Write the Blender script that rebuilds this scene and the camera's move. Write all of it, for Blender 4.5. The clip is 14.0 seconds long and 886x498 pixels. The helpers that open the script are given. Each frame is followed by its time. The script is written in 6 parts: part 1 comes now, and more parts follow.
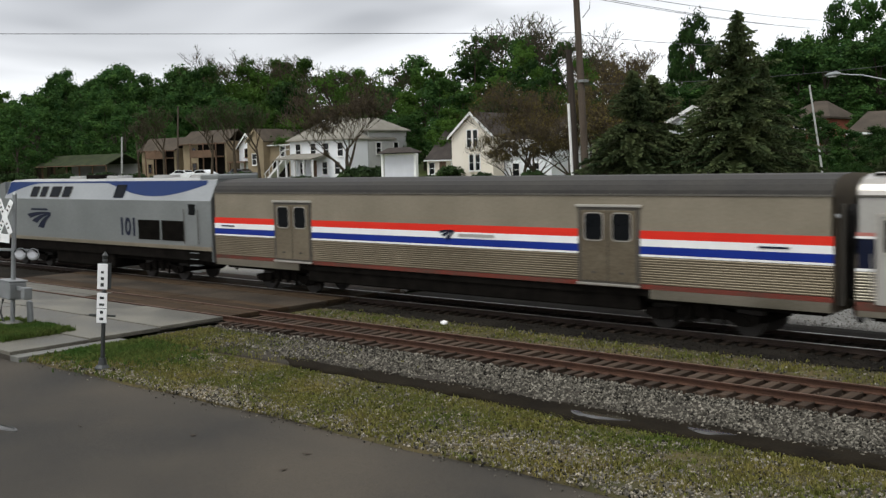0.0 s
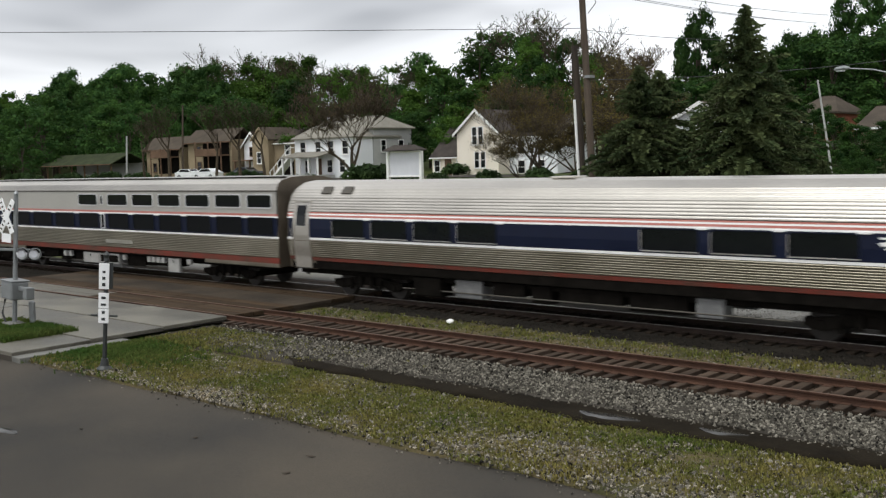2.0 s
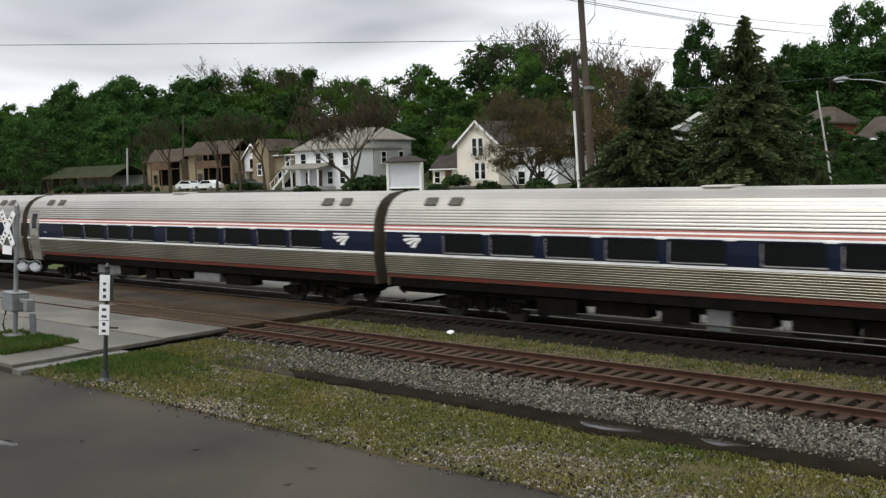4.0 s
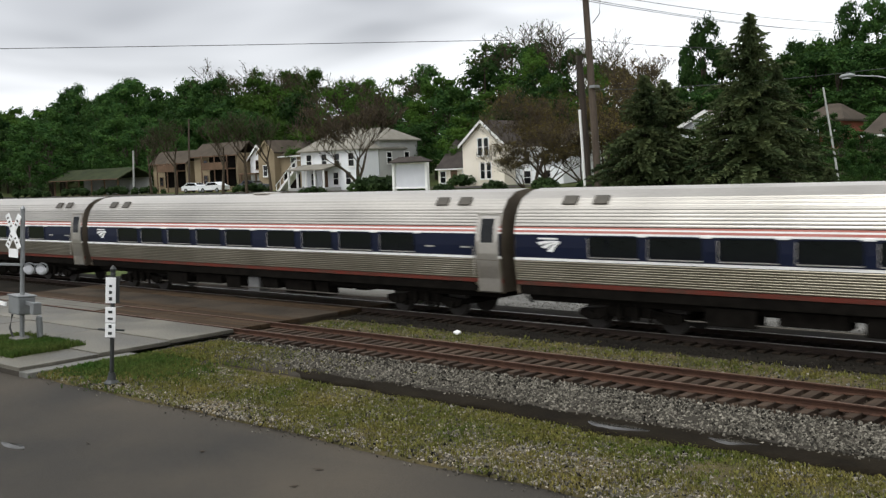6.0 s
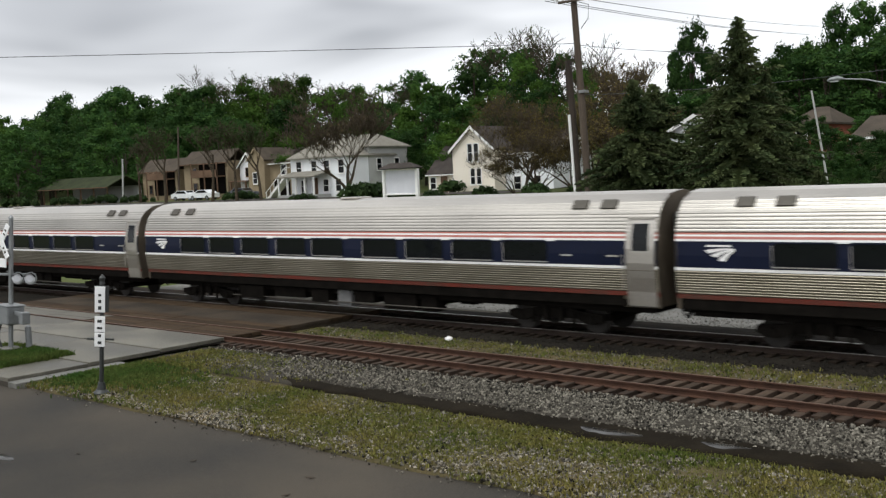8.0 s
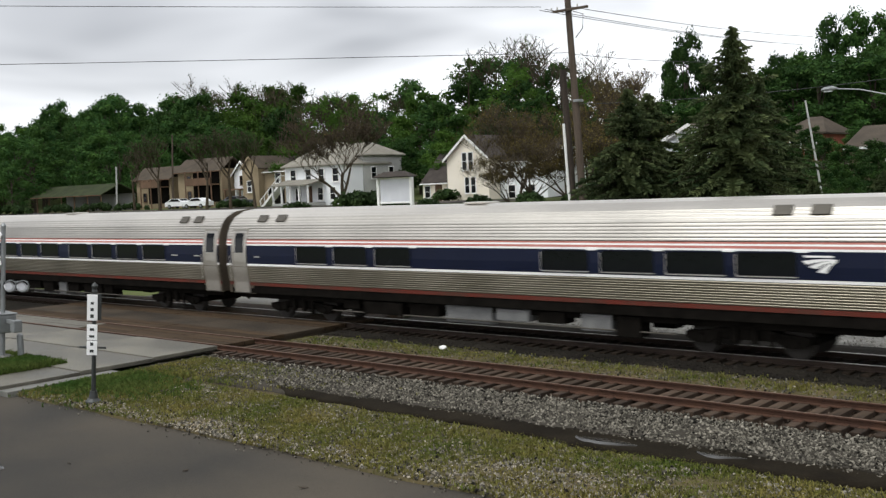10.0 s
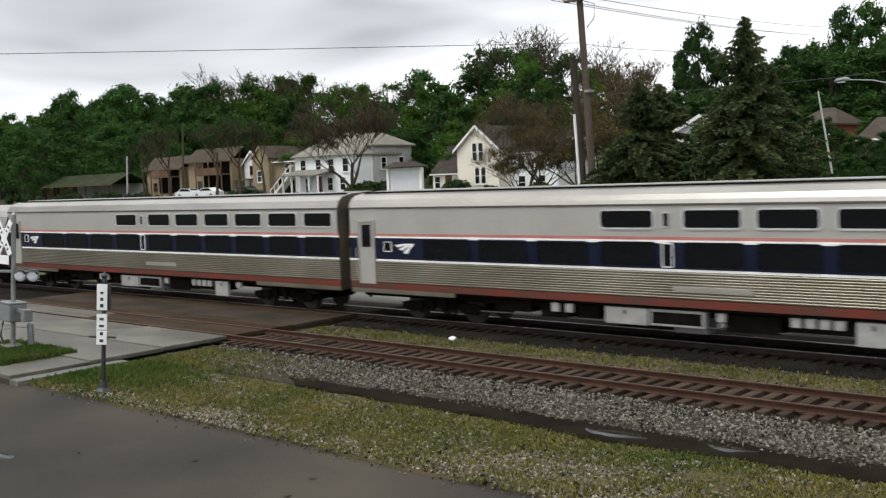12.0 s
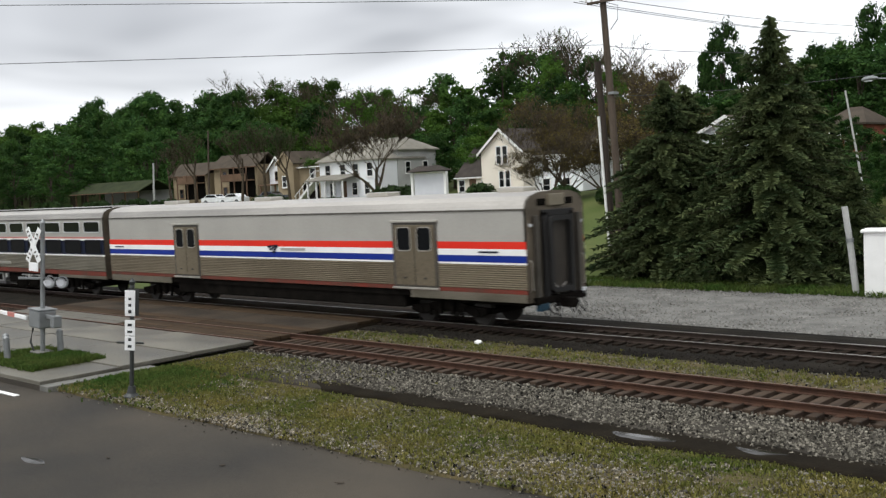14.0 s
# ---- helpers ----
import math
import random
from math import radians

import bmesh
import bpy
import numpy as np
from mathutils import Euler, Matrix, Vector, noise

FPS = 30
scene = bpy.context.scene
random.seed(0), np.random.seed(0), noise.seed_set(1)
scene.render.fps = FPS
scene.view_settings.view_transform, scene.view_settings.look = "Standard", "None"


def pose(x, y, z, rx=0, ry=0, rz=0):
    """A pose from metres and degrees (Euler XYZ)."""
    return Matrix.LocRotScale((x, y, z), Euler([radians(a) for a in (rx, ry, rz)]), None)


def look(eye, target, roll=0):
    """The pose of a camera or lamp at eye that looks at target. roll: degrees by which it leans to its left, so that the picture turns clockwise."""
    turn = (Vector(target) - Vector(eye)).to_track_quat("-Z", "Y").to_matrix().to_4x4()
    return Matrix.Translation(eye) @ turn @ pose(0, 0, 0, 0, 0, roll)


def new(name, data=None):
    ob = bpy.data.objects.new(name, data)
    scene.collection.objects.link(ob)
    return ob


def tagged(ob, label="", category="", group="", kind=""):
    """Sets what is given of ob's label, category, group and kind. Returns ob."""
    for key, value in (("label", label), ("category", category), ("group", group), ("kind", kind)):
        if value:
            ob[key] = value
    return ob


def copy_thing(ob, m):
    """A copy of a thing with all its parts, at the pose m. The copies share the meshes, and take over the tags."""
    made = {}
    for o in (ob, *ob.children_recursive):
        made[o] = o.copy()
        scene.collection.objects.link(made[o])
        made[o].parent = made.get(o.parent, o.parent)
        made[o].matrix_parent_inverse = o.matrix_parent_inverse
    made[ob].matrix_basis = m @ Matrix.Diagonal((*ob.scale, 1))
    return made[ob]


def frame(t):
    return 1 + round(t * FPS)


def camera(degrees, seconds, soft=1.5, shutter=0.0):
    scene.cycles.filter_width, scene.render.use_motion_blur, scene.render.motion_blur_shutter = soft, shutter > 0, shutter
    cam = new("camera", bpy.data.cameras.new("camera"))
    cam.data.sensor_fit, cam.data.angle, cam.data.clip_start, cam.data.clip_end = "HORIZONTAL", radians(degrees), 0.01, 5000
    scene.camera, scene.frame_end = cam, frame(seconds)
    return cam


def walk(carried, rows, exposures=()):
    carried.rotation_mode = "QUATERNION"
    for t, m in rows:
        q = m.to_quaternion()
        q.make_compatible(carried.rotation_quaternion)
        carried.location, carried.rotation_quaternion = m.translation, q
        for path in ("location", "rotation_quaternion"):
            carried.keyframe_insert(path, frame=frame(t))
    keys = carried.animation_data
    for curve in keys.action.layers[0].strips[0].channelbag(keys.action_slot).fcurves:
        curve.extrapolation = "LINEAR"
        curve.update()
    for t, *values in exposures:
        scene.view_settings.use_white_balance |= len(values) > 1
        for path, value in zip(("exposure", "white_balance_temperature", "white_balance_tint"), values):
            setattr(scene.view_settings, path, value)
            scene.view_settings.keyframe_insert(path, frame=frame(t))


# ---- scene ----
# The rails run along x, the camera stands south of them; z = 0 is the top of the rails.
cam = camera(47.1, 14.0, soft=1.35, shutter=0.2)
# t, x, y, z, yaw, pitch, roll
ROWS = [
    (0.0, 0.28, -27.08, 4.94, 41.19, -4.84, -1.22),
    (0.5, 0.23, -27.01, 4.93, 41.49, -4.44, -1.30),
    (1.0, 0.18, -26.96, 4.92, 41.34, -4.42, -1.35),
    (1.5, 0.10, -26.87, 4.91, 41.28, -4.24, -1.47),
    (2.0, 0.03, -26.80, 4.91, 41.51, -4.96, -1.51),
    (2.5, 0.05, -26.82, 4.91, 41.24, -4.74, -1.47),
    (5.0, 0.05, -26.82, 4.91, 41.77, -4.05, -1.82),
    (5.5, 0.06, -26.82, 4.91, 41.74, -3.89, -1.96),
    (6.0, 0.01, -26.76, 4.90, 41.87, -4.31, -2.06),
    (6.5, -0.00, -26.76, 4.90, 41.76, -4.31, -2.16),
    (7.0, -0.01, -26.75, 4.90, 41.66, -4.19, -2.20),
    (7.5, -0.02, -26.73, 4.90, 41.50, -4.12, -2.39),
    (10.0, -0.08, -26.66, 4.89, 40.99, -3.52, -2.35),
    (10.5, -0.11, -26.63, 4.89, 40.96, -3.65, -2.35),
    (11.0, -0.14, -26.60, 4.89, 41.51, -3.81, -2.25),
    (11.5, -0.12, -26.62, 4.89, 41.58, -3.97, -2.24),
    (12.0, -0.15, -26.59, 4.89, 41.56, -4.03, -2.19),
    (12.5, -0.14, -26.60, 4.89, 41.44, -3.89, -2.40),
    (13.0, -0.15, -26.59, 4.89, 41.87, -3.64, -2.49),
    (13.5, -0.17, -26.57, 4.88, 42.09, -3.84, -2.52),
    (14.0, -0.16, -26.59, 4.89, 42.95, -3.76, -2.76),
]


def eye_pose(x, y, z, yaw, pitch, roll):
    return pose(x, y, z, 0, 0, yaw) @ pose(0, 0, 0, 90 + pitch) @ pose(0, 0, 0, 0, 0, roll)


walk(cam, [(t, eye_pose(x, y, z, yaw, pitch, roll)) for t, x, y, z, yaw, pitch, roll in ROWS],
     exposures=[(0.0, 0.34, 6400, 6), (2.0, 0.34, 6400, 6), (2.5, 0.24, 6400, 6), (5.0, 0.42, 6400, 6), (6.0, 0.42, 6400, 6), (7.5, 0.34, 6400, 6), (10.0, 0.45, 6400, 6), (11.0, 0.54, 6400, 6), (12.0, 0.45, 6400, 6), (14.0, 0.45, 6400, 6)])

# ---- sky and sun: an overcast spring day ----
SUN_AZ, SUN_EL = 199.0, 64.0


def build_world():
    world = bpy.data.worlds.new("overcast_sky")
    scene.world = world
    world.use_nodes = True
    nt = world.node_tree
    nt.nodes.clear()
    n, l = nt.nodes.new, nt.links.new
    out, bg = n("ShaderNodeOutputWorld"), n("ShaderNodeBackground")
    sky = n("ShaderNodeTexSky")
    sky.sky_type, sky.sun_disc = "NISHITA", False
    sky.sun_elevation, sky.sun_rotation = radians(SUN_EL), radians(SUN_AZ)
    skyn = n("ShaderNodeVectorMath")
    skyn.operation = "SCALE"
    skyn.inputs["Scale"].default_value = 0.1
    l(sky.outputs[0], skyn.inputs[0])
    tc, sep, add, div = n("ShaderNodeTexCoord"), n("ShaderNodeSeparateXYZ"), n("ShaderNodeMath"), n("ShaderNodeVectorMath")
    l(tc.outputs["Generated"], sep.inputs[0])
    mx = n("ShaderNodeMath")
    mx.operation = "MAXIMUM"
    mx.inputs[1].default_value = 0.0
    l(sep.outputs["Z"], mx.inputs[0])
    add.inputs[1].default_value = 0.25
    l(mx.outputs[0], add.inputs[0])
    com = n("ShaderNodeCombineXYZ")
    for k in ("X", "Y", "Z"):
        l(add.outputs[0], com.inputs[k])
    div.operation = "DIVIDE"
    l(tc.outputs["Generated"], div.inputs[0])
    l(com.outputs[0], div.inputs[1])
    clouds = n("ShaderNodeTexNoise")
    clouds.inputs["Scale"].default_value = 0.75
    clouds.inputs["Detail"].default_value = 4
    clouds.inputs["Roughness"].default_value = 0.42
    clouds.inputs["Distortion"].default_value = 0.6
    shift = n("ShaderNodeMapping")
    shift.inputs["Location"].default_value = (2.3, 1.1, 0.0)
    l(div.outputs[0], shift.inputs[0])
    l(shift.outputs[0], clouds.inputs["Vector"])
    ramp = n("ShaderNodeValToRGB")
    cr = ramp.color_ramp
    cr.elements[0].position, cr.elements[0].color = 0.34, (0.22, 0.22, 0.245, 1)
    cr.elements[1].position, cr.elements[1].color = 0.60, (1.06, 1.04, 1.08, 1)
    e = cr.elements.new(0.46)
    e.color = (0.80, 0.79, 0.825, 1)
    # the cloud base thins towards the horizon
    rise, lift = n("ShaderNodeMapRange"), n("ShaderNodeMath")
    rise.interpolation_type = "SMOOTHSTEP"
    rise.inputs["From Min"].default_value, rise.inputs["From Max"].default_value = 0.08, 0.22
    rise.inputs["To Min"].default_value, rise.inputs["To Max"].default_value = 0.085, 0.0
    l(sep.outputs["Z"], rise.inputs["Value"])
    lift.operation = "ADD"
    l(clouds.outputs["Fac"], lift.inputs[0])
    l(rise.outputs[0], lift.inputs[1])
    # and is heavier in the west
    west, thick = n("ShaderNodeMapRange"), n("ShaderNodeMath")
    west.interpolation_type = "SMOOTHSTEP"
    west.inputs["From Min"].default_value, west.inputs["From Max"].default_value = -0.97, -0.72
    west.inputs["To Min"].default_value, west.inputs["To Max"].default_value = -0.21, 0.0
    l(sep.outputs["X"], west.inputs["Value"])
    thick.operation = "ADD"
    l(lift.outputs[0], thick.inputs[0])
    l(west.outputs[0], thick.inputs[1])
    l(thick.outputs[0], ramp.inputs[0])
    mix = n("ShaderNodeMix")
    mix.data_type = "RGBA"
    mix.inputs["Factor"].default_value = 0.93
    l(skyn.outputs[0], mix.inputs["A"])
    l(ramp.outputs[0], mix.inputs["B"])
    l(mix.outputs["Result"], bg.inputs["Color"])
    bg.inputs["Strength"].default_value = 1.0
    l(bg.outputs[0], out.inputs[0])


build_world()
sun_data = bpy.data.lights.new("sun", "SUN")
sun_data.energy, sun_data.angle, sun_data.color = 1.5, radians(20), (1.0, 0.99, 0.95)
sun = new("sun", sun_data)
sun.matrix_world = look((-20, -40, 60), (-20 + 12, -40 + 35, 60 - 76))

# ---- materials ----
MATS = {}


def mat(name, a, b=None, rough=0.7, metal=0.0, scale=6.0, fine=60.0, bump=0.15, rough_var=0.15, per_object=0.0, island=0.0,
        spec=0.5, stretch=(1, 1, 1), translucent=0.0, coat=0.0):
    """Two colours mixed at two scales of noise, with fine relief; object space in metres."""
    if name in MATS:
        return MATS[name]
    b = b or tuple(c * 0.7 for c in a)
    m = bpy.data.materials.new(name)
    m.use_nodes = True
    nt = m.node_tree
    n, l = nt.nodes.new, nt.links.new
    bsdf = nt.nodes["Principled BSDF"]
    tc, mp = n("ShaderNodeTexCoord"), n("ShaderNodeMapping")
    mp.inputs["Scale"].default_value = stretch
    l(tc.outputs["Object"], mp.inputs[0])
    n1, n2 = n("ShaderNodeTexNoise"), n("ShaderNodeTexNoise")
    for node, s, d in ((n1, scale, 4), (n2, fine, 3)):
        node.inputs["Scale"].default_value = s
        node.inputs["Detail"].default_value = d
        l(mp.outputs[0], node.inputs["Vector"])
    ramp = n("ShaderNodeValToRGB")
    ramp.color_ramp.elements[0].position, ramp.color_ramp.elements[1].position = 0.35, 0.65
    ramp.color_ramp.elements[0].color, ramp.color_ramp.elements[1].color = (*a, 1), (*b, 1)
    mixv = n("ShaderNodeMath")
    mixv.operation = "MULTIPLY_ADD"
    mixv.inputs[1].default_value = 0.35
    l(n2.outputs["Fac"], mixv.inputs[0])
    sc = n("ShaderNodeMath")
    sc.operation = "MULTIPLY"
    sc.inputs[1].default_value = 0.65
    l(n1.outputs["Fac"], sc.inputs[0])
    l(sc.outputs[0], mixv.inputs[2])
    l(mixv.outputs[0], ramp.inputs[0])
    colour = ramp.outputs[0]
    for amount, kind, socket in ((per_object, "ShaderNodeObjectInfo", "Random"), (island, "ShaderNodeNewGeometry", "Random Per Island")):
        if amount:
            info, hsv, mr = n(kind), n("ShaderNodeHueSaturation"), n("ShaderNodeMapRange")
            mr.inputs["To Min"].default_value, mr.inputs["To Max"].default_value = 1 - amount, 1 + amount
            l(info.outputs[socket], mr.inputs["Value"])
            l(mr.outputs[0], hsv.inputs["Value"])
            l(colour, hsv.inputs["Color"])
            colour = hsv.outputs[0]
    l(colour, bsdf.inputs["Base Color"])
    mr2 = n("ShaderNodeMapRange")
    mr2.inputs["To Min"].default_value = max(0.03, rough - rough_var)
    mr2.inputs["To Max"].default_value = min(1.0, rough + rough_var)
    l(n1.outputs["Fac"], mr2.inputs["Value"])
    l(mr2.outputs[0], bsdf.inputs["Roughness"])
    bsdf.inputs["Metallic"].default_value = metal
    bsdf.inputs["Specular IOR Level"].default_value = spec
    bsdf.inputs["Coat Weight"].default_value = coat
    if bump:
        bp = n("ShaderNodeBump")
        bp.inputs["Strength"].default_value, bp.inputs["Distance"].default_value = bump, 0.02
        l(n2.outputs["Fac"], bp.inputs["Height"])
        l(bp.outputs[0], bsdf.inputs["Normal"])
    if translucent:
        tr, ms = n("ShaderNodeBsdfTranslucent"), n("ShaderNodeMixShader")
        l(colour, tr.inputs["Color"])
        ms.inputs[0].default_value = translucent
        l(bsdf.outputs[0], ms.inputs[1])
        l(tr.outputs[0], ms.inputs[2])
        l(ms.outputs[0], nt.nodes["Material Output"].inputs["Surface"])
    MATS[name] = m
    return m


ASPHALT = mat("asphalt", (0.019, 0.0185, 0.017), (0.072, 0.060, 0.045), 0.85, scale=0.2, fine=40, bump=0.7, rough_var=0.12, spec=0.2)
STAINED_ASPHALT = mat("rust_stained_asphalt", (0.016, 0.013, 0.010), (0.062, 0.047, 0.033), 0.85, scale=0.5, fine=30, bump=0.4, spec=0.15)
CONCRETE = mat("road_concrete", (0.032, 0.030, 0.023), (0.165, 0.153, 0.122), 0.5, scale=0.35, fine=22, bump=0.4, rough_var=0.3, per_object=0.05, spec=0.35)
KERB = mat("kerb_concrete", (0.10, 0.10, 0.09), (0.17, 0.165, 0.15), 0.85, scale=1.5, fine=40, spec=0.2)
TIMBER_PANEL = mat("crossing_timber", (0.022, 0.015, 0.009), (0.060, 0.039, 0.023), 0.8, scale=1.2, fine=25, per_object=0.25, stretch=(0.4, 3, 3), spec=0.1)
SOIL = mat("grass_soil", (0.05, 0.075, 0.018), (0.10, 0.11, 0.04), 0.95, scale=0.25, fine=9, bump=0.5, spec=0.1)
VERGE = mat("gravelly_verge", (0.036, 0.038, 0.016), (0.104, 0.080, 0.041), 0.95, scale=0.7, fine=22, bump=0.8, spec=0.1)
BALLAST = mat("ballast_bed", (0.024, 0.021, 0.016), (0.058, 0.051, 0.041), 0.95, scale=0.8, fine=20, bump=1.0, spec=0.1)
# dark ballast whose colour also carries the train's shadow
GRIMY_SHADED = mat("oily_ballast", (0.008, 0.007, 0.006), (0.022, 0.019, 0.015), 0.95, scale=0.8, fine=20, bump=1.0, spec=0.05)
GRAVEL = mat("grey_gravel", (0.095, 0.092, 0.086), (0.19, 0.185, 0.172), 0.95, scale=1.1, fine=18, bump=0.9, spec=0.15)
STONE = mat("ballast_stone", (0.030, 0.027, 0.021), (0.185, 0.170, 0.140), 0.85, scale=14, fine=60, island=0.95, spec=0.1)
YARD_STONE = mat("yard_gravel_stone", (0.12, 0.115, 0.105), (0.24, 0.23, 0.21), 0.9, scale=8, fine=60, island=0.35, spec=0.1)
# stones of the main track, with the shadow under the train coloured in
OILY_SHADED_STONE = mat("oily_stone", (0.010, 0.009, 0.007), (0.03, 0.026, 0.021), 0.9, scale=8, fine=60, island=0.6, spec=0.06)
RUSTY_STONE = mat("rust_stained_stone", (0.06, 0.042, 0.032), (0.12, 0.095, 0.075), 0.9, scale=8, fine=60, island=0.6, spec=0.1)
GRASS = mat("grass_blade", (0.036, 0.085, 0.014), (0.10, 0.12, 0.032), 0.7, scale=0.6, fine=5, bump=0, island=0.4, translucent=0.3, spec=0.1)
GRASS_DRY = mat("dry_grass_blade", (0.070, 0.096, 0.018), (0.180, 0.152, 0.048), 0.8, scale=0.5, fine=5, bump=0, island=0.4, translucent=0.2, spec=0.1)
MUD = mat("wet_mud", (0.007, 0.0055, 0.0035), (0.018, 0.0145, 0.0095), 0.95, scale=1.2, fine=18, bump=0.5, rough_var=0.05, spec=0.05)
WATER = mat("puddle_water", (0.012, 0.011, 0.008), (0.02, 0.018, 0.013), 0.10, scale=1, fine=12, bump=0.02, rough_var=0.04, spec=0.3)
RUST = mat("rusty_rail", (0.034, 0.016, 0.010), (0.070, 0.034, 0.020), 0.8, metal=0.1, scale=3, fine=60, spec=0.25)
RAIL_TOP = mat("polished_rail_head", (0.30, 0.27, 0.25), (0.42, 0.39, 0.36), 0.35, metal=0.9, scale=2, fine=50, bump=0.05)
TIE = mat("weathered_sleeper", (0.016, 0.011, 0.008), (0.062, 0.043, 0.030), 0.92, scale=2, fine=40, per_object=0.35, stretch=(3, 0.6, 3), spec=0.15)
TRACK_DIRT = mat("rusty_track_dirt", (0.024, 0.015, 0.010), (0.055, 0.038, 0.026), 0.95, scale=1.2, fine=20, bump=1.0, spec=0.1)
SIDING_HEAD = mat("dull_rail_head", (0.085, 0.046, 0.030), (0.14, 0.085, 0.06), 0.55, metal=0.4, scale=2, fine=50, bump=0.05)
ROOF_SOOT = mat("sooty_roof", (0.016, 0.014, 0.012), (0.040, 0.036, 0.03), 0.7, metal=0.3, scale=0.6, fine=10, bump=0.06)
DULL_PANEL = mat("dirty_brownish_panel", (0.175, 0.150, 0.105), (0.25, 0.215, 0.158), 0.55, metal=0.25, scale=0.6, fine=12, bump=0.03)
LOCO_BLUE = mat("locomotive_blue", (0.006, 0.019, 0.080), (0.009, 0.027, 0.105), 0.5, scale=1, fine=30, bump=0.02, spec=0.2)
LOCO_PALE = mat("pale_window_frame", (0.46, 0.46, 0.46), (0.55, 0.55, 0.54), 0.45, scale=1, fine=20, bump=0.02)
END_STEEL = mat("dirty_end_steel", (0.075, 0.060, 0.042), (0.15, 0.122, 0.088), 0.65, metal=0.3, scale=1.5, fine=25, bump=0.1)
PALE_STONE = mat("pale_verge_stone", (0.060, 0.053, 0.038), (0.27, 0.240, 0.190), 0.85, scale=8, fine=60, island=0.9, spec=0.1)
# main-track sleepers and rails: darker copies that hold the train's shade
TIE_SHADED = mat("oily_sleeper", (0.009, 0.007, 0.005), (0.024, 0.018, 0.014), 0.95, scale=2, fine=40, per_object=0.3, stretch=(3, 0.6, 3), spec=0.03)
RUST_DARK = mat("dark_greasy_rail", (0.018, 0.012, 0.009), (0.035, 0.024, 0.018), 0.8, scale=3, fine=60, spec=0.2)
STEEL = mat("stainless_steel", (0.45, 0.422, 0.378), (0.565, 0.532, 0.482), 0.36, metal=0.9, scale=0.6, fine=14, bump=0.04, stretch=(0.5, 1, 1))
# the same stainless steel, coloured darker and browner for the lower sides
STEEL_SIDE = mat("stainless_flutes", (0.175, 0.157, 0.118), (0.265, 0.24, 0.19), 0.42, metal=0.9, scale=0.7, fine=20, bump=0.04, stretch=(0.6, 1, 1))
STEEL_BROWN = mat("browned_stainless_steel", (0.125, 0.100, 0.066), (0.225, 0.188, 0.132), 0.48, metal=0.7, scale=0.5, fine=14, bump=0.05, stretch=(0.6, 1, 1))
GREY_PANEL = mat("grey_painted_panel", (0.34, 0.325, 0.295), (0.40, 0.385, 0.35), 0.5, metal=0.25, scale=0.6, fine=12, bump=0.03)
ROOF_GREY = mat("car_roof_grey", (0.26, 0.26, 0.25), (0.36, 0.355, 0.34), 0.6, metal=0.3, scale=0.6, fine=10, bump=0.06)
# side silver is lowered to include lens falloff; the slope's copy stays paler
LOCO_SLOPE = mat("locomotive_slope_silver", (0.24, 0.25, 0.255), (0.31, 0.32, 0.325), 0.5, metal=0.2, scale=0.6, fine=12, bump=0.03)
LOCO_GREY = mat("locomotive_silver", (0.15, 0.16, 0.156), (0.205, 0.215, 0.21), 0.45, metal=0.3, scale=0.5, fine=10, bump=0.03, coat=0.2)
WHITE_PAINT = mat("white_paint", (0.74, 0.73, 0.71), (0.82, 0.81, 0.79), 0.5, scale=1.5, fine=30, bump=0.04)
RED = mat("red_stripe", (0.60, 0.020, 0.010), (0.66, 0.03, 0.015), 0.5, scale=1, fine=30, bump=0.02, spec=0.2)
PALE_RED = mat("faded_red_stripe", (0.38, 0.125, 0.10), (0.46, 0.20, 0.17), 0.55, scale=1, fine=30, bump=0.02, spec=0.2)
DIRTY_RED = mat("dirty_red_sill", (0.165, 0.030, 0.020), (0.075, 0.044, 0.032), 0.7, scale=0.8, fine=15, bump=0.05, spec=0.15)
BLUE = mat("blue_stripe", (0.004, 0.018, 0.19), (0.006, 0.026, 0.23), 0.5, scale=1, fine=30, bump=0.02, spec=0.2)
NAVY = mat("navy_band", (0.0022, 0.0045, 0.017), (0.0045, 0.008, 0.026), 0.45, scale=1, fine=30, bump=0.02, spec=0.18)
GLASS_DARK = mat("tinted_glass", (0.004, 0.005, 0.006), (0.007, 0.008, 0.009), 0.06, scale=2, fine=8, bump=0.01, rough_var=0.02, spec=0.2)
RUBBER = mat("black_rubber", (0.006, 0.0055, 0.005), (0.014, 0.013, 0.012), 0.85, scale=4, fine=40)
# grime set blacker than it is, to hold the shade beneath the cars
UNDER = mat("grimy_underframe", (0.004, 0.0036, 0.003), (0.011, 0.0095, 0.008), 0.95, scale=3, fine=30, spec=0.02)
TEAL = mat("dirty_teal_paint", (0.010, 0.028, 0.045), (0.02, 0.05, 0.075), 0.6, scale=3, fine=20, bump=0.1, spec=0.2)
UNDER_DOOR = mat("dull_brown_door", (0.028, 0.024, 0.020), (0.05, 0.043, 0.035), 0.7, scale=2, fine=20, bump=0.1, spec=0.2)
PALE_BOX = mat("pale_equipment_paint", (0.24, 0.235, 0.22), (0.36, 0.35, 0.33), 0.6, scale=2, fine=30)
UNDER_GREY = mat("grey_equipment", (0.10, 0.10, 0.10), (0.17, 0.17, 0.165), 0.7, scale=2, fine=30)
DARK_STEEL = mat("dark_dirty_steel", (0.055, 0.049, 0.04), (0.095, 0.085, 0.07), 0.6, metal=0.5, scale=2, fine=30)
WHEEL = mat("wheel_steel", (0.016, 0.014, 0.012), (0.034, 0.029, 0.025), 0.7, metal=0.3, scale=3, fine=30)
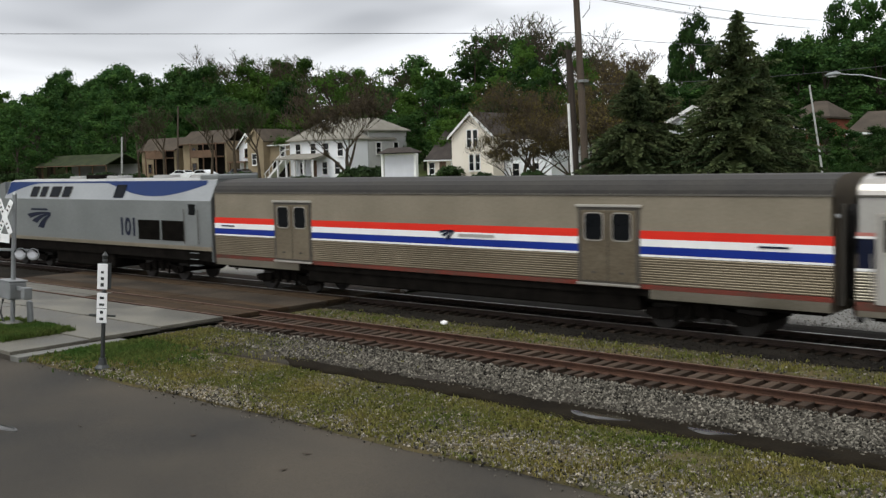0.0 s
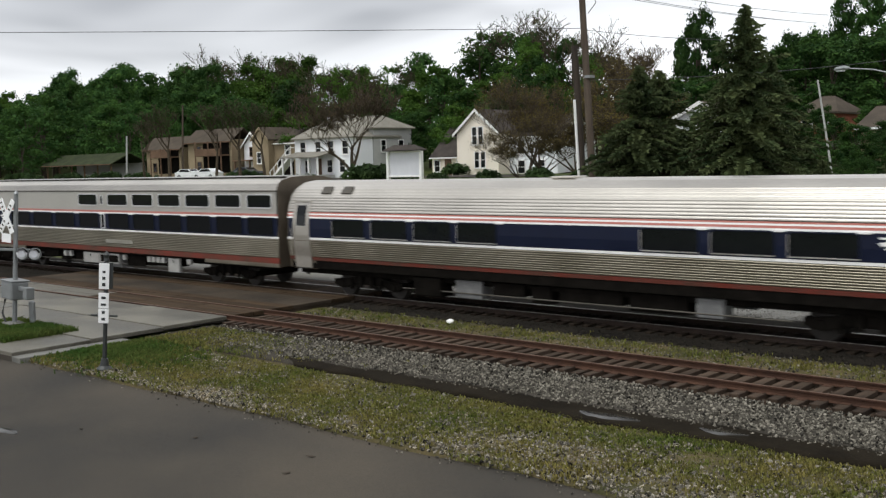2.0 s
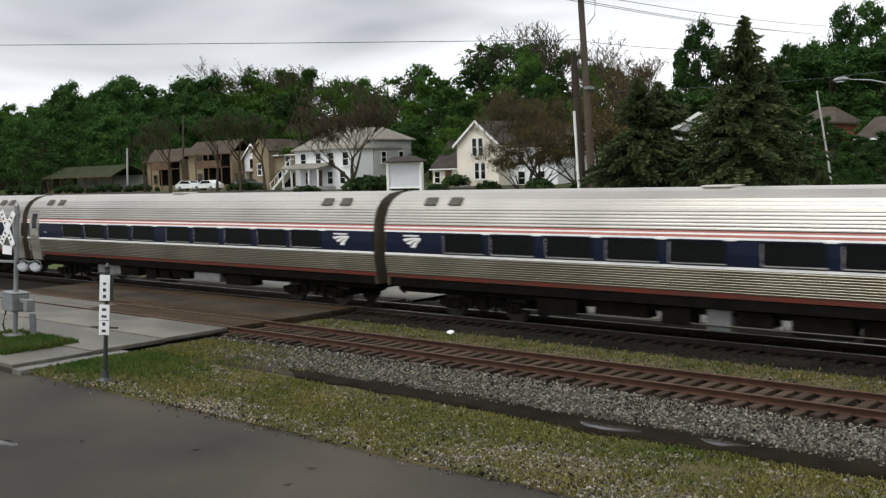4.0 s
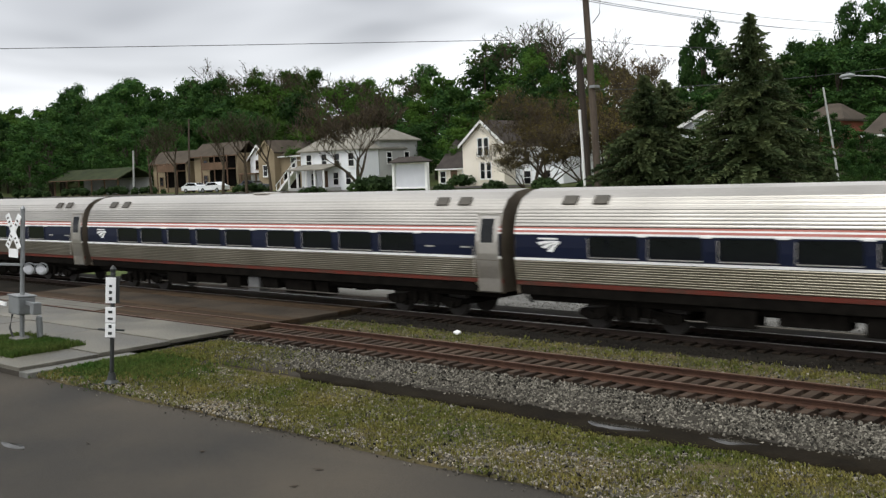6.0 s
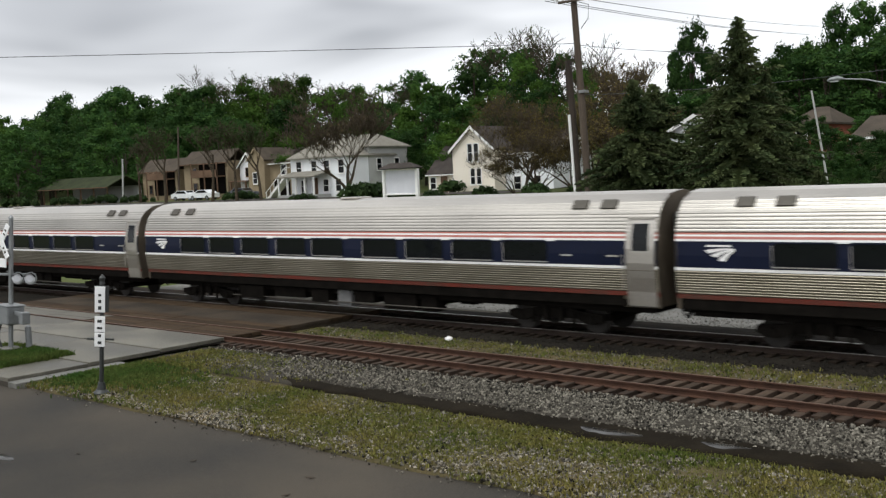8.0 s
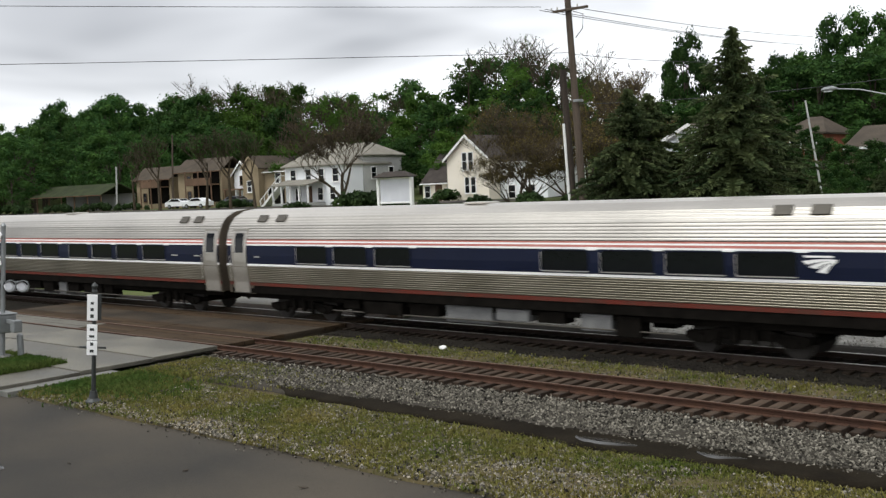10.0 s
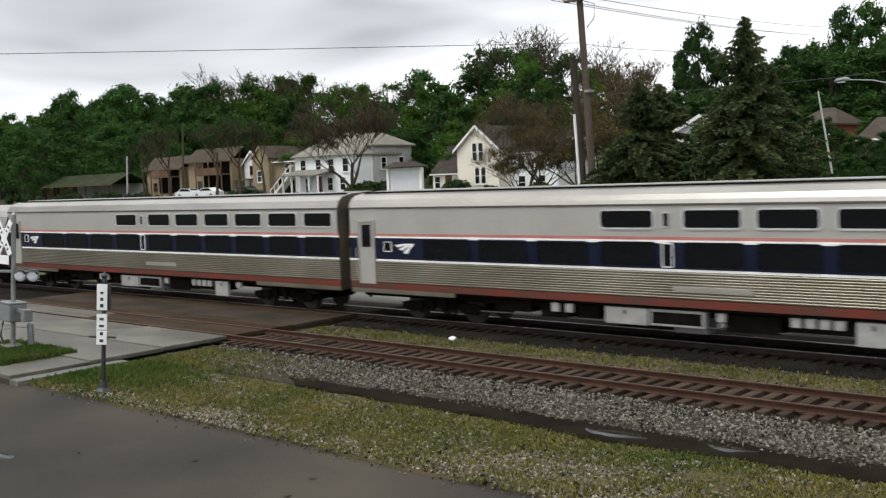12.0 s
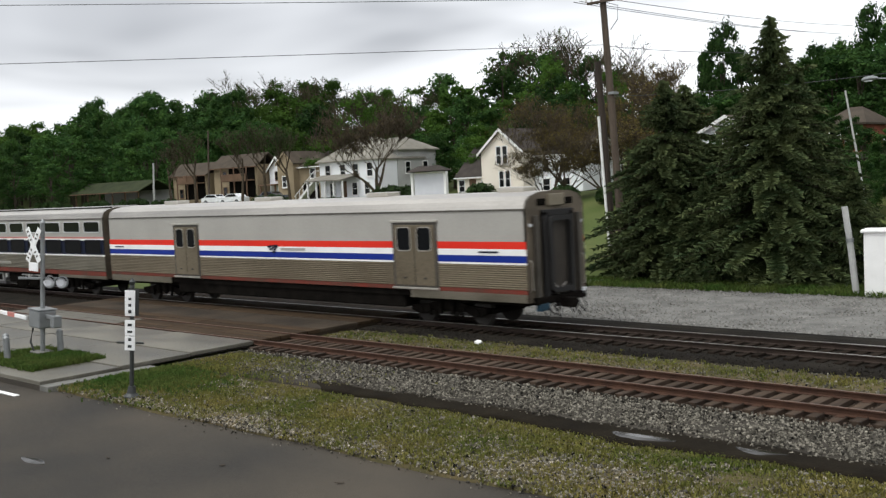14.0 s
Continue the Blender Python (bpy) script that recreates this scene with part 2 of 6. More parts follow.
DARK_GREENISH = mat("mossy_dark_shingles", (0.018, 0.024, 0.012), (0.045, 0.052, 0.026), 0.95, scale=0.7, fine=9, bump=0.4, spec=0.1)
BARK = mat("bark", (0.035, 0.027, 0.02), (0.075, 0.06, 0.047), 0.95, scale=3, fine=25, bump=0.6, stretch=(1, 1, 0.3), spec=0.1)
TWIG = mat("bare_twigs", (0.040, 0.032, 0.022), (0.085, 0.066, 0.045), 0.95, scale=3, fine=25, bump=0.2, spec=0.1)
LEAF = mat("spring_leaves", (0.014, 0.042, 0.011), (0.046, 0.092, 0.019), 0.8, scale=0.3, fine=1.2, bump=0, per_object=0.4, translucent=0.25, spec=0.1)
LEAF_LIGHT = mat("fresh_leaves", (0.024, 0.060, 0.010), (0.066, 0.118, 0.018), 0.8, scale=0.25, fine=2.5, bump=0, per_object=0.35, translucent=0.3, spec=0.1)
LEAF_RUST = mat("budding_russet_leaves", (0.075, 0.062, 0.020), (0.155, 0.118, 0.036), 0.8, scale=0.4, fine=3, bump=0, per_object=0.2, translucent=0.25, spec=0.1)
NEEDLE = mat("spruce_needles", (0.016, 0.032, 0.011), (0.078, 0.094, 0.036), 0.75, scale=0.9, fine=5, bump=0, per_object=0.15, spec=0.15)
HEDGE = mat("hedge_leaves", (0.013, 0.028, 0.009), (0.034, 0.058, 0.016), 0.75, scale=0.6, fine=5, bump=0, per_object=0.3, translucent=0.15, spec=0.1)
POLE_WOOD = mat("weathered_pole_wood", (0.055, 0.042, 0.032), (0.10, 0.078, 0.06), 0.9, scale=2, fine=30, stretch=(2, 2, 0.2), spec=0.2)
POLE_DARK = mat("creosoted_pole_wood", (0.03, 0.024, 0.02), (0.055, 0.043, 0.034), 0.9, scale=2, fine=30, stretch=(2, 2, 0.2), spec=0.2)
GALV = mat("galvanised_steel", (0.19, 0.20, 0.20), (0.27, 0.28, 0.28), 0.5, metal=0.6, scale=3, fine=40, bump=0.05)
BLACK_IRON = mat("black_cast_iron", (0.012, 0.014, 0.013), (0.024, 0.027, 0.025), 0.5, scale=4, fine=40)
SIGN_WHITE = mat("sign_white", (0.70, 0.70, 0.69), (0.80, 0.80, 0.79), 0.5, scale=3, fine=50, bump=0.03)
BOARD = mat("pale_grey_board", (0.52, 0.52, 0.56), (0.60, 0.60, 0.64), 0.6, scale=1, fine=20, bump=0.03)
CREAM = mat("cream_siding", (0.76, 0.69, 0.59), (0.82, 0.75, 0.65), 0.8, scale=0.6, fine=12, spec=0.2)
WHITE_SIDING = mat("white_siding", (0.74, 0.75, 0.77), (0.81, 0.82, 0.84), 0.75, scale=0.6, fine=12, spec=0.2)
GREY_SIDING = mat("grey_siding", (0.33, 0.33, 0.32), (0.42, 0.42, 0.40), 0.8, scale=0.6, fine=12, spec=0.2)
# tan taken down so that it includes the trees' shade on the flats
TAN_SIDING = mat("tan_siding", (0.21, 0.165, 0.105), (0.29, 0.23, 0.15), 0.85, scale=0.6, fine=12, spec=0.2)
BROWN_WOOD = mat("brown_balcony_wood", (0.10, 0.062, 0.04), (0.16, 0.10, 0.065), 0.85, scale=1, fine=20, spec=0.2)
BRICK_RED = mat("red_brick", (0.15, 0.045, 0.030), (0.22, 0.07, 0.045), 0.9, scale=1, fine=20, spec=0.2)
SHINGLE_DARK = mat("dark_shingles", (0.030, 0.025, 0.022), (0.06, 0.05, 0.044), 0.95, scale=1, fine=10, bump=0.4, spec=0.2)
SHINGLE_GREY = mat("grey_shingles", (0.15, 0.14, 0.115), (0.24, 0.225, 0.19), 0.9, scale=0.8, fine=10, bump=0.4, spec=0.2)
SHINGLE_BROWN = mat("brown_shingles", (0.042, 0.033, 0.024), (0.075, 0.06, 0.045), 0.95, scale=0.8, fine=10, bump=0.4, spec=0.2)
CAR_WHITE = mat("white_car_paint", (0.70, 0.71, 0.72), (0.76, 0.77, 0.78), 0.25, scale=1, fine=20, bump=0.0, coat=0.6)
CAR_DARK = mat("dark_car_paint", (0.05, 0.055, 0.065), (0.07, 0.075, 0.085), 0.25, scale=1, fine=20, bump=0.0, coat=0.6)
AMBER_GLASS = mat("clouded_lamp_lens", (0.55, 0.56, 0.58), (0.65, 0.66, 0.68), 0.25, scale=3, fine=30, bump=0.02)


# ---- mesh helpers ----
class Geo:
    """Collects vertices and faces for one mesh."""

    def __init__(self):
        self.v, self.f = [], []

    def add(self, verts, faces):
        k = len(self.v)
        self.v += [tuple(p) for p in verts]
        self.f += [tuple(i + k for i in q) for q in faces]
        return self

    def box(self, x0, x1, y0, y1, z0, z1, c=0.0):
        """A box, its edges chamfered by c."""
        if c <= 0:
            return self.add([(x, y, z) for z in (z0, z1) for y in (y0, y1) for x in (x0, x1)],
                            [(0, 2, 3, 1), (4, 5, 7, 6), (0, 1, 5, 4), (2, 6, 7, 3), (0, 4, 6, 2), (1, 3, 7, 5)])
        bm = bmesh.new()
        bmesh.ops.create_cube(bm, size=1, matrix=Matrix.Translation(((x0 + x1) / 2, (y0 + y1) / 2, (z0 + z1) / 2)) @ Matrix.Diagonal((x1 - x0, y1 - y0, z1 - z0, 1)))
        bmesh.ops.bevel(bm, geom=list(bm.edges), offset=c, segments=2, profile=0.5, affect="EDGES")
        bm.verts.index_update()
        self.add([p.co[:] for p in bm.verts], [[p.index for p in q.verts] for q in bm.faces])
        bm.free()
        return self

    def tube(self, p0, p1, r0, r1=None, n=8, caps=True):
        p0, p1 = Vector(p0), Vector(p1)
        r1 = r0 if r1 is None else r1
        q = (p1 - p0).to_track_quat("Z", "Y")
        ring = [q @ Vector((math.cos(2 * math.pi * i / n), math.sin(2 * math.pi * i / n), 0)) for i in range(n)]
        faces = [(i, (i + 1) % n, n + (i + 1) % n, n + i) for i in range(n)]
        if caps:
            faces += [tuple(range(n))[::-1], tuple(range(n, 2 * n))]
        return self.add([p0 + d * r0 for d in ring] + [p1 + d * r1 for d in ring], faces)

    def path(self, pts, radii, n=6):
        """One unbroken tube through the points."""
        pts = [Vector(p) for p in pts]
        k, m = len(self.v), len(pts)
        for i, (p, r) in enumerate(zip(pts, radii)):
            q = (pts[min(m - 1, i + 1)] - pts[max(0, i - 1)]).to_track_quat("Z", "Y")
            self.v += [tuple(p + q @ Vector((r * math.cos(2 * math.pi * j / n), r * math.sin(2 * math.pi * j / n), 0))) for j in range(n)]
        for i in range(m - 1):
            self.f += [(k + i * n + j, k + i * n + (j + 1) % n, k + (i + 1) * n + (j + 1) % n, k + (i + 1) * n + j) for j in range(n)]
        self.f += [tuple(range(k, k + n))[::-1], tuple(range(k + (m - 1) * n, k + m * n))]
        return self

    def prism(self, poly, axis, a, b):
        """A flat polygon (two coordinates) drawn out along an axis from a to b."""
        def at(p, t):
            return {"x": (t, p[0], p[1]), "y": (p[0], t, p[1]), "z": (p[0], p[1], t)}[axis]
        n = len(poly)
        return self.add([at(p, a) for p in poly] + [at(p, b) for p in poly],
                        [tuple(range(n))[::-1], tuple(range(n, 2 * n))] + [(i, (i + 1) % n, n + (i + 1) % n, n + i) for i in range(n)])

    def sweep(self, poly, x0, x1, closed=False):
        """An open line in y, z swept along x."""
        n = len(poly)
        return self.add([(x0, *p) for p in poly] + [(x1, *p) for p in poly],
                        [(i, (i + 1) % n, n + (i + 1) % n, n + i) for i in range(n if closed else n - 1)])

    def mesh(self, name, material, smooth=False):
        me = bpy.data.meshes.new(name)
        me.from_pydata(self.v, [], self.f)
        bm = bmesh.new()
        bm.from_mesh(me)
        if len(bm.faces) < 20000:
            bmesh.ops.recalc_face_normals(bm, faces=bm.faces)
        bm.to_mesh(me)
        bm.free()
        me.materials.append(material)
        if smooth:
            me.polygons.foreach_set("use_smooth", [True] * len(me.polygons))
        return me


def part(name, geo, material, parent, label="", smooth=False):
    ob = new(name, geo if isinstance(geo, bpy.types.Mesh) else geo.mesh(name, material, smooth))
    ob.parent = parent
    if label:
        ob["label"] = label
    return ob


def thing(name, label, category, m=None, group="", kind="", geo=None, material=None):
    """A top-level thing: an Empty at its base, or one mesh."""
    ob = new(name, geo.mesh(name, material) if geo else None)
    ob.matrix_world = m or Matrix()
    return tagged(ob, label, category, group, kind)


def box(*a, c=0.0):
    return Geo().box(*a, c=c)


def smoothstep(a, b, x):
    t = min(1.0, max(0.0, (x - a) / (b - a)))
    return t * t * (3 - 2 * t)


def ground_z(x, y):
    """Height of the land: flat by the rails, a bank up to the street, then the wooded hill."""
    z = -0.36
    z += 3.55 * smoothstep(13, 55, y) + 11 * smoothstep(72, 190, y)
    z += 2.6 * smoothstep(30, 60, y) * smoothstep(-60, -36, x)
    if y > 14:
        z += 0.15 * noise.noise((x * 0.05, y * 0.05, 0.0)) * smoothstep(14, 30, y)
    return z

# ---- ground ----
def build_ground():
    xs = [-900, -600, -450, -350] + list(range(-300, -100, 10)) + list(range(-100, 60, 4)) + [80, 120, 200, 320, 500, 900]
    ys = [-700, -300, -120, -60, -40] + list(range(-30, 14, 4)) + list(range(14, 100, 4)) + list(range(100, 300, 12)) + [340, 420, 560, 800, 1200]
    g = Geo()
    nx = len(xs)
    g.v = [(x, y, ground_z(x, y)) for y in ys for x in xs]
    g.f = [(j * nx + i, j * nx + i + 1, (j + 1) * nx + i + 1, (j + 1) * nx + i) for j in range(len(ys) - 1) for i in range(nx - 1)]
    ob = new("ground", g.mesh("ground", SOIL, True))
    tagged(ob, "grassy earth rising to a wooded hill", "ground", kind="structure")


def edge_wave(x, amp=0.25):
    return amp * (noise.noise((x * 0.35, 3.1, 0)) + 0.5 * noise.noise((x * 1.3, 7.7, 0)))


def sheet(name, xs, lo, hi, z, material, label, category, rows=6, bumpy=0.0, thick=0.25, kind="structure"):
    """A slab between two wavy edges lo(x) and hi(x)."""
    g = Geo()
    n = rows + 1
    for x in xs:
        a, b = lo(x), hi(x)
        for j in range(n):
            y = a + (b - a) * j / rows
            h = bumpy * (noise.noise((x * 1.1, y * 1.1, 5)) + 0.5 * noise.noise((x * 3.1, y * 3.1, 9)))
            g.v.append((x, y, z + (h if 0 < j < rows else -0.02)))
    m = len(xs)
    for i in range(m - 1):
        for j in range(rows):
            g.f.append((i * n + j, (i + 1) * n + j, (i + 1) * n + j + 1, i * n + j + 1))
    low = [(i * n) for i in range(m)], [(i * n + rows) for i in range(m)]
    for line in low:
        s = len(g.v)
        g.v += [(g.v[i][0], g.v[i][1], z - thick) for i in line]
        for i in range(m - 1):
            g.f.append((line[i], line[i + 1], s + i + 1, s + i))
    ob = new(name, g.mesh(name, material, bumpy > 0))
    return tagged(ob, label, category, kind=kind)


def frange(a, b, d):
    n = max(1, round((b - a) / d))
    return [a + (b - a) * i / n for i in range(n + 1)]


ROAD_W, ROAD_E = -46.0, -27.4
LOT_EDGE, VERGE_EDGE = -13.95, -13.68


def build_surfaces():
    sheet("parking_lot", frange(-160, 60, 0.8), lambda x: -70, lambda x: VERGE_EDGE + edge_wave(x, 0.16) if x > -27 else LOT_EDGE, -0.30, ASPHALT,
          "dark damp asphalt of a parking lot", "asphalt", rows=10)
    road = sheet("road", frange(ROAD_W, ROAD_E, 0.5), lambda x: LOT_EDGE + 0.01, lambda x: -6.64, -0.16, ASPHALT,
                 "pale damp concrete slab road leading over the rails", "road", rows=8)
    rng = random.Random(15)
    slab = box(-2.30, 2.30, -1.205, 1.205, -0.12, 0.0, c=0.015).mesh("slab", CONCRETE)
    for i in range(4):
        for j in range(3):
            p = part("slab", slab, CONCRETE, road)
            p.matrix_basis = pose(ROAD_W + 2.33 + i * 4.645, LOT_EDGE + 1.24 + j * 2.435, -0.07 + 0.025 * j + rng.uniform(-0.008, 0.008), rng.uniform(-0.2, 0.2), rng.uniform(-0.1, 0.1), 0)
    sheet("road_beyond", frange(ROAD_W, ROAD_E, 0.5), lambda x: 2.3, lambda x: 14.0, -0.10, CONCRETE,
          "pale concrete road beyond the rails", "road", rows=6, bumpy=0.012)
    sheet("verge", frange(-27.1, 40, 0.5), lambda x: VERGE_EDGE + edge_wave(x, 0.16) - 0.02, lambda x: -9.9 + edge_wave(x + 40, 0.2), -0.25, VERGE,
          "thin grass and gravel verge", "verge", rows=10, bumpy=0.05)
    sheet("ballast_near", frange(-27.2, 60, 0.5), lambda x: -9.95 + edge_wave(x + 40, 0.2), lambda x: -7.25, -0.20, BALLAST,
          "grey crushed-stone ballast beside the siding", "ballast", rows=6, bumpy=0.035)
    sheet("track_bed", frange(-27.2, 60, 0.5), lambda x: -7.24, lambda x: -4.26, -0.26, TRACK_DIRT,
          "rusty brown dirt and stone under the siding", "ballast", rows=6, bumpy=0.03)
    sheet("ballast_middle", frange(-27.2, 60, 0.5), lambda x: -4.25, lambda x: -2.35 + edge_wave(x + 9, 0.15), -0.21, VERGE,
          "weedy strip between the two tracks", "verge", rows=4, bumpy=0.05)
    sheet("ballast_main", frange(-27.2, 60, 0.5), lambda x: -2.3 + edge_wave(x + 9, 0.15), lambda x: 3.2, -0.20, GRIMY_SHADED,
          "dark oily ballast under the main track, train shadow in its colour", "ballast", rows=8, bumpy=0.03)
    sheet("ballast_west", frange(-420, ROAD_W - 0.2, 4), lambda x: -8.6, lambda x: 3.2, -0.20, GRIMY_SHADED,
          "dark oily ballast west of the crossing, train shadow in its colour", "ballast", rows=8, bumpy=0.03)
    sheet("gravel_yard", frange(-27.2, 60, 1.0), lambda x: 3.25, lambda x: 12.6 + edge_wave(x, 0.5), -0.24, GRAVEL,
          "pale grey gravel beyond the main track", "gravel", rows=8, bumpy=0.04)
    for i in range(3):
        y0 = LOT_EDGE + i * 1.15
        k = new("kerb", box(ROAD_E, ROAD_E + 0.5, y0, y0 + 1.13, -0.4, -0.17, c=0.02).mesh("kerb", KERB))
        tagged(k, "pale worn concrete kerb along the road", "kerb", group="road kerbs", kind="structure")
    line = new("painted_line", box(-28.6, -27.2, -14.75, -14.6, -0.31, -0.294).mesh("painted_line", WHITE_PAINT))
    tagged(line, "short worn white painted line on asphalt", "painted line", kind="structure")
    sheet("lot_puddle", frange(-20.6, -19.6, 0.1), lambda x: -17.6 - 0.12 * math.sin((x + 20.6) * math.pi), lambda x: -17.58 + 0.14 * math.sin((x + 20.6) * math.pi) + edge_wave(x * 4 + 9, 0.04),
          -0.285, WATER, "small rain puddle on the asphalt", "puddle", rows=2, thick=0.02, kind="stuff")
    # wet ditch between verge and ballast
    sheet("ditch", frange(-21.2, 20, 0.4), lambda x: -9.5 - 0.68 * smoothstep(-21.2, -19.5, x) - 0.3 * math.exp(-((x + 10.3) / 2.3) ** 2) + edge_wave(x * 2, 0.2),
          lambda x: -9.45 + 0.14 * smoothstep(-21.2, -16, x) + edge_wave(x * 2 + 30, 0.2), -0.185, MUD,
          "dark wet muddy ditch beside the ballast", "ditch", rows=6, bumpy=0.02, thick=0.1)
    for x0, x1, y, r in ((-11.3, -9.9, -9.95, 0.26), (-8.8, -7.8, -9.75, 0.2)):
        def swell(x):
            return r * math.sin((x - x0) / (x1 - x0) * math.pi)

        sheet("puddle", frange(x0, x1, 0.1), lambda x: y - 0.02 - swell(x) + edge_wave(x * 3, 0.08), lambda x: y + 0.02 + 0.8 * swell(x) + edge_wave(x * 3 + 30, 0.08), -0.166, WATER,
              "shallow puddle of muddy water in the ditch", "puddle", rows=3, thick=0.05, kind="stuff")


def rail_geo(x0, x1, y):
    poly = [(-0.07, -0.17), (0.07, -0.17), (0.07, -0.155), (0.012, -0.13), (0.012, -0.045), (0.036, -0.035), (0.036, -0.012), (-0.036, -0.012), (-0.036, -0.035), (-0.012, -0.045), (-0.012, -0.13), (-0.07, -0.155)]
    return Geo().prism([(y + a, b) for a, b in poly], "x", x0, x1)


def build_track(cy, label, head, wood, steel):
    tr = thing("railway_track", label, "railway track", kind="")
    for s in (-1, 1):
        y = cy + s * 0.7525
        r = part("rail", rail_geo(-420, 420, y), steel, tr)
        part("rail_head", box(-420, 420, y - 0.034, y + 0.034, -0.0115, 0.0, c=0), head, r, "worn bright running surface")
    tie = box(-0.115, 0.115, -1.3, 1.3, -0.35, -0.145, c=0.015).mesh("sleeper", wood)
    plate = box(-0.09, 0.09, -0.17, 0.17, -0.147, -0.135).mesh("tie_plate", steel)
    x, k = ROAD_E + 0.35, 0
    rng = random.Random(int(cy * 10) + 100)
    while x < 28:
        t = part("sleeper", tie, wood, tr)
        t.matrix_basis = pose(x + rng.uniform(-0.03, 0.03), cy + rng.uniform(-0.07, 0.07), rng.uniform(-0.015, 0.012), 0, 0, rng.uniform(-1.6, 1.6))
        if x < 2:
            for s in (-1, 1):
                p = part("tie_plate", plate, steel, t)
                p.matrix_basis = pose(0, s * 0.7525, 0)
        x += 0.44
    g = Geo()
    for x in frange(-150, ROAD_W - 0.5, 0.53) + frange(28.5, 160, 0.53):
        g.box(x - 0.115, x + 0.115, cy - 1.3, cy + 1.3, -0.33, -0.15)
    tagged(part("sleeper_rest", g, wood, tr), kind="stuff")


NEAR_Y = -5.75


def build_crossing():
    cr = thing("level_crossing", "worn brown timber level crossing over two tracks", "level crossing")
    part("bed", box(ROAD_W, ROAD_E - 0.1, -6.6, 2.3, -0.4, -0.145), STAINED_ASPHALT, cr)
    rows = []
    for cy in (NEAR_Y, 0.0):
        if cy > -1:
            rows += [(cy - 1.95, cy - 1.40), (cy - 1.38, cy - 0.83)]
        rows += [(cy - 0.64, cy - 0.22), (cy - 0.20, cy + 0.20), (cy + 0.22, cy + 0.64), (cy + 0.83, cy + 1.38), (cy + 1.40, cy + 1.95)]
    rng = random.Random(4)
    meshes = {}
    for a, b in rows:
        w = round(b - a, 2)
        for i in range(6):
            pale = i < 3 and a < NEAR_Y + 0.3
            key = (w, pale)
            if key not in meshes:
                wood = CONCRETE if pale else TIMBER_PANEL
                meshes[key] = box(-1.53, 1.53, -w / 2, w / 2, -0.145, -0.012, c=0.014).mesh("crossing_panel", wood)
            p = part("crossing_panel", meshes[key], TIMBER_PANEL, cr, "pale worn concrete panel" if pale else "")
            p.matrix_basis = pose(ROAD_W + 1.55 + 3.1 * i, (a + b) / 2, rng.uniform(-0.008, 0.006), rng.uniform(-0.3, 0.3), 0, 0)
    # paved strip between the tracks
    part("middle_paving", box(ROAD_W, ROAD_E - 0.05, NEAR_Y + 1.97, -1.97, -0.14, -0.02, c=0.02), STAINED_ASPHALT, cr, "dark asphalt between the tracks")


build_ground()
build_surfaces()
build_track(0.0, "main railway track with worn steel rails and dark sleepers", RAIL_TOP, TIE_SHADED, RUST_DARK)
build_track(NEAR_Y, "rusty siding track on weathered wooden sleepers", SIDING_HEAD, TIE, RUST)
build_crossing()

# ---- the train ----
PITCH, BODY = 26.1, 25.55
COACH_SIDE = [(1.46, 1.30), (1.52, 1.65), (1.57, 2.10), (1.58, 2.50), (1.55, 2.95), (1.48, 3.30), (1.33, 3.68), (1.08, 3.98), (0.65, 4.20), (0.0, 4.28)]
SLEEPER_SIDE = [(1.56, 0.93), (1.57, 1.6), (1.575, 2.5), (1.575, 3.90), (1.54, 4.05), (1.46, 4.20), (1.28, 4.33), (0.8, 4.44), (0.0, 4.47)]


def side_at(profile, z):
    for (a, za), (b, zb) in zip(profile, profile[1:]):
        if za <= z <= zb:
            return a + (b - a) * (z - za) / max(1e-6, zb - za)
    return profile[0][0] if z < profile[0][1] else 0.0


def fluted(profile, z0, z1, pitch=0.075, depth=0.016):
    """The line of the side between two heights, with shallow ridges."""
    n = max(2, int(round((z1 - z0) / pitch)))
    pts = []
    for i in range(n):
        za, h = z0 + (z1 - z0) * i / n, (z1 - z0) / n
        for k, d in ((0.0, 0), (0.25, 1), (0.6, 1), (0.85, 0)):
            z = za + k * h
            pts.append((side_at(profile, z) + d * depth, z))
    pts.append((side_at(profile, z1), z1))
    return pts


def plain(profile, z0, z1):
    zs = [z0] + [z for _, z in profile if z0 < z < z1] + [z1]
    return [(side_at(profile, z), z) for z in zs]


def skin(car, name, line, x0, x1, material, off=0.0, label=""):
    """The same strip on both sides of a car, as one part a side."""
    for s in (-1, 1):
        g = Geo()
        outer = [(s * (y + off), z) for y, z in line]
        inner = [(s * (y + off - 0.03), z) for y, z in line]
        g.sweep(outer + inner[::-1], x0, x1, closed=True)
        n = len(line)
        for k in (0, 2 * n):
            for i in range(n - 1):
                g.f.append((k + i, k + i + 1, k + 2 * n - 2 - i, k + 2 * n - 1 - i))
        part(name, g, material, car, label)


def rounded(w, h, r, n=4):
    """A rectangle with round corners, about its middle."""
    pts = []
    for cx, cy, a0 in ((w / 2 - r, h / 2 - r, 0), (-w / 2 + r, h / 2 - r, 90), (-w / 2 + r, -h / 2 + r, 180), (w / 2 - r, -h / 2 + r, 270)):
        pts += [(cx + r * math.cos(radians(a0 + 90 * i / n)), cy + r * math.sin(radians(a0 + 90 * i / n))) for i in range(n + 1)]
    return pts


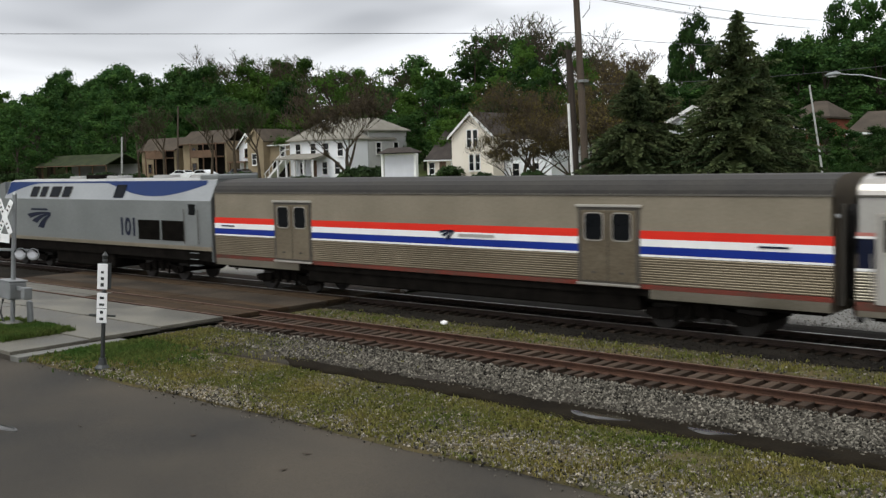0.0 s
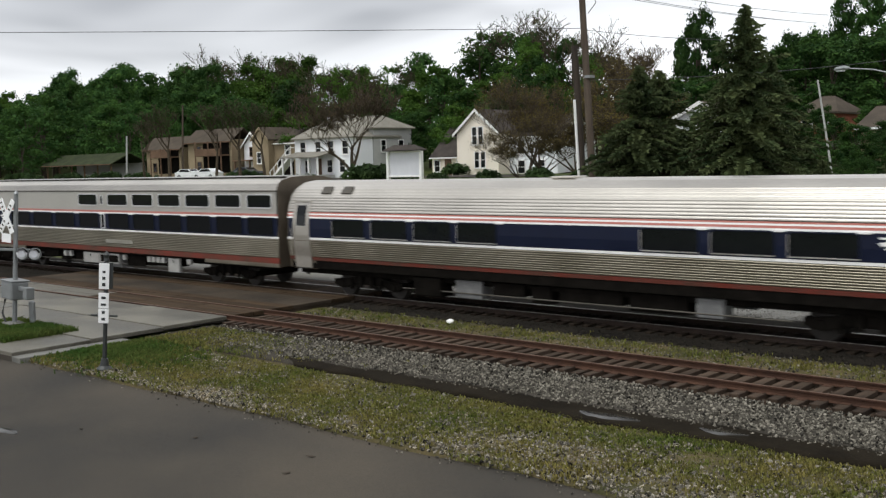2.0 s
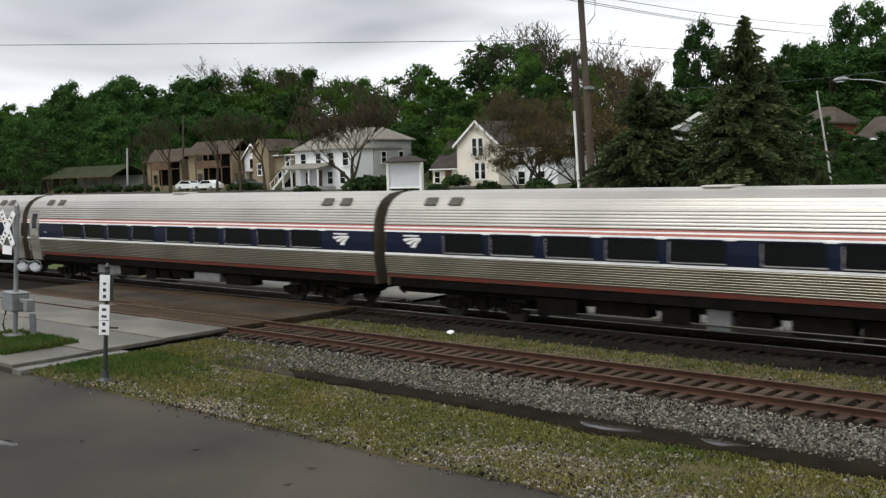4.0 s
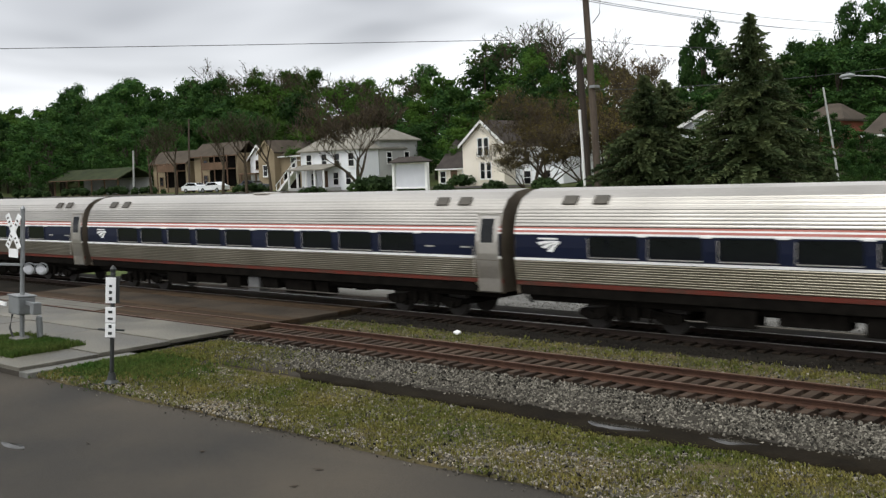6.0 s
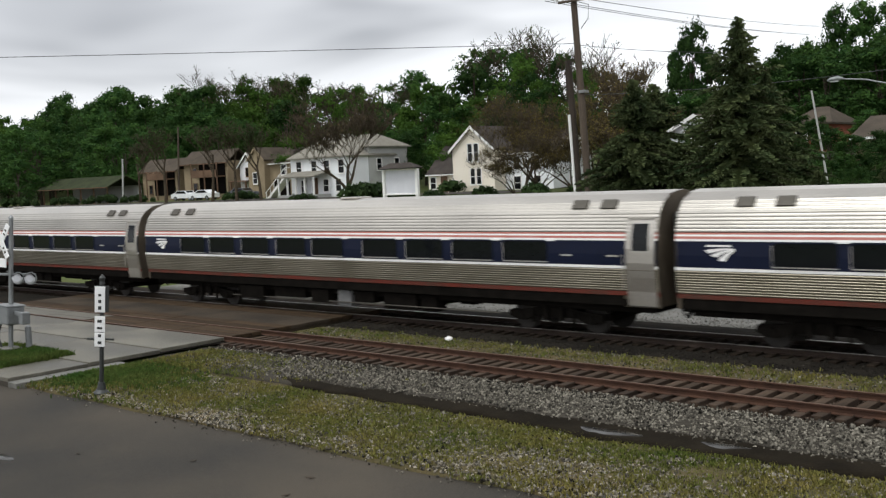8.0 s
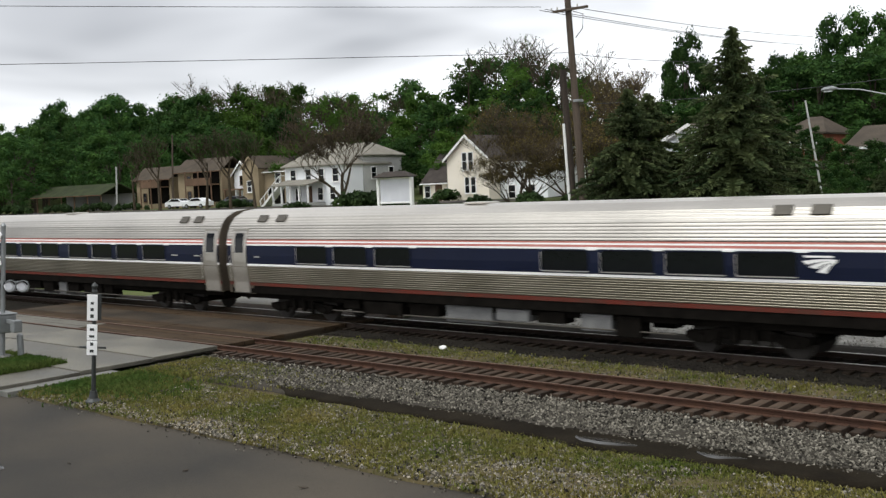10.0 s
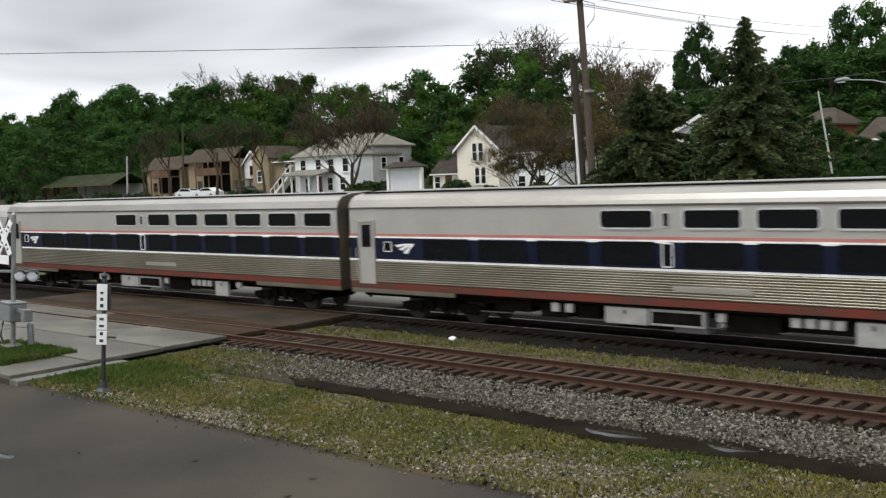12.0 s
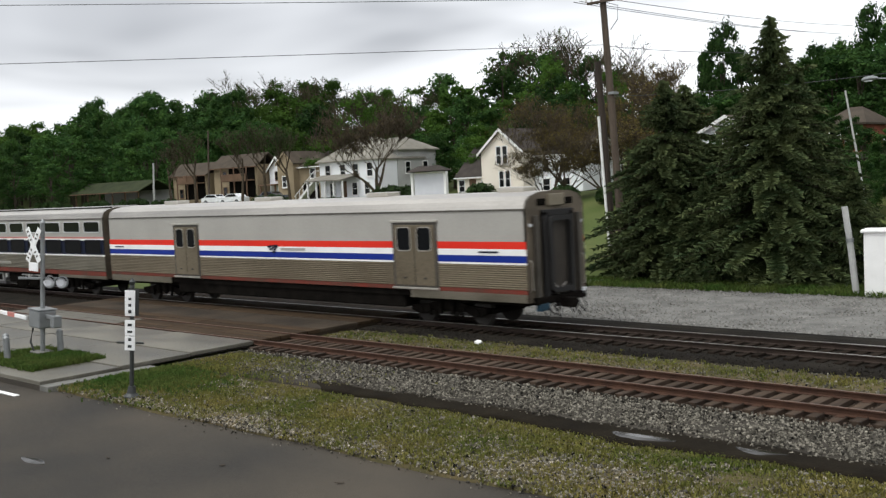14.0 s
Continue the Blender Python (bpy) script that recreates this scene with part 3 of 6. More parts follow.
def ring_geo(w, h, r, t, y0, y1):
    """A window frame of width t, in the xz plane, from y0 to y1."""
    o, i = rounded(w + 2 * t, h + 2 * t, r + t), rounded(w, h, r)
    n = len(o)
    g = Geo()
    g.v = [(x, y0, z) for x, z in o] + [(x, y0, z) for x, z in i] + [(x, y1, z) for x, z in o] + [(x, y1, z) for x, z in i]
    for k in range(n):
        m = (k + 1) % n
        g.f += [(k, m, n + m, n + k), (2 * n + k, 3 * n + k, 3 * n + m, 2 * n + m), (k, 2 * n + k, 2 * n + m, m), (n + k, n + m, 3 * n + m, 3 * n + k)]
    return g


WIN = {}


def window(car, profile, x0, x1, z0, z1, frame_mat, t=0.035, r=0.09, off=0.012, name="window"):
    """A framed pane on each side of a car."""
    w, h = round(x1 - x0, 2), round(z1 - z0, 2)
    key = (w, h, frame_mat.name, t)
    if key not in WIN:
        WIN[key] = (ring_geo(w, h, r, t, -0.022, 0.03).mesh(name, frame_mat),
                    Geo().prism(rounded(w + 0.01, h + 0.01, r), "y", -0.004, 0.02).mesh("pane", GLASS_DARK))
    ya, yb = side_at(profile, z0), side_at(profile, z1)
    tilt = math.degrees(math.atan2(yb - ya, z1 - z0))
    for s in (-1, 1):
        f = part(name, WIN[key][0], frame_mat, car)
        m = pose((x0 + x1) / 2, s * ((ya + yb) / 2 + off), (z0 + z1) / 2, 0, 0, 0 if s < 0 else 180) @ pose(0, 0, 0, tilt)
        f.matrix_basis = m
        part("pane", WIN[key][1], GLASS_DARK, f, "dark tinted glass")


def logo_geo(w, h):
    """Three curved bands that spread from one narrow tip at the upper right down to the left."""
    g = Geo()
    bands = [((0.49, 0.46), (-0.02, 0.50), (-0.46, 0.24), 0.28), ((0.48, 0.40), (0.02, 0.32), (-0.22, -0.10), 0.26), ((0.47, 0.34), (0.20, 0.16), (0.04, -0.42), 0.26)]
    n = 10
    for foot, mid, end, wide in bands:
        left, right = [], []
        for i in range(n + 1):
            t = i / n
            x = foot[0] * (1 - t) ** 2 + 2 * mid[0] * t * (1 - t) + end[0] * t * t
            z = foot[1] * (1 - t) ** 2 + 2 * mid[1] * t * (1 - t) + end[1] * t * t
            dx = 2 * (1 - t) * (mid[0] - foot[0]) + 2 * t * (end[0] - mid[0])
            dz = 2 * (1 - t) * (mid[1] - foot[1]) + 2 * t * (end[1] - mid[1])
            k = 0.5 * (0.07 + (wide - 0.07) * t) / max(1e-6, math.hypot(dx, dz))
            left.append(((x - dz * k) * w, (z + dx * k) * h))
            right.append(((x + dz * k) * w, (z - dx * k) * h))
        m = n + 1
        g.add([(x, y, z) for y in (-0.006, 0.0) for ln in (left, right) for x, z in ln],
              [q for i in range(n) for q in ((i, i + 1, m + i + 1, m + i), (2 * m + i, 3 * m + i, 3 * m + i + 1, 2 * m + i + 1),
                                             (i, 2 * m + i, 2 * m + i + 1, i + 1), (m + i, m + i + 1, 3 * m + i + 1, 3 * m + i))])
    return g


def decal(car, name, geo_maker, key, x, z, profile, material, off=0.02, label=""):
    if key not in WIN:
        WIN[key] = geo_maker().mesh(name, material)
    for s in (-1, 1):
        p = part(name, WIN[key], material, car, label)
        p.matrix_basis = pose(x, s * (side_at(profile, z) + off), z, 0, 0, 0 if s < 0 else 180)


def text_geo(body, size):
    cu = bpy.data.curves.new("number", "FONT")
    cu.offset = 0.03
    cu.body, cu.size, cu.extrude, cu.align_x, cu.align_y = body, size, 0.004, "CENTER", "CENTER"
    tmp = new("number", cu)
    dg = bpy.context.evaluated_depsgraph_get()
    me = bpy.data.meshes.new_from_object(tmp.evaluated_get(dg))
    bpy.data.objects.remove(tmp)
    bpy.data.curves.remove(cu)
    return me


def truck(car, x, parent_y=0.0, base=2.6):
    """A four-wheel bogie under a car."""
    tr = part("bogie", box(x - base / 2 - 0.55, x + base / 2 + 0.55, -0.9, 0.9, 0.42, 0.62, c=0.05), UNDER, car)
    if "wheel" not in WIN:
        g = Geo()
        for s in (-1, 1):
            g.tube((0, s * 0.69, 0), (0, s * 0.83, 0), 0.46, 0.45, 24)
            g.tube((0, s * 0.67, 0), (0, s * 0.69, 0), 0.49, 0.49, 24)
            g.tube((0, s * 0.83, 0), (0, s * 0.86, 0), 0.20, 0.17, 16)
        g.tube((0, -0.68, 0), (0, 0.68, 0), 0.09, n=10)
        WIN["wheel"] = g.mesh("wheelset", WHEEL, False)
        for s in (-1, 1):
            g = Geo()
            y0, y1 = sorted((s * 1.0, s * 1.14))
            g.prism([(-1.75, 0.62), (-1.75, 0.45), (-1.45, 0.33), (-1.1, 0.33), (-0.8, 0.48), (0.8, 0.48), (1.1, 0.33), (1.45, 0.33), (1.75, 0.45), (1.75, 0.62), (0.9, 0.70), (0.5, 0.82), (-0.5, 0.82), (-0.9, 0.70)], "y", y0, y1)
            for k in (-1.3, 1.3):
                g.tube((k, s * 1.0, 0.46), (k, s * 1.2, 0.46), 0.16, 0.13, 12)
            for k in (-0.28, 0.28):
                g.tube((k, s * 1.2, 0.40), (k, s * 1.2, 0.86), 0.10, n=10)
            g.tube((-0.75, s * 1.2, 0.30), (-0.75, s * 1.2, 0.70), 0.05, n=8)
            g.tube((0.75, s * 1.2, 0.30), (0.75, s * 1.2, 0.70), 0.05, n=8)
            WIN["truck_side", s] = g.mesh("side_frame", UNDER)
    for k in (-base / 2, base / 2):
        w = part("wheelset", WIN["wheel"], WHEEL, tr)
        w.matrix_basis = pose(x + k, 0, 0.46)
    for s in (-1, 1):
        sf = part("side_frame", WIN["truck_side", s], UNDER, tr)
        sf.matrix_basis = pose(x, 0, 0)
    return tr


def car_ends(car, profile, length, z0, dark):
    """End walls, passage doors, rubber gangways, couplers."""
    half = [(y, z) for y, z in profile if z >= z0]
    half = [(side_at(profile, z0), z0)] + half
    poly = [(y, z) for y, z in half] + [(-y, z) for y, z in half[::-1]][1:]
    for x, d in ((0.0, 1), (length, -1)):
        part("end_wall", Geo().prism(poly, "x", x, x + d * 0.06), END_STEEL, car, "grimy brownish steel end wall")
        a = x - d * 0.27
        fr = ring_geo(0.95, 2.15, 0.1, 0.16, min(x, a), max(x, a))
        fr.v = [(p[1], p[0], p[2] + 2.42) for p in fr.v]
        part("gangway", fr, RUBBER, car, "black rubber gangway")
        part("passage_door", box(min(x - d * 0.02, x - d * 0.05), max(x - d * 0.02, x - d * 0.05), -0.46, 0.46, 1.38, 3.46, c=0.008), UNDER, car, "dark door in the end wall")
        c = part("coupler", box(min(x, x - d * 0.28), max(x, x - d * 0.28), -0.16, 0.16, 0.72, 1.0, c=0.04), UNDER, car)
        for s in (-1, 1):
            h = Geo().path([(x - d * 0.05, s * 0.55, 1.15), (x - d * 0.2, s * 0.5, 0.75), (x - d * 0.24, s * 0.35, 0.6), (x - d * 0.24, s * 0.2, 0.75)], [0.03] * 4, 8)
            part("hose", h, RUBBER, c)


def underbody(car, length, rng, tall=0.35, deep=1.3):
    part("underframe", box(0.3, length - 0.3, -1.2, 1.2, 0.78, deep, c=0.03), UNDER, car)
    x = 6.4
    while x < length - 6.6:
        w = rng.uniform(0.7, 2.3)
        m = UNDER_GREY if rng.random() < 0.25 else UNDER
        h = rng.uniform(0.32, 0.62)
        if x + w > length - 6.3:
            break
        for s in (-1, 1):
            y0, y1 = sorted((s * 0.75, s * rng.uniform(1.28, 1.40)))
            part("equipment_box", box(x, x + w, y0, y1, h, 0.95, c=0.025), m, car)
        x += w + rng.uniform(0.1, 0.6)
    for s in (-1, 1):
        part("brake_pipe", Geo().tube((5.8, s * 1.32, 0.52), (length - 5.8, s * 1.32, 0.52), 0.025, n=6), DARK_STEEL, car)
    truck(car, 3.85)
    truck(car, length - 3.85)


def door(car, profile, x0, x1, z0, z1, material, wz=(2.6, 3.37)):
    """A side door with its window, a frame and a step below."""
    for s in (-1, 1):
        zs = [z0 + (z1 - z0) * i / 6 for i in range(7)]
        line = [(s * (side_at(profile, z) + 0.022), z) for z in zs] + [(s * (side_at(profile, z) - 0.03), z) for z in zs[::-1]]
        g = Geo().sweep(line, x0, x1, closed=True)
        g.f += [tuple(range(14)), tuple(range(14, 28))]
        d = part("door", g, material, car)
        for xa, xb in ((x0 - 0.07, x0), (x1, x1 + 0.07)):
            line2 = [(s * (side_at(profile, z) + 0.045), z) for z in zs] + [(s * (side_at(profile, z) - 0.02), z) for z in zs[::-1]]
            q = Geo().sweep(line2, xa, xb, closed=True)
            q.f += [tuple(range(14)), tuple(range(14, 28))]
            part("door_frame", q, STEEL, d)
        top = side_at(profile, z1)
        part("lintel", box(x0 - 0.07, x1 + 0.07, *sorted((s * (top - 0.02), s * (top + 0.05))), z1, z1 + 0.07), STEEL, d)
        for name, g0, g1, xa, xb, o0, o1, m in (("pane_frame", wz[0] - 0.05, wz[1] + 0.05, x0 + 0.08, x1 - 0.08, 0.03, 0.0, STEEL), ("pane", wz[0], wz[1], x0 + 0.13, x1 - 0.13, 0.038, 0.0, GLASS_DARK)):
            ws = [g0 + (g1 - g0) * i / 4 for i in range(5)]
            gl = Geo().sweep([(s * (side_at(profile, z) + o0), z) for z in ws] + [(s * (side_at(profile, z) + o1), z) for z in ws[::-1]], xa, xb, closed=True)
            gl.f += [tuple(range(10)), tuple(range(10, 20))]
            part(name, gl, m, d, "dark door glass" if name == "pane" else "")
        part("handrail", Geo().tube(((x0 - 0.16), s * (side_at(profile, 2.0) + 0.06), 1.5), (x0 - 0.16, s * (side_at(profile, 2.4) + 0.06), 2.5), 0.016, n=6), STEEL, d)
        part("step", box(x0, x1, *sorted((s * 1.15, s * 1.48)), 0.98, 1.04, c=0.01), DARK_STEEL, d)


def coach_car(windows, doors, logo_x, panels, label, name="coach_car"):
    """A low tube-sided stainless coach."""
    car = thing(name, label, "railway car")
    L, P = BODY, COACH_SIDE
    rng = random.Random(len(windows) * 7 + int(logo_x))
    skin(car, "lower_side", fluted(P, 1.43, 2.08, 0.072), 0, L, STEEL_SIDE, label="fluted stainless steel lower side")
    skin(car, "sill_stripe", plain(P, 1.30, 1.43), 0, L, DIRTY_RED, 0.004, "dirty red stripe along the sill")
    skin(car, "white_line", plain(P, 2.09, 2.17), 0, L, WHITE_PAINT, 0.006, "white line under the windows")
    skin(car, "window_band", plain(P, 2.17, 2.88), 0, L, NAVY, 0.0, "navy blue window band")
    skin(car, "stripe", plain(P, 2.89, 2.95), 0, L, WHITE_PAINT, 0.004, "white line above the windows")
    skin(car, "stripe", plain(P, 2.95, 3.02), 0, L, PALE_RED, 0.004, "faded red line above the windows")
    skin(car, "stripe", plain(P, 3.02, 3.07), 0, L, WHITE_PAINT, 0.004, "thin white line")
    skin(car, "stripe", plain(P, 3.07, 3.12), 0, L, PALE_RED, 0.004, "thin faded red line")
    line = fluted(P, 3.13, 4.12, 0.10, 0.012) + [(0.65, 4.20), (0.33, 4.25), (0.0, 4.28)]
    full = [(-y, z) for y, z in line] + line[::-1][1:]
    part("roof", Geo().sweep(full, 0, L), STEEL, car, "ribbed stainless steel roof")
    part("core", Geo().prism([(1.44, 1.0), (1.44, 3.2), (1.2, 3.7), (-1.2, 3.7), (-1.44, 3.2), (-1.44, 1.0)], "x", 0.1, L - 0.1), UNDER, car)
    for d0, d1 in doors:
        skin(car, "vestibule_skirt", plain([(1.40, 0.95), (1.46, 1.32)], 0.97, 1.31), max(0.0, d0 - 0.25), min(L, d1 + 0.25), STEEL_SIDE, 0.0)
        door(car, P, d0, d1, 1.02, 3.48, STEEL)
    for a, b in windows:
        window(car, P, a, b, 2.25, 2.85, NAVY, 0.025)
        for s in (-1, 1):
            part("window_sill", box(a - 0.02, b + 0.02, *sorted((s * 1.585, s * 1.612)), 2.215, 2.245, c=0.004), STEEL, car)
            part("window_edge", box(a - 0.045, a - 0.015, *sorted((s * 1.572, s * 1.604)), 2.25, 2.80, c=0.004), STEEL, car)
            part("window_cap", box(b - 0.05, b + 0.3, *sorted((s * 1.555, s * 1.585)), 2.86, 2.92, c=0.004), WHITE_PAINT, car)
    for a, b in panels:
        for s in (-1, 1):
            part("sign_panel", box(a, b, *sorted((s * 1.575, s * 1.592)), 2.42, 2.47), GREY_PANEL, car, "pale unreadable lettering")
    decal(car, "emblem", lambda: logo_geo(0.85, 0.36), "emblem_white", logo_x, 2.52, P, WHITE_PAINT, 0.016, "white three-bar emblem")
    decal(car, "emblem_caption", lambda: Geo().box(-0.36, 0.36, -0.005, 0.002, -0.025, 0.025), "caption_white", logo_x - 0.05, 2.77, P, WHITE_PAINT, 0.02, "small white bar")
    for x in (1.6, 2.7, L - 3.05, L - 2.05):
        for s in (-1, 1):
            v = part("roof_vent", box(-0.26, 0.26, -0.16, 0.16, -0.02, 0.035, c=0.01), DARK_STEEL, car, "small dark roof vent")
            v.matrix_basis = pose(x + 0.3, s * 1.16, 3.92, s * -50)
    part("roof_hatch", box(L * 0.45, L * 0.45 + 0.9, -0.4, 0.4, 4.26, 4.33, c=0.03), STEEL, car)
    car_ends(car, P, L, 1.0, DARK_STEEL)
    underbody(car, L, rng, deep=1.28)
    return car


def sleeper_car(label):
    """A tall flat-sided car with two rows of windows."""
    car = thing("sleeping_car", label, "railway car")
    L, P = BODY, SLEEPER_SIDE
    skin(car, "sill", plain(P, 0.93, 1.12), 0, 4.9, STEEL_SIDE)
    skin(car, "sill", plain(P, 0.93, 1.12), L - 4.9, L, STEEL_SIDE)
    skin(car, "sill_stripe", plain(P, 1.08, 1.30), 0, L, DIRTY_RED, 0.003, "dirty red stripe along the sill")
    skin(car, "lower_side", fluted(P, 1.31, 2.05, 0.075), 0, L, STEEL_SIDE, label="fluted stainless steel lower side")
    skin(car, "white_line", plain(P, 2.06, 2.13), 0, L, WHITE_PAINT, 0.006)
    skin(car, "window_band", plain(P, 2.13, 2.86), 0, L, NAVY, 0.0, "navy blue lower window band")
    skin(car, "stripe", plain(P, 2.87, 2.93), 0, L, WHITE_PAINT, 0.004)
    skin(car, "stripe", plain(P, 2.93, 3.02), 0, L, PALE_RED, 0.003)
    skin(car, "upper_side", plain(P, 3.02, 3.88), 0, L, GREY_PANEL, 0.0, "smooth grey upper side")
    skin(car, "gutter", plain(P, 3.89, 3.94), 0, L, DARK_STEEL, 0.03)
    line = plain(P, 3.94, 4.47)
    part("roof", Geo().sweep([(-y, z) for y, z in line] + line[::-1][1:], 0, L), STEEL, car, "pale steel roof with rounded edge")
    part("roof_walk", box(0.6, L - 0.6, -0.75, 0.75, 4.45, 4.49, c=0.01), ROOF_GREY, car)
    part("roof_edge", box(0.2, L - 0.2, -0.95, -0.88, 4.40, 4.46), UNDER, car)
    part("core", box(0.1, L - 0.1, -1.5, 1.5, 1.0, 3.95), UNDER, car)
    door(car, P, 0.55, 1.25, 1.25, 3.42, GREY_PANEL, (2.55, 3.33))
    upper = [(10.6, 12.3), (13.25, 14.9), (15.35, 16.97), (17.43, 19.05), (19.5, 21.15), (21.6, 23.25), (23.7, 25.2)]
    for a, b in upper:
        window(car, P, a, b, 3.27, 3.75, LOCO_PALE, 0.045)
        window(car, P, a, b + 0.05, 2.19, 2.86, NAVY, 0.02)
    for a, b in [(3.6, 5.6), (6.0, 7.9), (8.3, 10.1)]:
        window(car, P, a, b, 2.19, 2.82, NAVY, 0.02)
    for x in [b + 0.05 for a, b in upper[:-1]] + [5.6, 7.9, 10.1]:
        for s in (-1, 1):
            part("window_cap", box(x, x + 0.4, *sorted((s * 1.572, s * 1.60)), 2.84, 2.92, c=0.004), WHITE_PAINT, car)
    window(car, P, 12.62, 12.80, 3.31, 3.68, LOCO_PALE, 0.03, r=0.04)
    window(car, P, 12.6, 12.88, 2.2, 2.82, WHITE_PAINT, 0.03, r=0.03)
    for a, b in [(1.75, 2.1)]:
        window(car, P, a, b, 2.42, 2.72, WHITE_PAINT, 0.025, r=0.04)
    decal(car, "emblem", lambda: logo_geo(0.85, 0.36), "emblem_white", 2.75, 2.50, P, WHITE_PAINT, 0.016, "white three-bar emblem")
    for s in (-1, 1):
        part("name_plate", box(12.9, 15.2, *sorted((s * 1.57, s * 1.60)), 1.50, 1.66, c=0.005), STEEL, car, "plain steel name plate")
    boxes = [(8.7, 0.26, 0.70), (9.2, 0.26, 0.70), (10.6, 1.4, 0.48), (14.1, 0.25, 0.72), (16.15, 0.26, 0.72), (16.52, 0.26, 0.72), (16.89, 0.26, 0.72), (17.26, 0.26, 0.72), (17.8, 0.85, 0.36), (19.2, 0.3, 0.75)]
    for x, w, low in boxes:
        for s in (-1, 1):
            e = part("equipment_box", box(x, x + w, *sorted((s * 1.36, s * 1.49)), low, 0.97, c=0.02), PALE_BOX, car, "pale grey equipment box")
            if w > 0.5:
                part("label_mark", box(x + w * 0.45, x + w * 0.45 + 0.07, *sorted((s * 1.485, s * 1.495)), 0.78, 0.90), UNDER, e)
    for s in (-1, 1):
        f = part("equipment_frame", box(12.05, 13.75, *sorted((s * 1.34, s * 1.46)), 0.50, 0.97, c=0.02), PALE_BOX, car, "pale frame round a dark grille")
        part("grille", box(12.13, 13.67, *sorted((s * 1.455, s * 1.465)), 0.57, 0.90), UNDER, f)
    car_ends(car, P, L, 0.95, DARK_STEEL)
    underbody(car, L, random.Random(11), deep=1.05)
    return car


def tail_gear(car, L):
    """What hangs on the open end of the last car: deep doorway, lamps, coupler hoses and pipes."""
    part("doorway", box(L + 0.005, L + 0.16, -0.80, -0.56, 1.06, 3.80, c=0.02), RUBBER, car, "black rubber doorway cheek")
    part("doorway", box(L + 0.005, L + 0.16, 0.56, 0.80, 1.06, 3.80, c=0.02), RUBBER, car, "black rubber doorway cheek")
    part("doorway", box(L + 0.005, L + 0.16, -0.80, 0.80, 3.66, 3.86, c=0.02), RUBBER, car, "black rubber doorway head")
    part("roof_block", box(L - 0.02, L + 0.10, -0.42, 0.42, 3.98, 4.36, c=0.02), DULL_PANEL, car, "tan block over the doorway")
    for s in (-1, 1):
        # raised dark blocks paint the shade of the lamp recesses
        part("marker_recess", box(L + 0.002, L + 0.03, *sorted((s * 0.50, s * 0.95)), 4.0, 4.22, c=0.01), UNDER, car, "dark block for the shade in the lamp recess")
        part("grab_iron", Geo().path([(L, s * 1.42, 1.3), (L + 0.1, s * 1.42, 1.34), (L + 0.1, s * 1.42, 2.25), (L, s * 1.42, 2.3)], [0.016] * 4, 6), STEEL, car)
    part("buffer_beam", box(L, L + 0.22, -1.3, 1.3, 0.86, 1.1, c=0.03), UNDER, car)
    part("brake_box", box(L + 0.04, L + 0.24, -1.25, -0.75, 0.66, 0.9, c=0.03), TEAL, car, "dark teal brake box")
    part("marker_lamp", box(L + 0.06, L + 0.22, 1.1, 1.3, 0.95, 1.2, c=0.03), AMBER_GLASS, car, "pale tail marker lamp")
    part("coupler_head", Geo().prism([(L, -0.14), (L + 0.45, -0.14), (L + 0.62, -0.24), (L + 0.78, -0.05), (L + 0.60, 0.02), (L + 0.66, 0.18), (L + 0.42, 0.20), (L, 0.14)], "z", 0.70, 1.0), UNDER, car)
    for y, r, drop in ((-0.95, 0.022, 0.30), (-0.6, 0.026, 0.24), (-0.35, 0.022, 0.34), (0.4, 0.026, 0.26), (0.72, 0.022, 0.36), (1.02, 0.026, 0.30)):
        hose = [(L + 0.12, y - 0.13, 0.86), (L + 0.28, y - 0.14, 0.62), (L + 0.34, y - 0.02, 0.86 - drop * 1.5), (L + 0.32, y + 0.10, 0.60), (L + 0.14, y + 0.13, 0.88)]
        part("air_hose", Geo().path(hose, [r] * 5, 7), RUBBER, car, "black looped air hose")
    # black sheet across the opening in place of its inner shade
    part("doorway_back", box(L + 0.062, L + 0.07, -0.56, 0.56, 1.06, 3.66), RUBBER, car, "flat black sheet for the shade inside the doorway")
    part("inner_door", box(L + 0.08, L + 0.11, -0.30, 0.42, 1.12, 3.5, c=0.01), UNDER_DOOR, car, "dull brown inner door")
    part("chain", Geo().path([(L + 0.14, -0.42, 1.46), (L + 0.18, -0.1, 1.30), (L + 0.14, 0.3, 1.46)], [0.016] * 3, 6), STEEL, car, "slack safety chain")
    part("safety_bar", Geo().path([(L + 0.14, -0.30, 1.48), (L + 0.16, -0.18, 1.1), (L + 0.2, -0.08, 0.72)], [0.02] * 3, 6), STEEL, car)


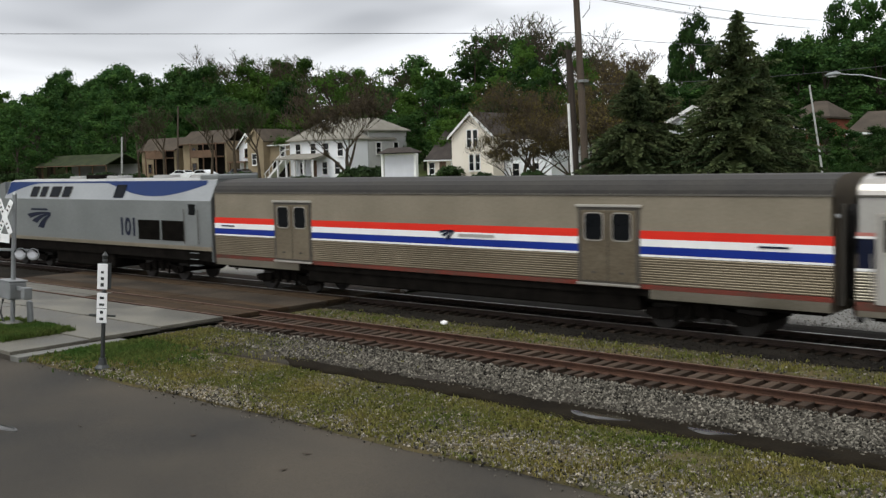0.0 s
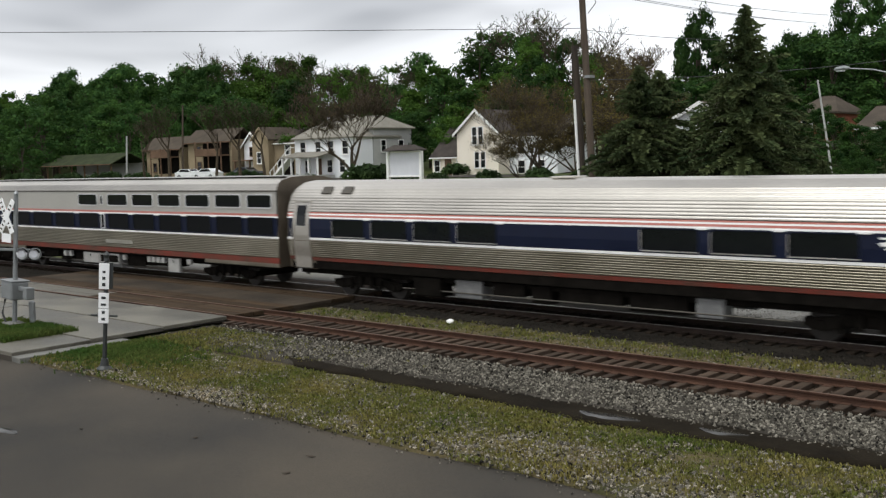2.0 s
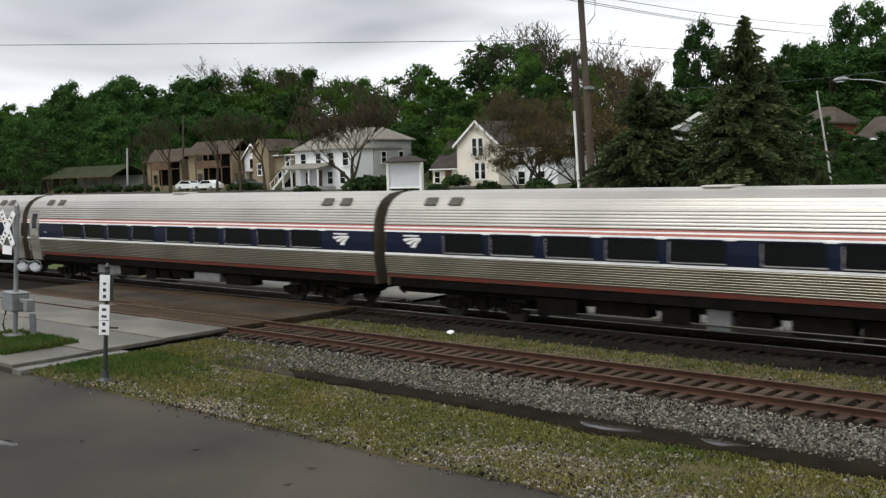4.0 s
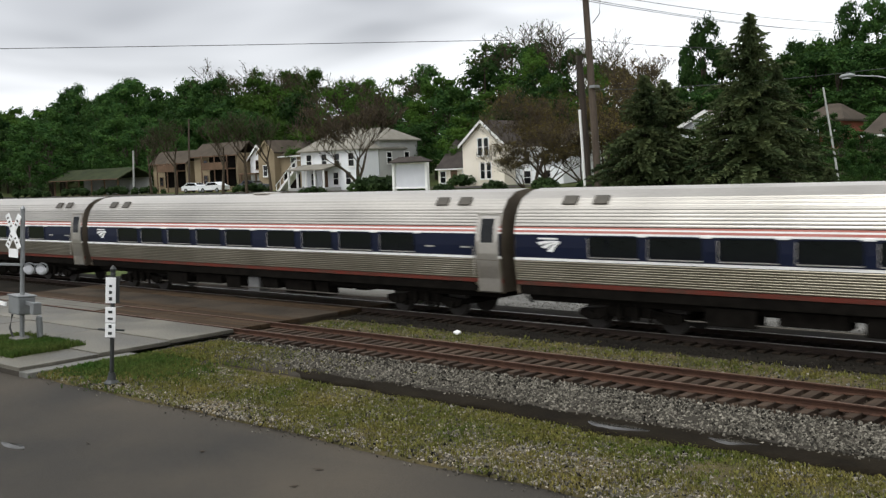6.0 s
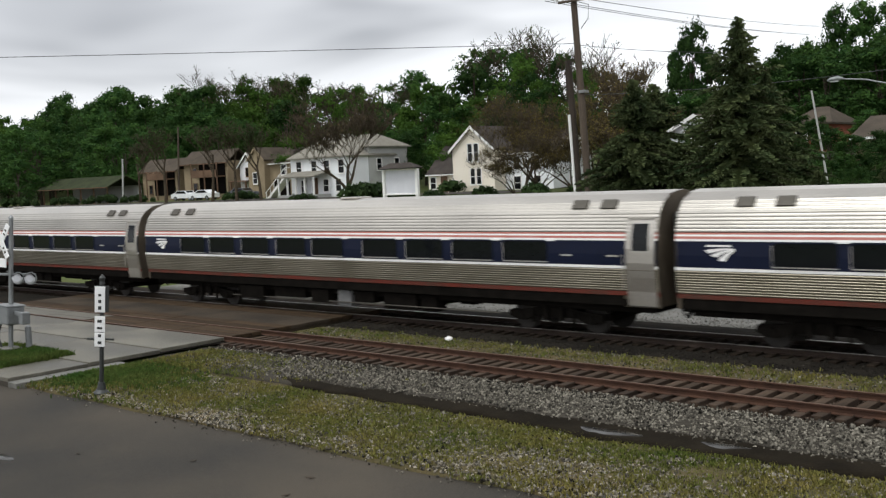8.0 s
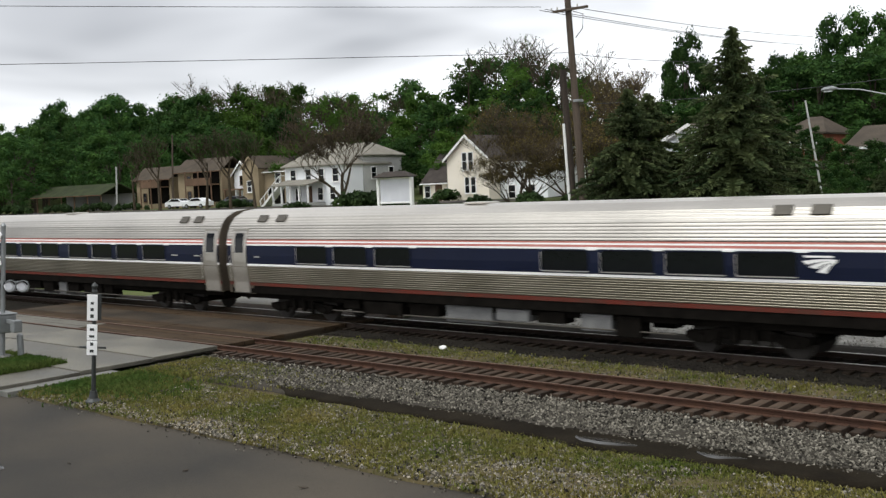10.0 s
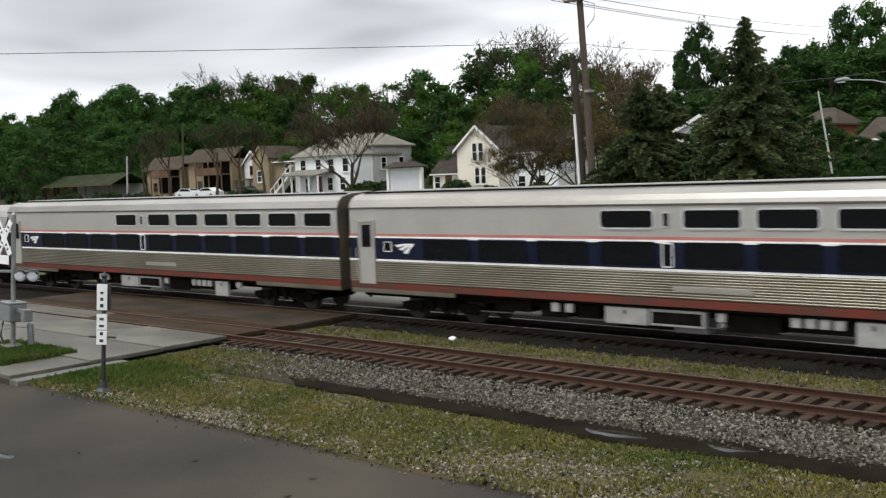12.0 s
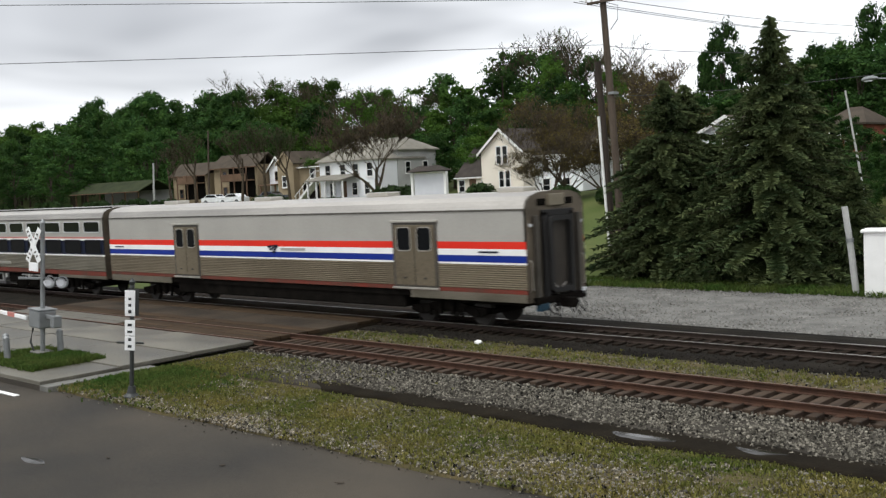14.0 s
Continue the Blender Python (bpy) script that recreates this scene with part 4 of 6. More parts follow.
def baggage_car(label, roof_box, doors, panel, roof_mat):
    """A tall windowless car with two pairs of loading doors and three bold stripes."""
    car = thing("baggage_car", label, "railway car")
    L, P = BODY, SLEEPER_SIDE
    skin(car, "sill", plain(P, 0.95, 1.22), 0, 5.2, STEEL_SIDE)
    skin(car, "sill", plain(P, 0.95, 1.22), L - 5.2, L, STEEL_SIDE)
    skin(car, "sill_stripe", plain(P, 1.22, 1.36), 0, L, DIRTY_RED, 0.003, "dirty red stripe along the sill")
    skin(car, "lower_side", fluted(P, 1.36, 2.15, 0.075), 0, L, STEEL_BROWN, label="fluted stainless steel lower side")
    skin(car, "stripe", plain(P, 2.16, 2.22), 0, L, WHITE_PAINT, 0.004, "thin white line")
    skin(car, "stripe", plain(P, 2.22, 2.45), 0, L, BLUE, 0.003, "broad blue stripe")
    skin(car, "stripe", plain(P, 2.45, 2.66), 0, L, WHITE_PAINT, 0.004, "broad white stripe")
    skin(car, "stripe", plain(P, 2.66, 2.90), 0, L, RED, 0.003, "broad red stripe")
    skin(car, "upper_side", plain(P, 2.90, 3.88), 0, L, panel, 0.0, "smooth grey upper side")
    skin(car, "gutter", plain(P, 3.89, 3.94), 0, L, DARK_STEEL, 0.03)
    line = plain(P, 3.94, 4.47)
    part("roof", Geo().sweep([(-y, z) for y, z in line] + line[::-1][1:], 0, L), roof_mat, car, "steel roof with rounded edge")
    part("core", box(0.1, L - 0.1, -1.5, 1.5, 1.0, 3.95), UNDER, car)
    for x0, x1 in doors:
        for s in (-1, 1):
            y = s * 1.575
            d = part("loading_door", box(x0, x1, *sorted((s * 1.56, s * 1.60)), 1.30, 3.55, c=0.01), DARK_STEEL, car, "brownish steel loading door frame")
            mid = (x0 + x1) / 2
            for a, b in ((x0 + 0.12, mid - 0.02), (mid + 0.02, x1 - 0.12)):
                leaf = part("door_leaf", box(a, b, *sorted((s * 1.59, s * 1.625)), 1.38, 3.46, c=0.012), STEEL_BROWN, d, "dull brownish steel door leaf")
                pw = (b - a) - 0.3
                p = part("pane", Geo().prism(rounded(pw, 0.78, 0.12), "y", -0.006, 0.01), GLASS_DARK, d, "dark door glass")
                p.matrix_basis = pose((a + b) / 2, s * 1.632, 2.98, 0, 0, 0 if s < 0 else 180)
                fr = part("pane_frame", ring_geo(pw, 0.78, 0.12, 0.03, -0.015, 0.01), STEEL, d)
                fr.matrix_basis = pose((a + b) / 2, s * 1.632, 2.98, 0, 0, 0 if s < 0 else 180)
                part("handle", box((a + b) / 2 - 0.05, (a + b) / 2 + 0.05, *sorted((s * 1.62, s * 1.66)), 1.6, 1.66), DARK_STEEL, d)
            part("threshold", box(x0 - 0.03, x1 + 0.03, *sorted((s * 1.57, s * 1.67)), 1.24, 1.31, c=0.01), STEEL, d)
            part("lintel", box(x0 - 0.06, x1 + 0.06, *sorted((s * 1.57, s * 1.64)), 3.55, 3.63, c=0.01), STEEL, d)
    decal(car, "emblem", lambda: logo_geo(0.7, 0.34), "emblem_dark", 12.75, 2.55, P, NAVY, 0.016, "dark three-bar emblem")
    decal(car, "lettering", lambda: Geo().box(-0.75, 0.75, -0.004, 0.002, -0.05, 0.05), "lettering_bar", 14.0, 2.56, P, GREY_PANEL, 0.016, "grey bar of lettering")
    decal(car, "lettering", lambda: Geo().box(-0.42, 0.42, -0.004, 0.002, -0.028, 0.028), "lettering_dark", 24.0, 2.56, P, NAVY, 0.016, "dark bar of lettering")
    decal(car, "lettering", lambda: Geo().box(-0.42, 0.42, -0.004, 0.002, -0.028, 0.028), "lettering_dark", 0.9, 2.56, P, NAVY, 0.016, "dark bar of lettering")
    if roof_box:
        for x in (3.6, 10.6, 17.6, 24.0):
            part("roof_vent", box(x - 0.55, x + 0.55, -0.35, 0.35, 4.44, 4.62, c=0.04), STEEL, car, "low steel roof vent")
    car_ends(car, P, L, 0.95, DARK_STEEL)
    # open vestibule shroud at each end
    for x, d in ((0.0, 1), (L, -1)):
        for s in (-1, 1):
            part("end_post", box(min(x - d * 0.16, x), max(x - d * 0.16, x), *sorted((s * 1.05, s * 1.2)), 1.1, 3.7, c=0.02), DARK_STEEL, car)
            part("tail_lamp", Geo().tube((x, s * 1.35, 3.4), (x - d * 0.06, s * 1.35, 3.4), 0.06, n=10), AMBER_GLASS, car)
    if roof_box:
        tail_gear(car, L)
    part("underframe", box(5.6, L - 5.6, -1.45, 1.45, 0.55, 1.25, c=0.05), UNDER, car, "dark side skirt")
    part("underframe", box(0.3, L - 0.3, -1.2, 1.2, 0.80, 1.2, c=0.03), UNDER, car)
    truck(car, 3.85)
    truck(car, L - 3.85)
    return car


def locomotive():
    """A boxy diesel locomotive; its front is at x = 0, its rear at x = 21."""
    loco = thing("locomotive", "silver diesel locomotive with a blue upper sweep and dark lettering", "locomotive")
    L = 20.8
    P = [(1.50, 1.45), (1.52, 1.6), (1.52, 3.55), (1.12, 4.42), (0.9, 4.50), (0.0, 4.54)]
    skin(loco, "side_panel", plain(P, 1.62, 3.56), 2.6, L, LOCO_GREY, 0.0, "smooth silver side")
    skin(loco, "side_sill", plain(P, 1.45, 1.62), 2.6, L, DULL_PANEL, 0.012, "dirty pale red sill")
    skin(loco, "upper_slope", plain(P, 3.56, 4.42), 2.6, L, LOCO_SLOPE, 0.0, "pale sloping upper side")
    part("roof", Geo().sweep([(-1.12, 4.42), (-0.9, 4.5), (0, 4.54), (0.9, 4.5), (1.12, 4.42)], 2.6, L), ROOF_GREY, loco)
    part("core", Geo().prism([(1.46, 1.0), (1.46, 3.5), (1.05, 4.36), (-1.05, 4.36), (-1.46, 3.5), (-1.46, 1.0)], "x", 2.7, L - 0.05), UNDER, loco)
    nose = Geo().prism([(2.6, 1.2), (2.6, 4.42), (2.0, 4.3), (0.9, 2.9), (0.1, 2.5), (0.0, 1.2)], "y", -1.45, 1.45)
    part("nose", nose, LOCO_GREY, loco, "sloping silver nose")
    ws = Geo().prism([(1.98, 4.2), (1.02, 2.98), (0.98, 3.0), (1.94, 4.23)], "y", -1.25, 1.25)
    part("windscreen", ws, GLASS_DARK, loco)
    # the blue sweep along the upper slope, widening to both ends
    for s in (-1, 1):
        g = Geo()
        n = 36
        pts = []
        for i in range(n + 1):
            x = 2.7 + (L - 3.3) * i / n
            t = i / n
            u = (t - 0.79) / 0.24
            dip = 0.08 + 0.60 * max(0.0, 1 - u * u) ** 1.3 if t > 0.4 else 0.08 + 0.6 * max(0.0, 1 - t / 0.18) ** 1.5
            za, zb = 4.41 - min(0.80, dip), 4.41
            pts.append(((x, s * (side_at(P, za) + 0.006), za), (x, s * (side_at(P, zb) + 0.006), zb)))
        g.v = [q for p in pts for q in p] + [(x, y - s * 0.012, z) for p in pts for x, y, z in p]
        k = 2 * (n + 1)
        for i in range(n):
            a, b, c, d = 2 * i, 2 * i + 1, 2 * i + 3, 2 * i + 2
            g.f += [(a, b, c, d), (k + a, k + d, k + c, k + b), (a, d, k + d, k + a), (b, k + b, k + c, c)]
        part("blue_sweep", g, LOCO_BLUE, loco, "curving blue field")
    for a, b in ((5.35, 6.05), (6.35, 6.95), (7.35, 8.25), (8.55, 9.3)):
        window(loco, P, a, b, 3.64, 4.18, DARK_STEEL, 0.02, r=0.04)
    window(loco, P, 13.3, 14.1, 3.64, 4.25, NAVY, 0.02, r=0.03)
    for a, b in ((15.35, 17.05), (17.2, 18.9)):
        for s in (-1, 1):
            v = part("radiator_grille", box(a, b, *sorted((s * 1.50, s * 1.54)), 1.80, 2.68, c=0.01), UNDER, loco, "black louvred grille")
            for i in range(9):
                sl = part("slat", box(a + 0.05, b - 0.05, *sorted((s * 1.53, s * 1.56)), 1.86 + i * 0.088, 1.90 + i * 0.088), UNDER, v)
    for s in (-1, 1):
        d = part("door", box(19.15, 19.85, *sorted((s * 1.50, s * 1.535)), 1.66, 3.5, c=0.012), LOCO_GREY, loco)
        part("pane", box(19.25, 19.75, *sorted((s * 1.53, s * 1.545)), 2.95, 3.42, c=0.004), GLASS_DARK, d)
        for x in (19.0, 20.0):
            part("handrail", Geo().tube((x, s * 1.6, 1.7), (x, s * 1.6, 3.2), 0.02, n=6), DARK_STEEL, d)
        for i in range(4):
            part("step", box(19.2, 19.8, *sorted((s * 1.25, s * 1.5)), 0.5 + i * 0.27, 0.53 + i * 0.27), GALV, d)
    num = text_geo("101", 0.98)
    num.materials.append(NAVY)
    for s in (-1, 1):
        p = part("number", num, NAVY, loco, "dark blue number 101")
        p.matrix_basis = pose(14.5, s * 1.532, 2.30, 0, 0, 0 if s < 0 else 180) @ pose(0, 0, 0, 90) @ Matrix.Diagonal((1.02, 1.12, 1, 1))
    decal(loco, "emblem", lambda: logo_geo(2.4, 0.86), "emblem_big", 6.3, 2.45, P, NAVY, 0.01, "large dark three-bar emblem")
    decal(loco, "lettering", lambda: Geo().box(-0.85, 0.85, -0.004, 0.002, -0.05, 0.05), "lettering_big", 6.3, 3.02, P, NAVY, 0.008, "dark bar of lettering")
    for x in (8.0, 11.5, 15.5, 18.4):
        part("roof_fan", Geo().tube((x, 0, 4.5), (x, 0, 4.66), 0.62, 0.58, 20), ROOF_GREY, loco)
    part("exhaust_hump", box(9.2, 10.6, -0.5, 0.5, 4.5, 4.72, c=0.06), UNDER, loco)
    part("rear_hood", box(L - 1.3, L, -1.05, 1.05, 4.42, 4.66, c=0.06), LOCO_GREY, loco)
    part("rear_wall", Geo().prism([(1.5, 1.0), (1.52, 3.55), (1.12, 4.42), (-1.12, 4.42), (-1.52, 3.55), (-1.5, 1.0)], "x", L, L + 0.05), LOCO_GREY, loco)
    part("fuel_tank", box(7.6, 13.0, -1.4, 1.4, 0.35, 1.3, c=0.08), UNDER, loco)
    part("underframe", box(1.0, L, -1.2, 1.2, 0.8, 1.45, c=0.03), UNDER, loco)
    truck(loco, 4.4)
    truck(loco, L - 4.4)
    return loco


COACH_WIN = [(x, x + 1.65) for x in (2.8, 4.8, 6.95, 9.1, 11.15, 13.85, 15.95, 18.05, 20.15)]
FLIP_WIN = [(BODY - b, BODY - a) for a, b in COACH_WIN][::-1]
CAFE_WIN = [(4.25, 5.9), (6.3, 7.95), (8.4, 10.05), (15.45, 17.1), (17.55, 19.25), (19.65, 21.35), (21.7, 23.3)]
LOUNGE_WIN = [(2.55, 4.2), (4.6, 6.3), (6.65, 8.3), (8.6, 10.2), (15.45, 17.2), (17.6, 19.35), (19.75, 21.5)]
FRONT_DOOR, REAR_DOOR = (0.42, 1.2), (24.62, 25.4)

TRAIN = []


def build_train():
    """Every car with its offset from the leading baggage car's front."""
    TRAIN.append((locomotive(), -20.8 - 0.35))
    TRAIN.append((baggage_car("steel baggage car with red, white and blue stripes, behind the locomotive", False, ((3.85, 6.0), (17.95, 20.05)), DULL_PANEL, ROOF_SOOT), 0.0))
    sl = sleeper_car("tall grey sleeping car with two rows of dark windows")
    TRAIN.append((sl, PITCH))
    TRAIN.append((coach_car(LOUNGE_WIN, [FRONT_DOOR, REAR_DOOR], 22.4, [], "stainless lounge coach with doors at both ends and a navy band", "lounge_car"), 2 * PITCH))
    TRAIN.append((coach_car(FLIP_WIN, [FRONT_DOOR], 23.9, [(1.75, 2.05)], "stainless coach with a leading-end door and navy band"), 3 * PITCH))
    c = coach_car(COACH_WIN, [REAR_DOOR], 1.35, [(22.3, 22.7), (23.9, 24.3)], "ribbed stainless coach with navy window band and rear door")
    tagged(c, group="coaches of the train")
    TRAIN.append((c, 4 * PITCH))
    for i in range(5, 9):
        TRAIN.append((copy_thing(c, Matrix()), i * PITCH))
    TRAIN.append((coach_car(CAFE_WIN, [FRONT_DOOR], 23.9, [(1.75, 2.05)], "stainless cafe coach with a long windowless navy panel", "cafe_car"), 9 * PITCH))
    for i in (10, 11):
        TRAIN.append((copy_thing(sl, Matrix()), i * PITCH))
    TRAIN.append((baggage_car("steel baggage car with three stripes at the train's tail", True, ((5.65, 7.6), (19.6, 21.75)), GREY_PANEL, STEEL), 12 * PITCH))


build_train()


def train_front(t):
    """Where the leading baggage car's front is at t seconds: the train slows a little."""
    return -34.6 - 23.93 * t + 0.056 * t * t


# ---- trees ----
def leaf_cloud(rng, centres, per, size, flat=0.75, spread=(0.55, 1.05)):
    """Many small bent leaf clumps round the given centres (x, y, z, radius)."""
    g = Geo()
    v, f = g.v, g.f
    for cx, cy, cz, r in centres:
        for _ in range(per):
            d = Vector((rng.gauss(0, 1), rng.gauss(0, 1), rng.gauss(0, 1) * flat))
            d *= r * rng.uniform(*spread) / max(0.3, d.length)
            p = Vector((cx, cy, cz)) + d
            s = size * rng.uniform(0.5, 1.3)
            face = (d.normalized() + Vector((rng.gauss(0, 0.45), rng.gauss(0, 0.45), rng.gauss(0.2, 0.45)))).normalized()
            a = face.cross(Vector((rng.uniform(-1, 1), rng.uniform(-1, 1), rng.uniform(-1, 1)))).normalized()
            b = face.cross(a)
            k = len(v)
            v += [tuple(p - a * s), tuple(p + b * s * 0.6), tuple(p + a * s), tuple(p - b * s * 0.6 - d * 0.05)]
            f += [(k, k + 1, k + 3), (k + 1, k + 2, k + 3)]
    return g


def limbs(rng, h, r, spread, depth, start=0.3, g=None, least=0.012, up=0.55, low=0.75, bole=1.0):
    """A tapered trunk that forks; the tips are returned."""
    g = g or Geo()
    tips = []

    def grow(p, d, length, rad, level):
        n = 2 if level < 3 else 1
        pts, cur = [p], p
        for i in range(n):
            d2 = (d + Vector((rng.gauss(0, 0.10), rng.gauss(0, 0.10), rng.gauss(0.04, 0.05)))).normalized()
            cur = cur + d2 * (length / n) * (1.0 if level else bole)
            pts.append(cur)
            d = d2
        rad = max(rad, least)
        end = max(least, rad * 0.62)
        rads = [rad + (end - rad) * i / n for i in range(n + 1)]
        g.path(pts, rads, 7 if level < 2 else (5 if level < 4 else 3))
        if level >= max(4, depth - 2):
            tips.append(cur)
        if level >= depth:
            if level < 4:
                tips.append(cur)
            return
        kids = rng.choice((2, 3, 3)) if level else rng.choice((3, 4))
        for _ in range(kids):
            side = Vector((rng.gauss(0, 1), rng.gauss(0, 1), 0)).normalized()
            nd = (d * up + side * spread * rng.uniform(0.35, 0.8) + Vector((0, 0, 0.22))).normalized()
            at = pts[-1] if rng.random() < 0.45 else p.lerp(pts[-1], rng.uniform(0.35 if level else low, 1.0))
            grow(at, nd, length * rng.uniform(0.62, 0.85), end * rng.uniform(0.6, 0.85), level + 1)

    grow(Vector((0, 0, -0.3)), Vector((0, 0, 1)), h * start, r, 0)
    return g, tips


def broadleaf(seed, h, leaf_mat, label, size=0.24, dense=1.0, lobes=13, wide=0.24):
    """A forked trunk whose boughs carry separate lobes of leaf clumps, with gaps between them."""
    rng = random.Random(seed)
    tree = thing("tree", label, "tree", group="hillside trees")
    wood = Geo()
    top = Vector((rng.gauss(0, 0.3), rng.gauss(0, 0.3), h * 0.86))
    wood.path([(0, 0, -0.4), (0.1, 0, h * 0.25), tuple(top * 0.6), tuple(top)], [h * 0.017, h * 0.014, h * 0.008, 0.04], 8)
    clumps = []
    for i in range(lobes):
        t = (i + 0.5) / lobes
        a = i * 2.4 + rng.uniform(-0.5, 0.5)
        z = h * (0.26 + 0.66 * t) + rng.uniform(-0.5, 0.5)
        reach = h * wide * (math.sin(math.pi * min(1.0, 0.22 + 0.80 * t)) ** 0.7) * rng.uniform(0.55, 1.15)
        c = Vector((math.cos(a) * reach, math.sin(a) * reach, z))
        root = Vector((0, 0, z * rng.uniform(0.55, 0.75)))
        wood.path([tuple(root), tuple(root.lerp(c, 0.5) + Vector((0, 0, -0.2))), tuple(c)], [h * 0.007, h * 0.005, 0.03], 5)
        r = h * rng.uniform(0.085, 0.125) * (1.15 - 0.45 * t)
        for _ in range(rng.choice((6, 7, 8))):
            d = Vector((rng.gauss(0, 1), rng.gauss(0, 1), rng.gauss(0, 0.5)))
            d *= r * rng.uniform(0.5, 1.1) / max(0.4, d.length)
            q = c + d
            wood.tube(c, q, 0.035, 0.012, 3, caps=False)
            clumps.append((q.x, q.y, q.z, r * rng.uniform(0.30, 0.66)))
    part("trunk", wood, BARK, tree)
    part("crown", leaf_cloud(rng, clumps, int(112 * dense), size, 0.6, (0.25, 1.75)), leaf_mat, tree)
    return tree


def bare_tree(seed, h, label, spread=0.9, depth=6, leaf_mat=None, leafiness=0, start=0.22, size=0.12, group="bare trees", thick=0.02, least=0.03, low=0.5, bole=1.0):
    rng = random.Random(seed)
    tree = thing("bare_tree", label, "tree", group=group)
    _, tips = limbs(random.Random(seed), h, 0.1, spread, depth, start, low=low, bole=bole)
    g, tips = limbs(random.Random(seed), h, h * thick, spread, depth, start * h / max(t.z for t in tips), None, least, low=low, bole=bole)
    k = 1.0
    part("trunk", g, TWIG, tree)
    if leaf_mat:
        cs = [(t.x * k, t.y * k, t.z * k, 0.5) for t in tips]
        rng.shuffle(cs)
        part("crown", leaf_cloud(rng, cs[:1100], leafiness, size), leaf_mat, tree, "thin budding leaves")
    return tree


def spruce(seed, h, r, label):
    """Tiers of drooping branches set with short needle sprays."""
    rng = random.Random(seed)
    tree = thing("spruce_tree", label, "spruce", group="spruces by the tracks")
    trunk = Geo().path([(0, 0, -0.3), (0, 0, h * 0.5), (0, 0, h)], [0.22, 0.13, 0.02], 8)
    g = Geo()
    v, f = g.v, g.f
    z = 0.25
    while z < h:
        t = z / h
        reach = r * (1 - t) ** 0.80 * rng.uniform(0.75, 1.12) * min(1.0, 0.35 + 5 * (1 - t))
        n = max(5, int(13 * (1 - t) + 5))
        off = rng.uniform(0, 6.28)
        for i in range(n):
            a = off + 6.283 * i / n + rng.uniform(-0.2, 0.2)
            le = reach * rng.choice((0.6, 0.8, 0.95, 1.05, 1.22)) * rng.uniform(0.9, 1.1)
            d = Vector((math.cos(a), math.sin(a), 0))
            side = Vector((-d.y, d.x, 0))
            p0 = Vector((0, 0, z + rng.uniform(-0.1, 0.1)))
            tip = p0 + d * le + Vector((0, 0, (0.25 if t > 0.75 else -0.22) * le))
            trunk.tube(p0, tip, 0.03 * (1 - t) + 0.012, 0.006, 3, caps=False)
            m = max(4, int(le / 0.16))
            for j in range(m):
                u = (j + 0.6) / m
                c = p0.lerp(tip, u) + Vector((0, 0, 0.10 * math.sin(u * 3.1) * le * 0.5))
                w = min(0.20 + 0.30 * le / 3, 0.06 + 0.5 * le) * (1.15 - 0.75 * u)
                for s in (-1, 1):
                    for q in range(2):
                        e = c + side * s * w * rng.uniform(0.6, 1.15) + d * rng.uniform(0.05, 0.25) + Vector((0, 0, rng.uniform(-0.22, 0.06)))
                        k = len(v)
                        th = rng.uniform(0.035, 0.075)
                        up = Vector((rng.uniform(-0.3, 0.3), rng.uniform(-0.3, 0.3), 1)).normalized()
                        v += [tuple(c - d * th), tuple(c + d * th), tuple(e + d * th * 0.6), tuple(e + up * th), tuple(c + up * th * 1.3)]
                        f += [(k, k + 1, k + 2), (k, k + 2, k + 3), (k, k + 3, k + 4)]
                k = len(v)
                e = c + Vector((0, 0, -0.16 * rng.uniform(0.5, 1.6)))
                v += [tuple(c - side * 0.06), tuple(c + side * 0.06), tuple(e)]
                f += [(k, k + 1, k + 2)]
        z += 0.30 * (1 - 0.45 * t) * rng.uniform(0.85, 1.15)
    part("trunk", trunk, BARK, tree)
    part("crown", g, NEEDLE, tree)
    return tree


def bush(seed, w, h, leaf_mat, label, name="bush", size=0.16, per=120, group="bushes"):
    rng = random.Random(seed)
    b = thing(name, label, "bush", group=group)
    cs = [(rng.uniform(-w / 2, w / 2), rng.uniform(-0.5, 0.5), h * rng.uniform(0.25, 0.72), h * rng.uniform(0.28, 0.4)) for _ in range(max(4, int(w * 3)))]
    part("foliage", leaf_cloud(rng, cs, per, size), leaf_mat, b)
    st = Geo()
    for _ in range(6):
        st.tube((rng.uniform(-w / 3, w / 3), 0, -0.2), (rng.uniform(-w / 2, w / 2), rng.uniform(-0.3, 0.3), h * 0.6), 0.03, 0.012, 4)
    part("stems", st, BARK, b)
    return b


# outline of the wooded hill: place along x, height of the tree tops
WOOD_TOP = [(-400, 26.6), (-290, 27.6), (-262, 27.1), (-244, 30.4), (-228, 28.6), (-216, 32.2), (-203, 28.1), (-190, 29.8), (-174, 28.1), (-162, 30.1), (-154, 26.6), (-147, 27.1), (-137, 24.1),
            (-128, 23.1), (-122, 25.2), (-111, 26.1), (-103, 28.1), (-95, 26.6), (-88, 24.1), (-83, 21.1), (-78, 17.8), (-72, 18.2), (-66, 19.0), (-58, 18.5), (-52, 20.2), (-47, 21.5), (-38, 22.0), (-20, 23.0)]


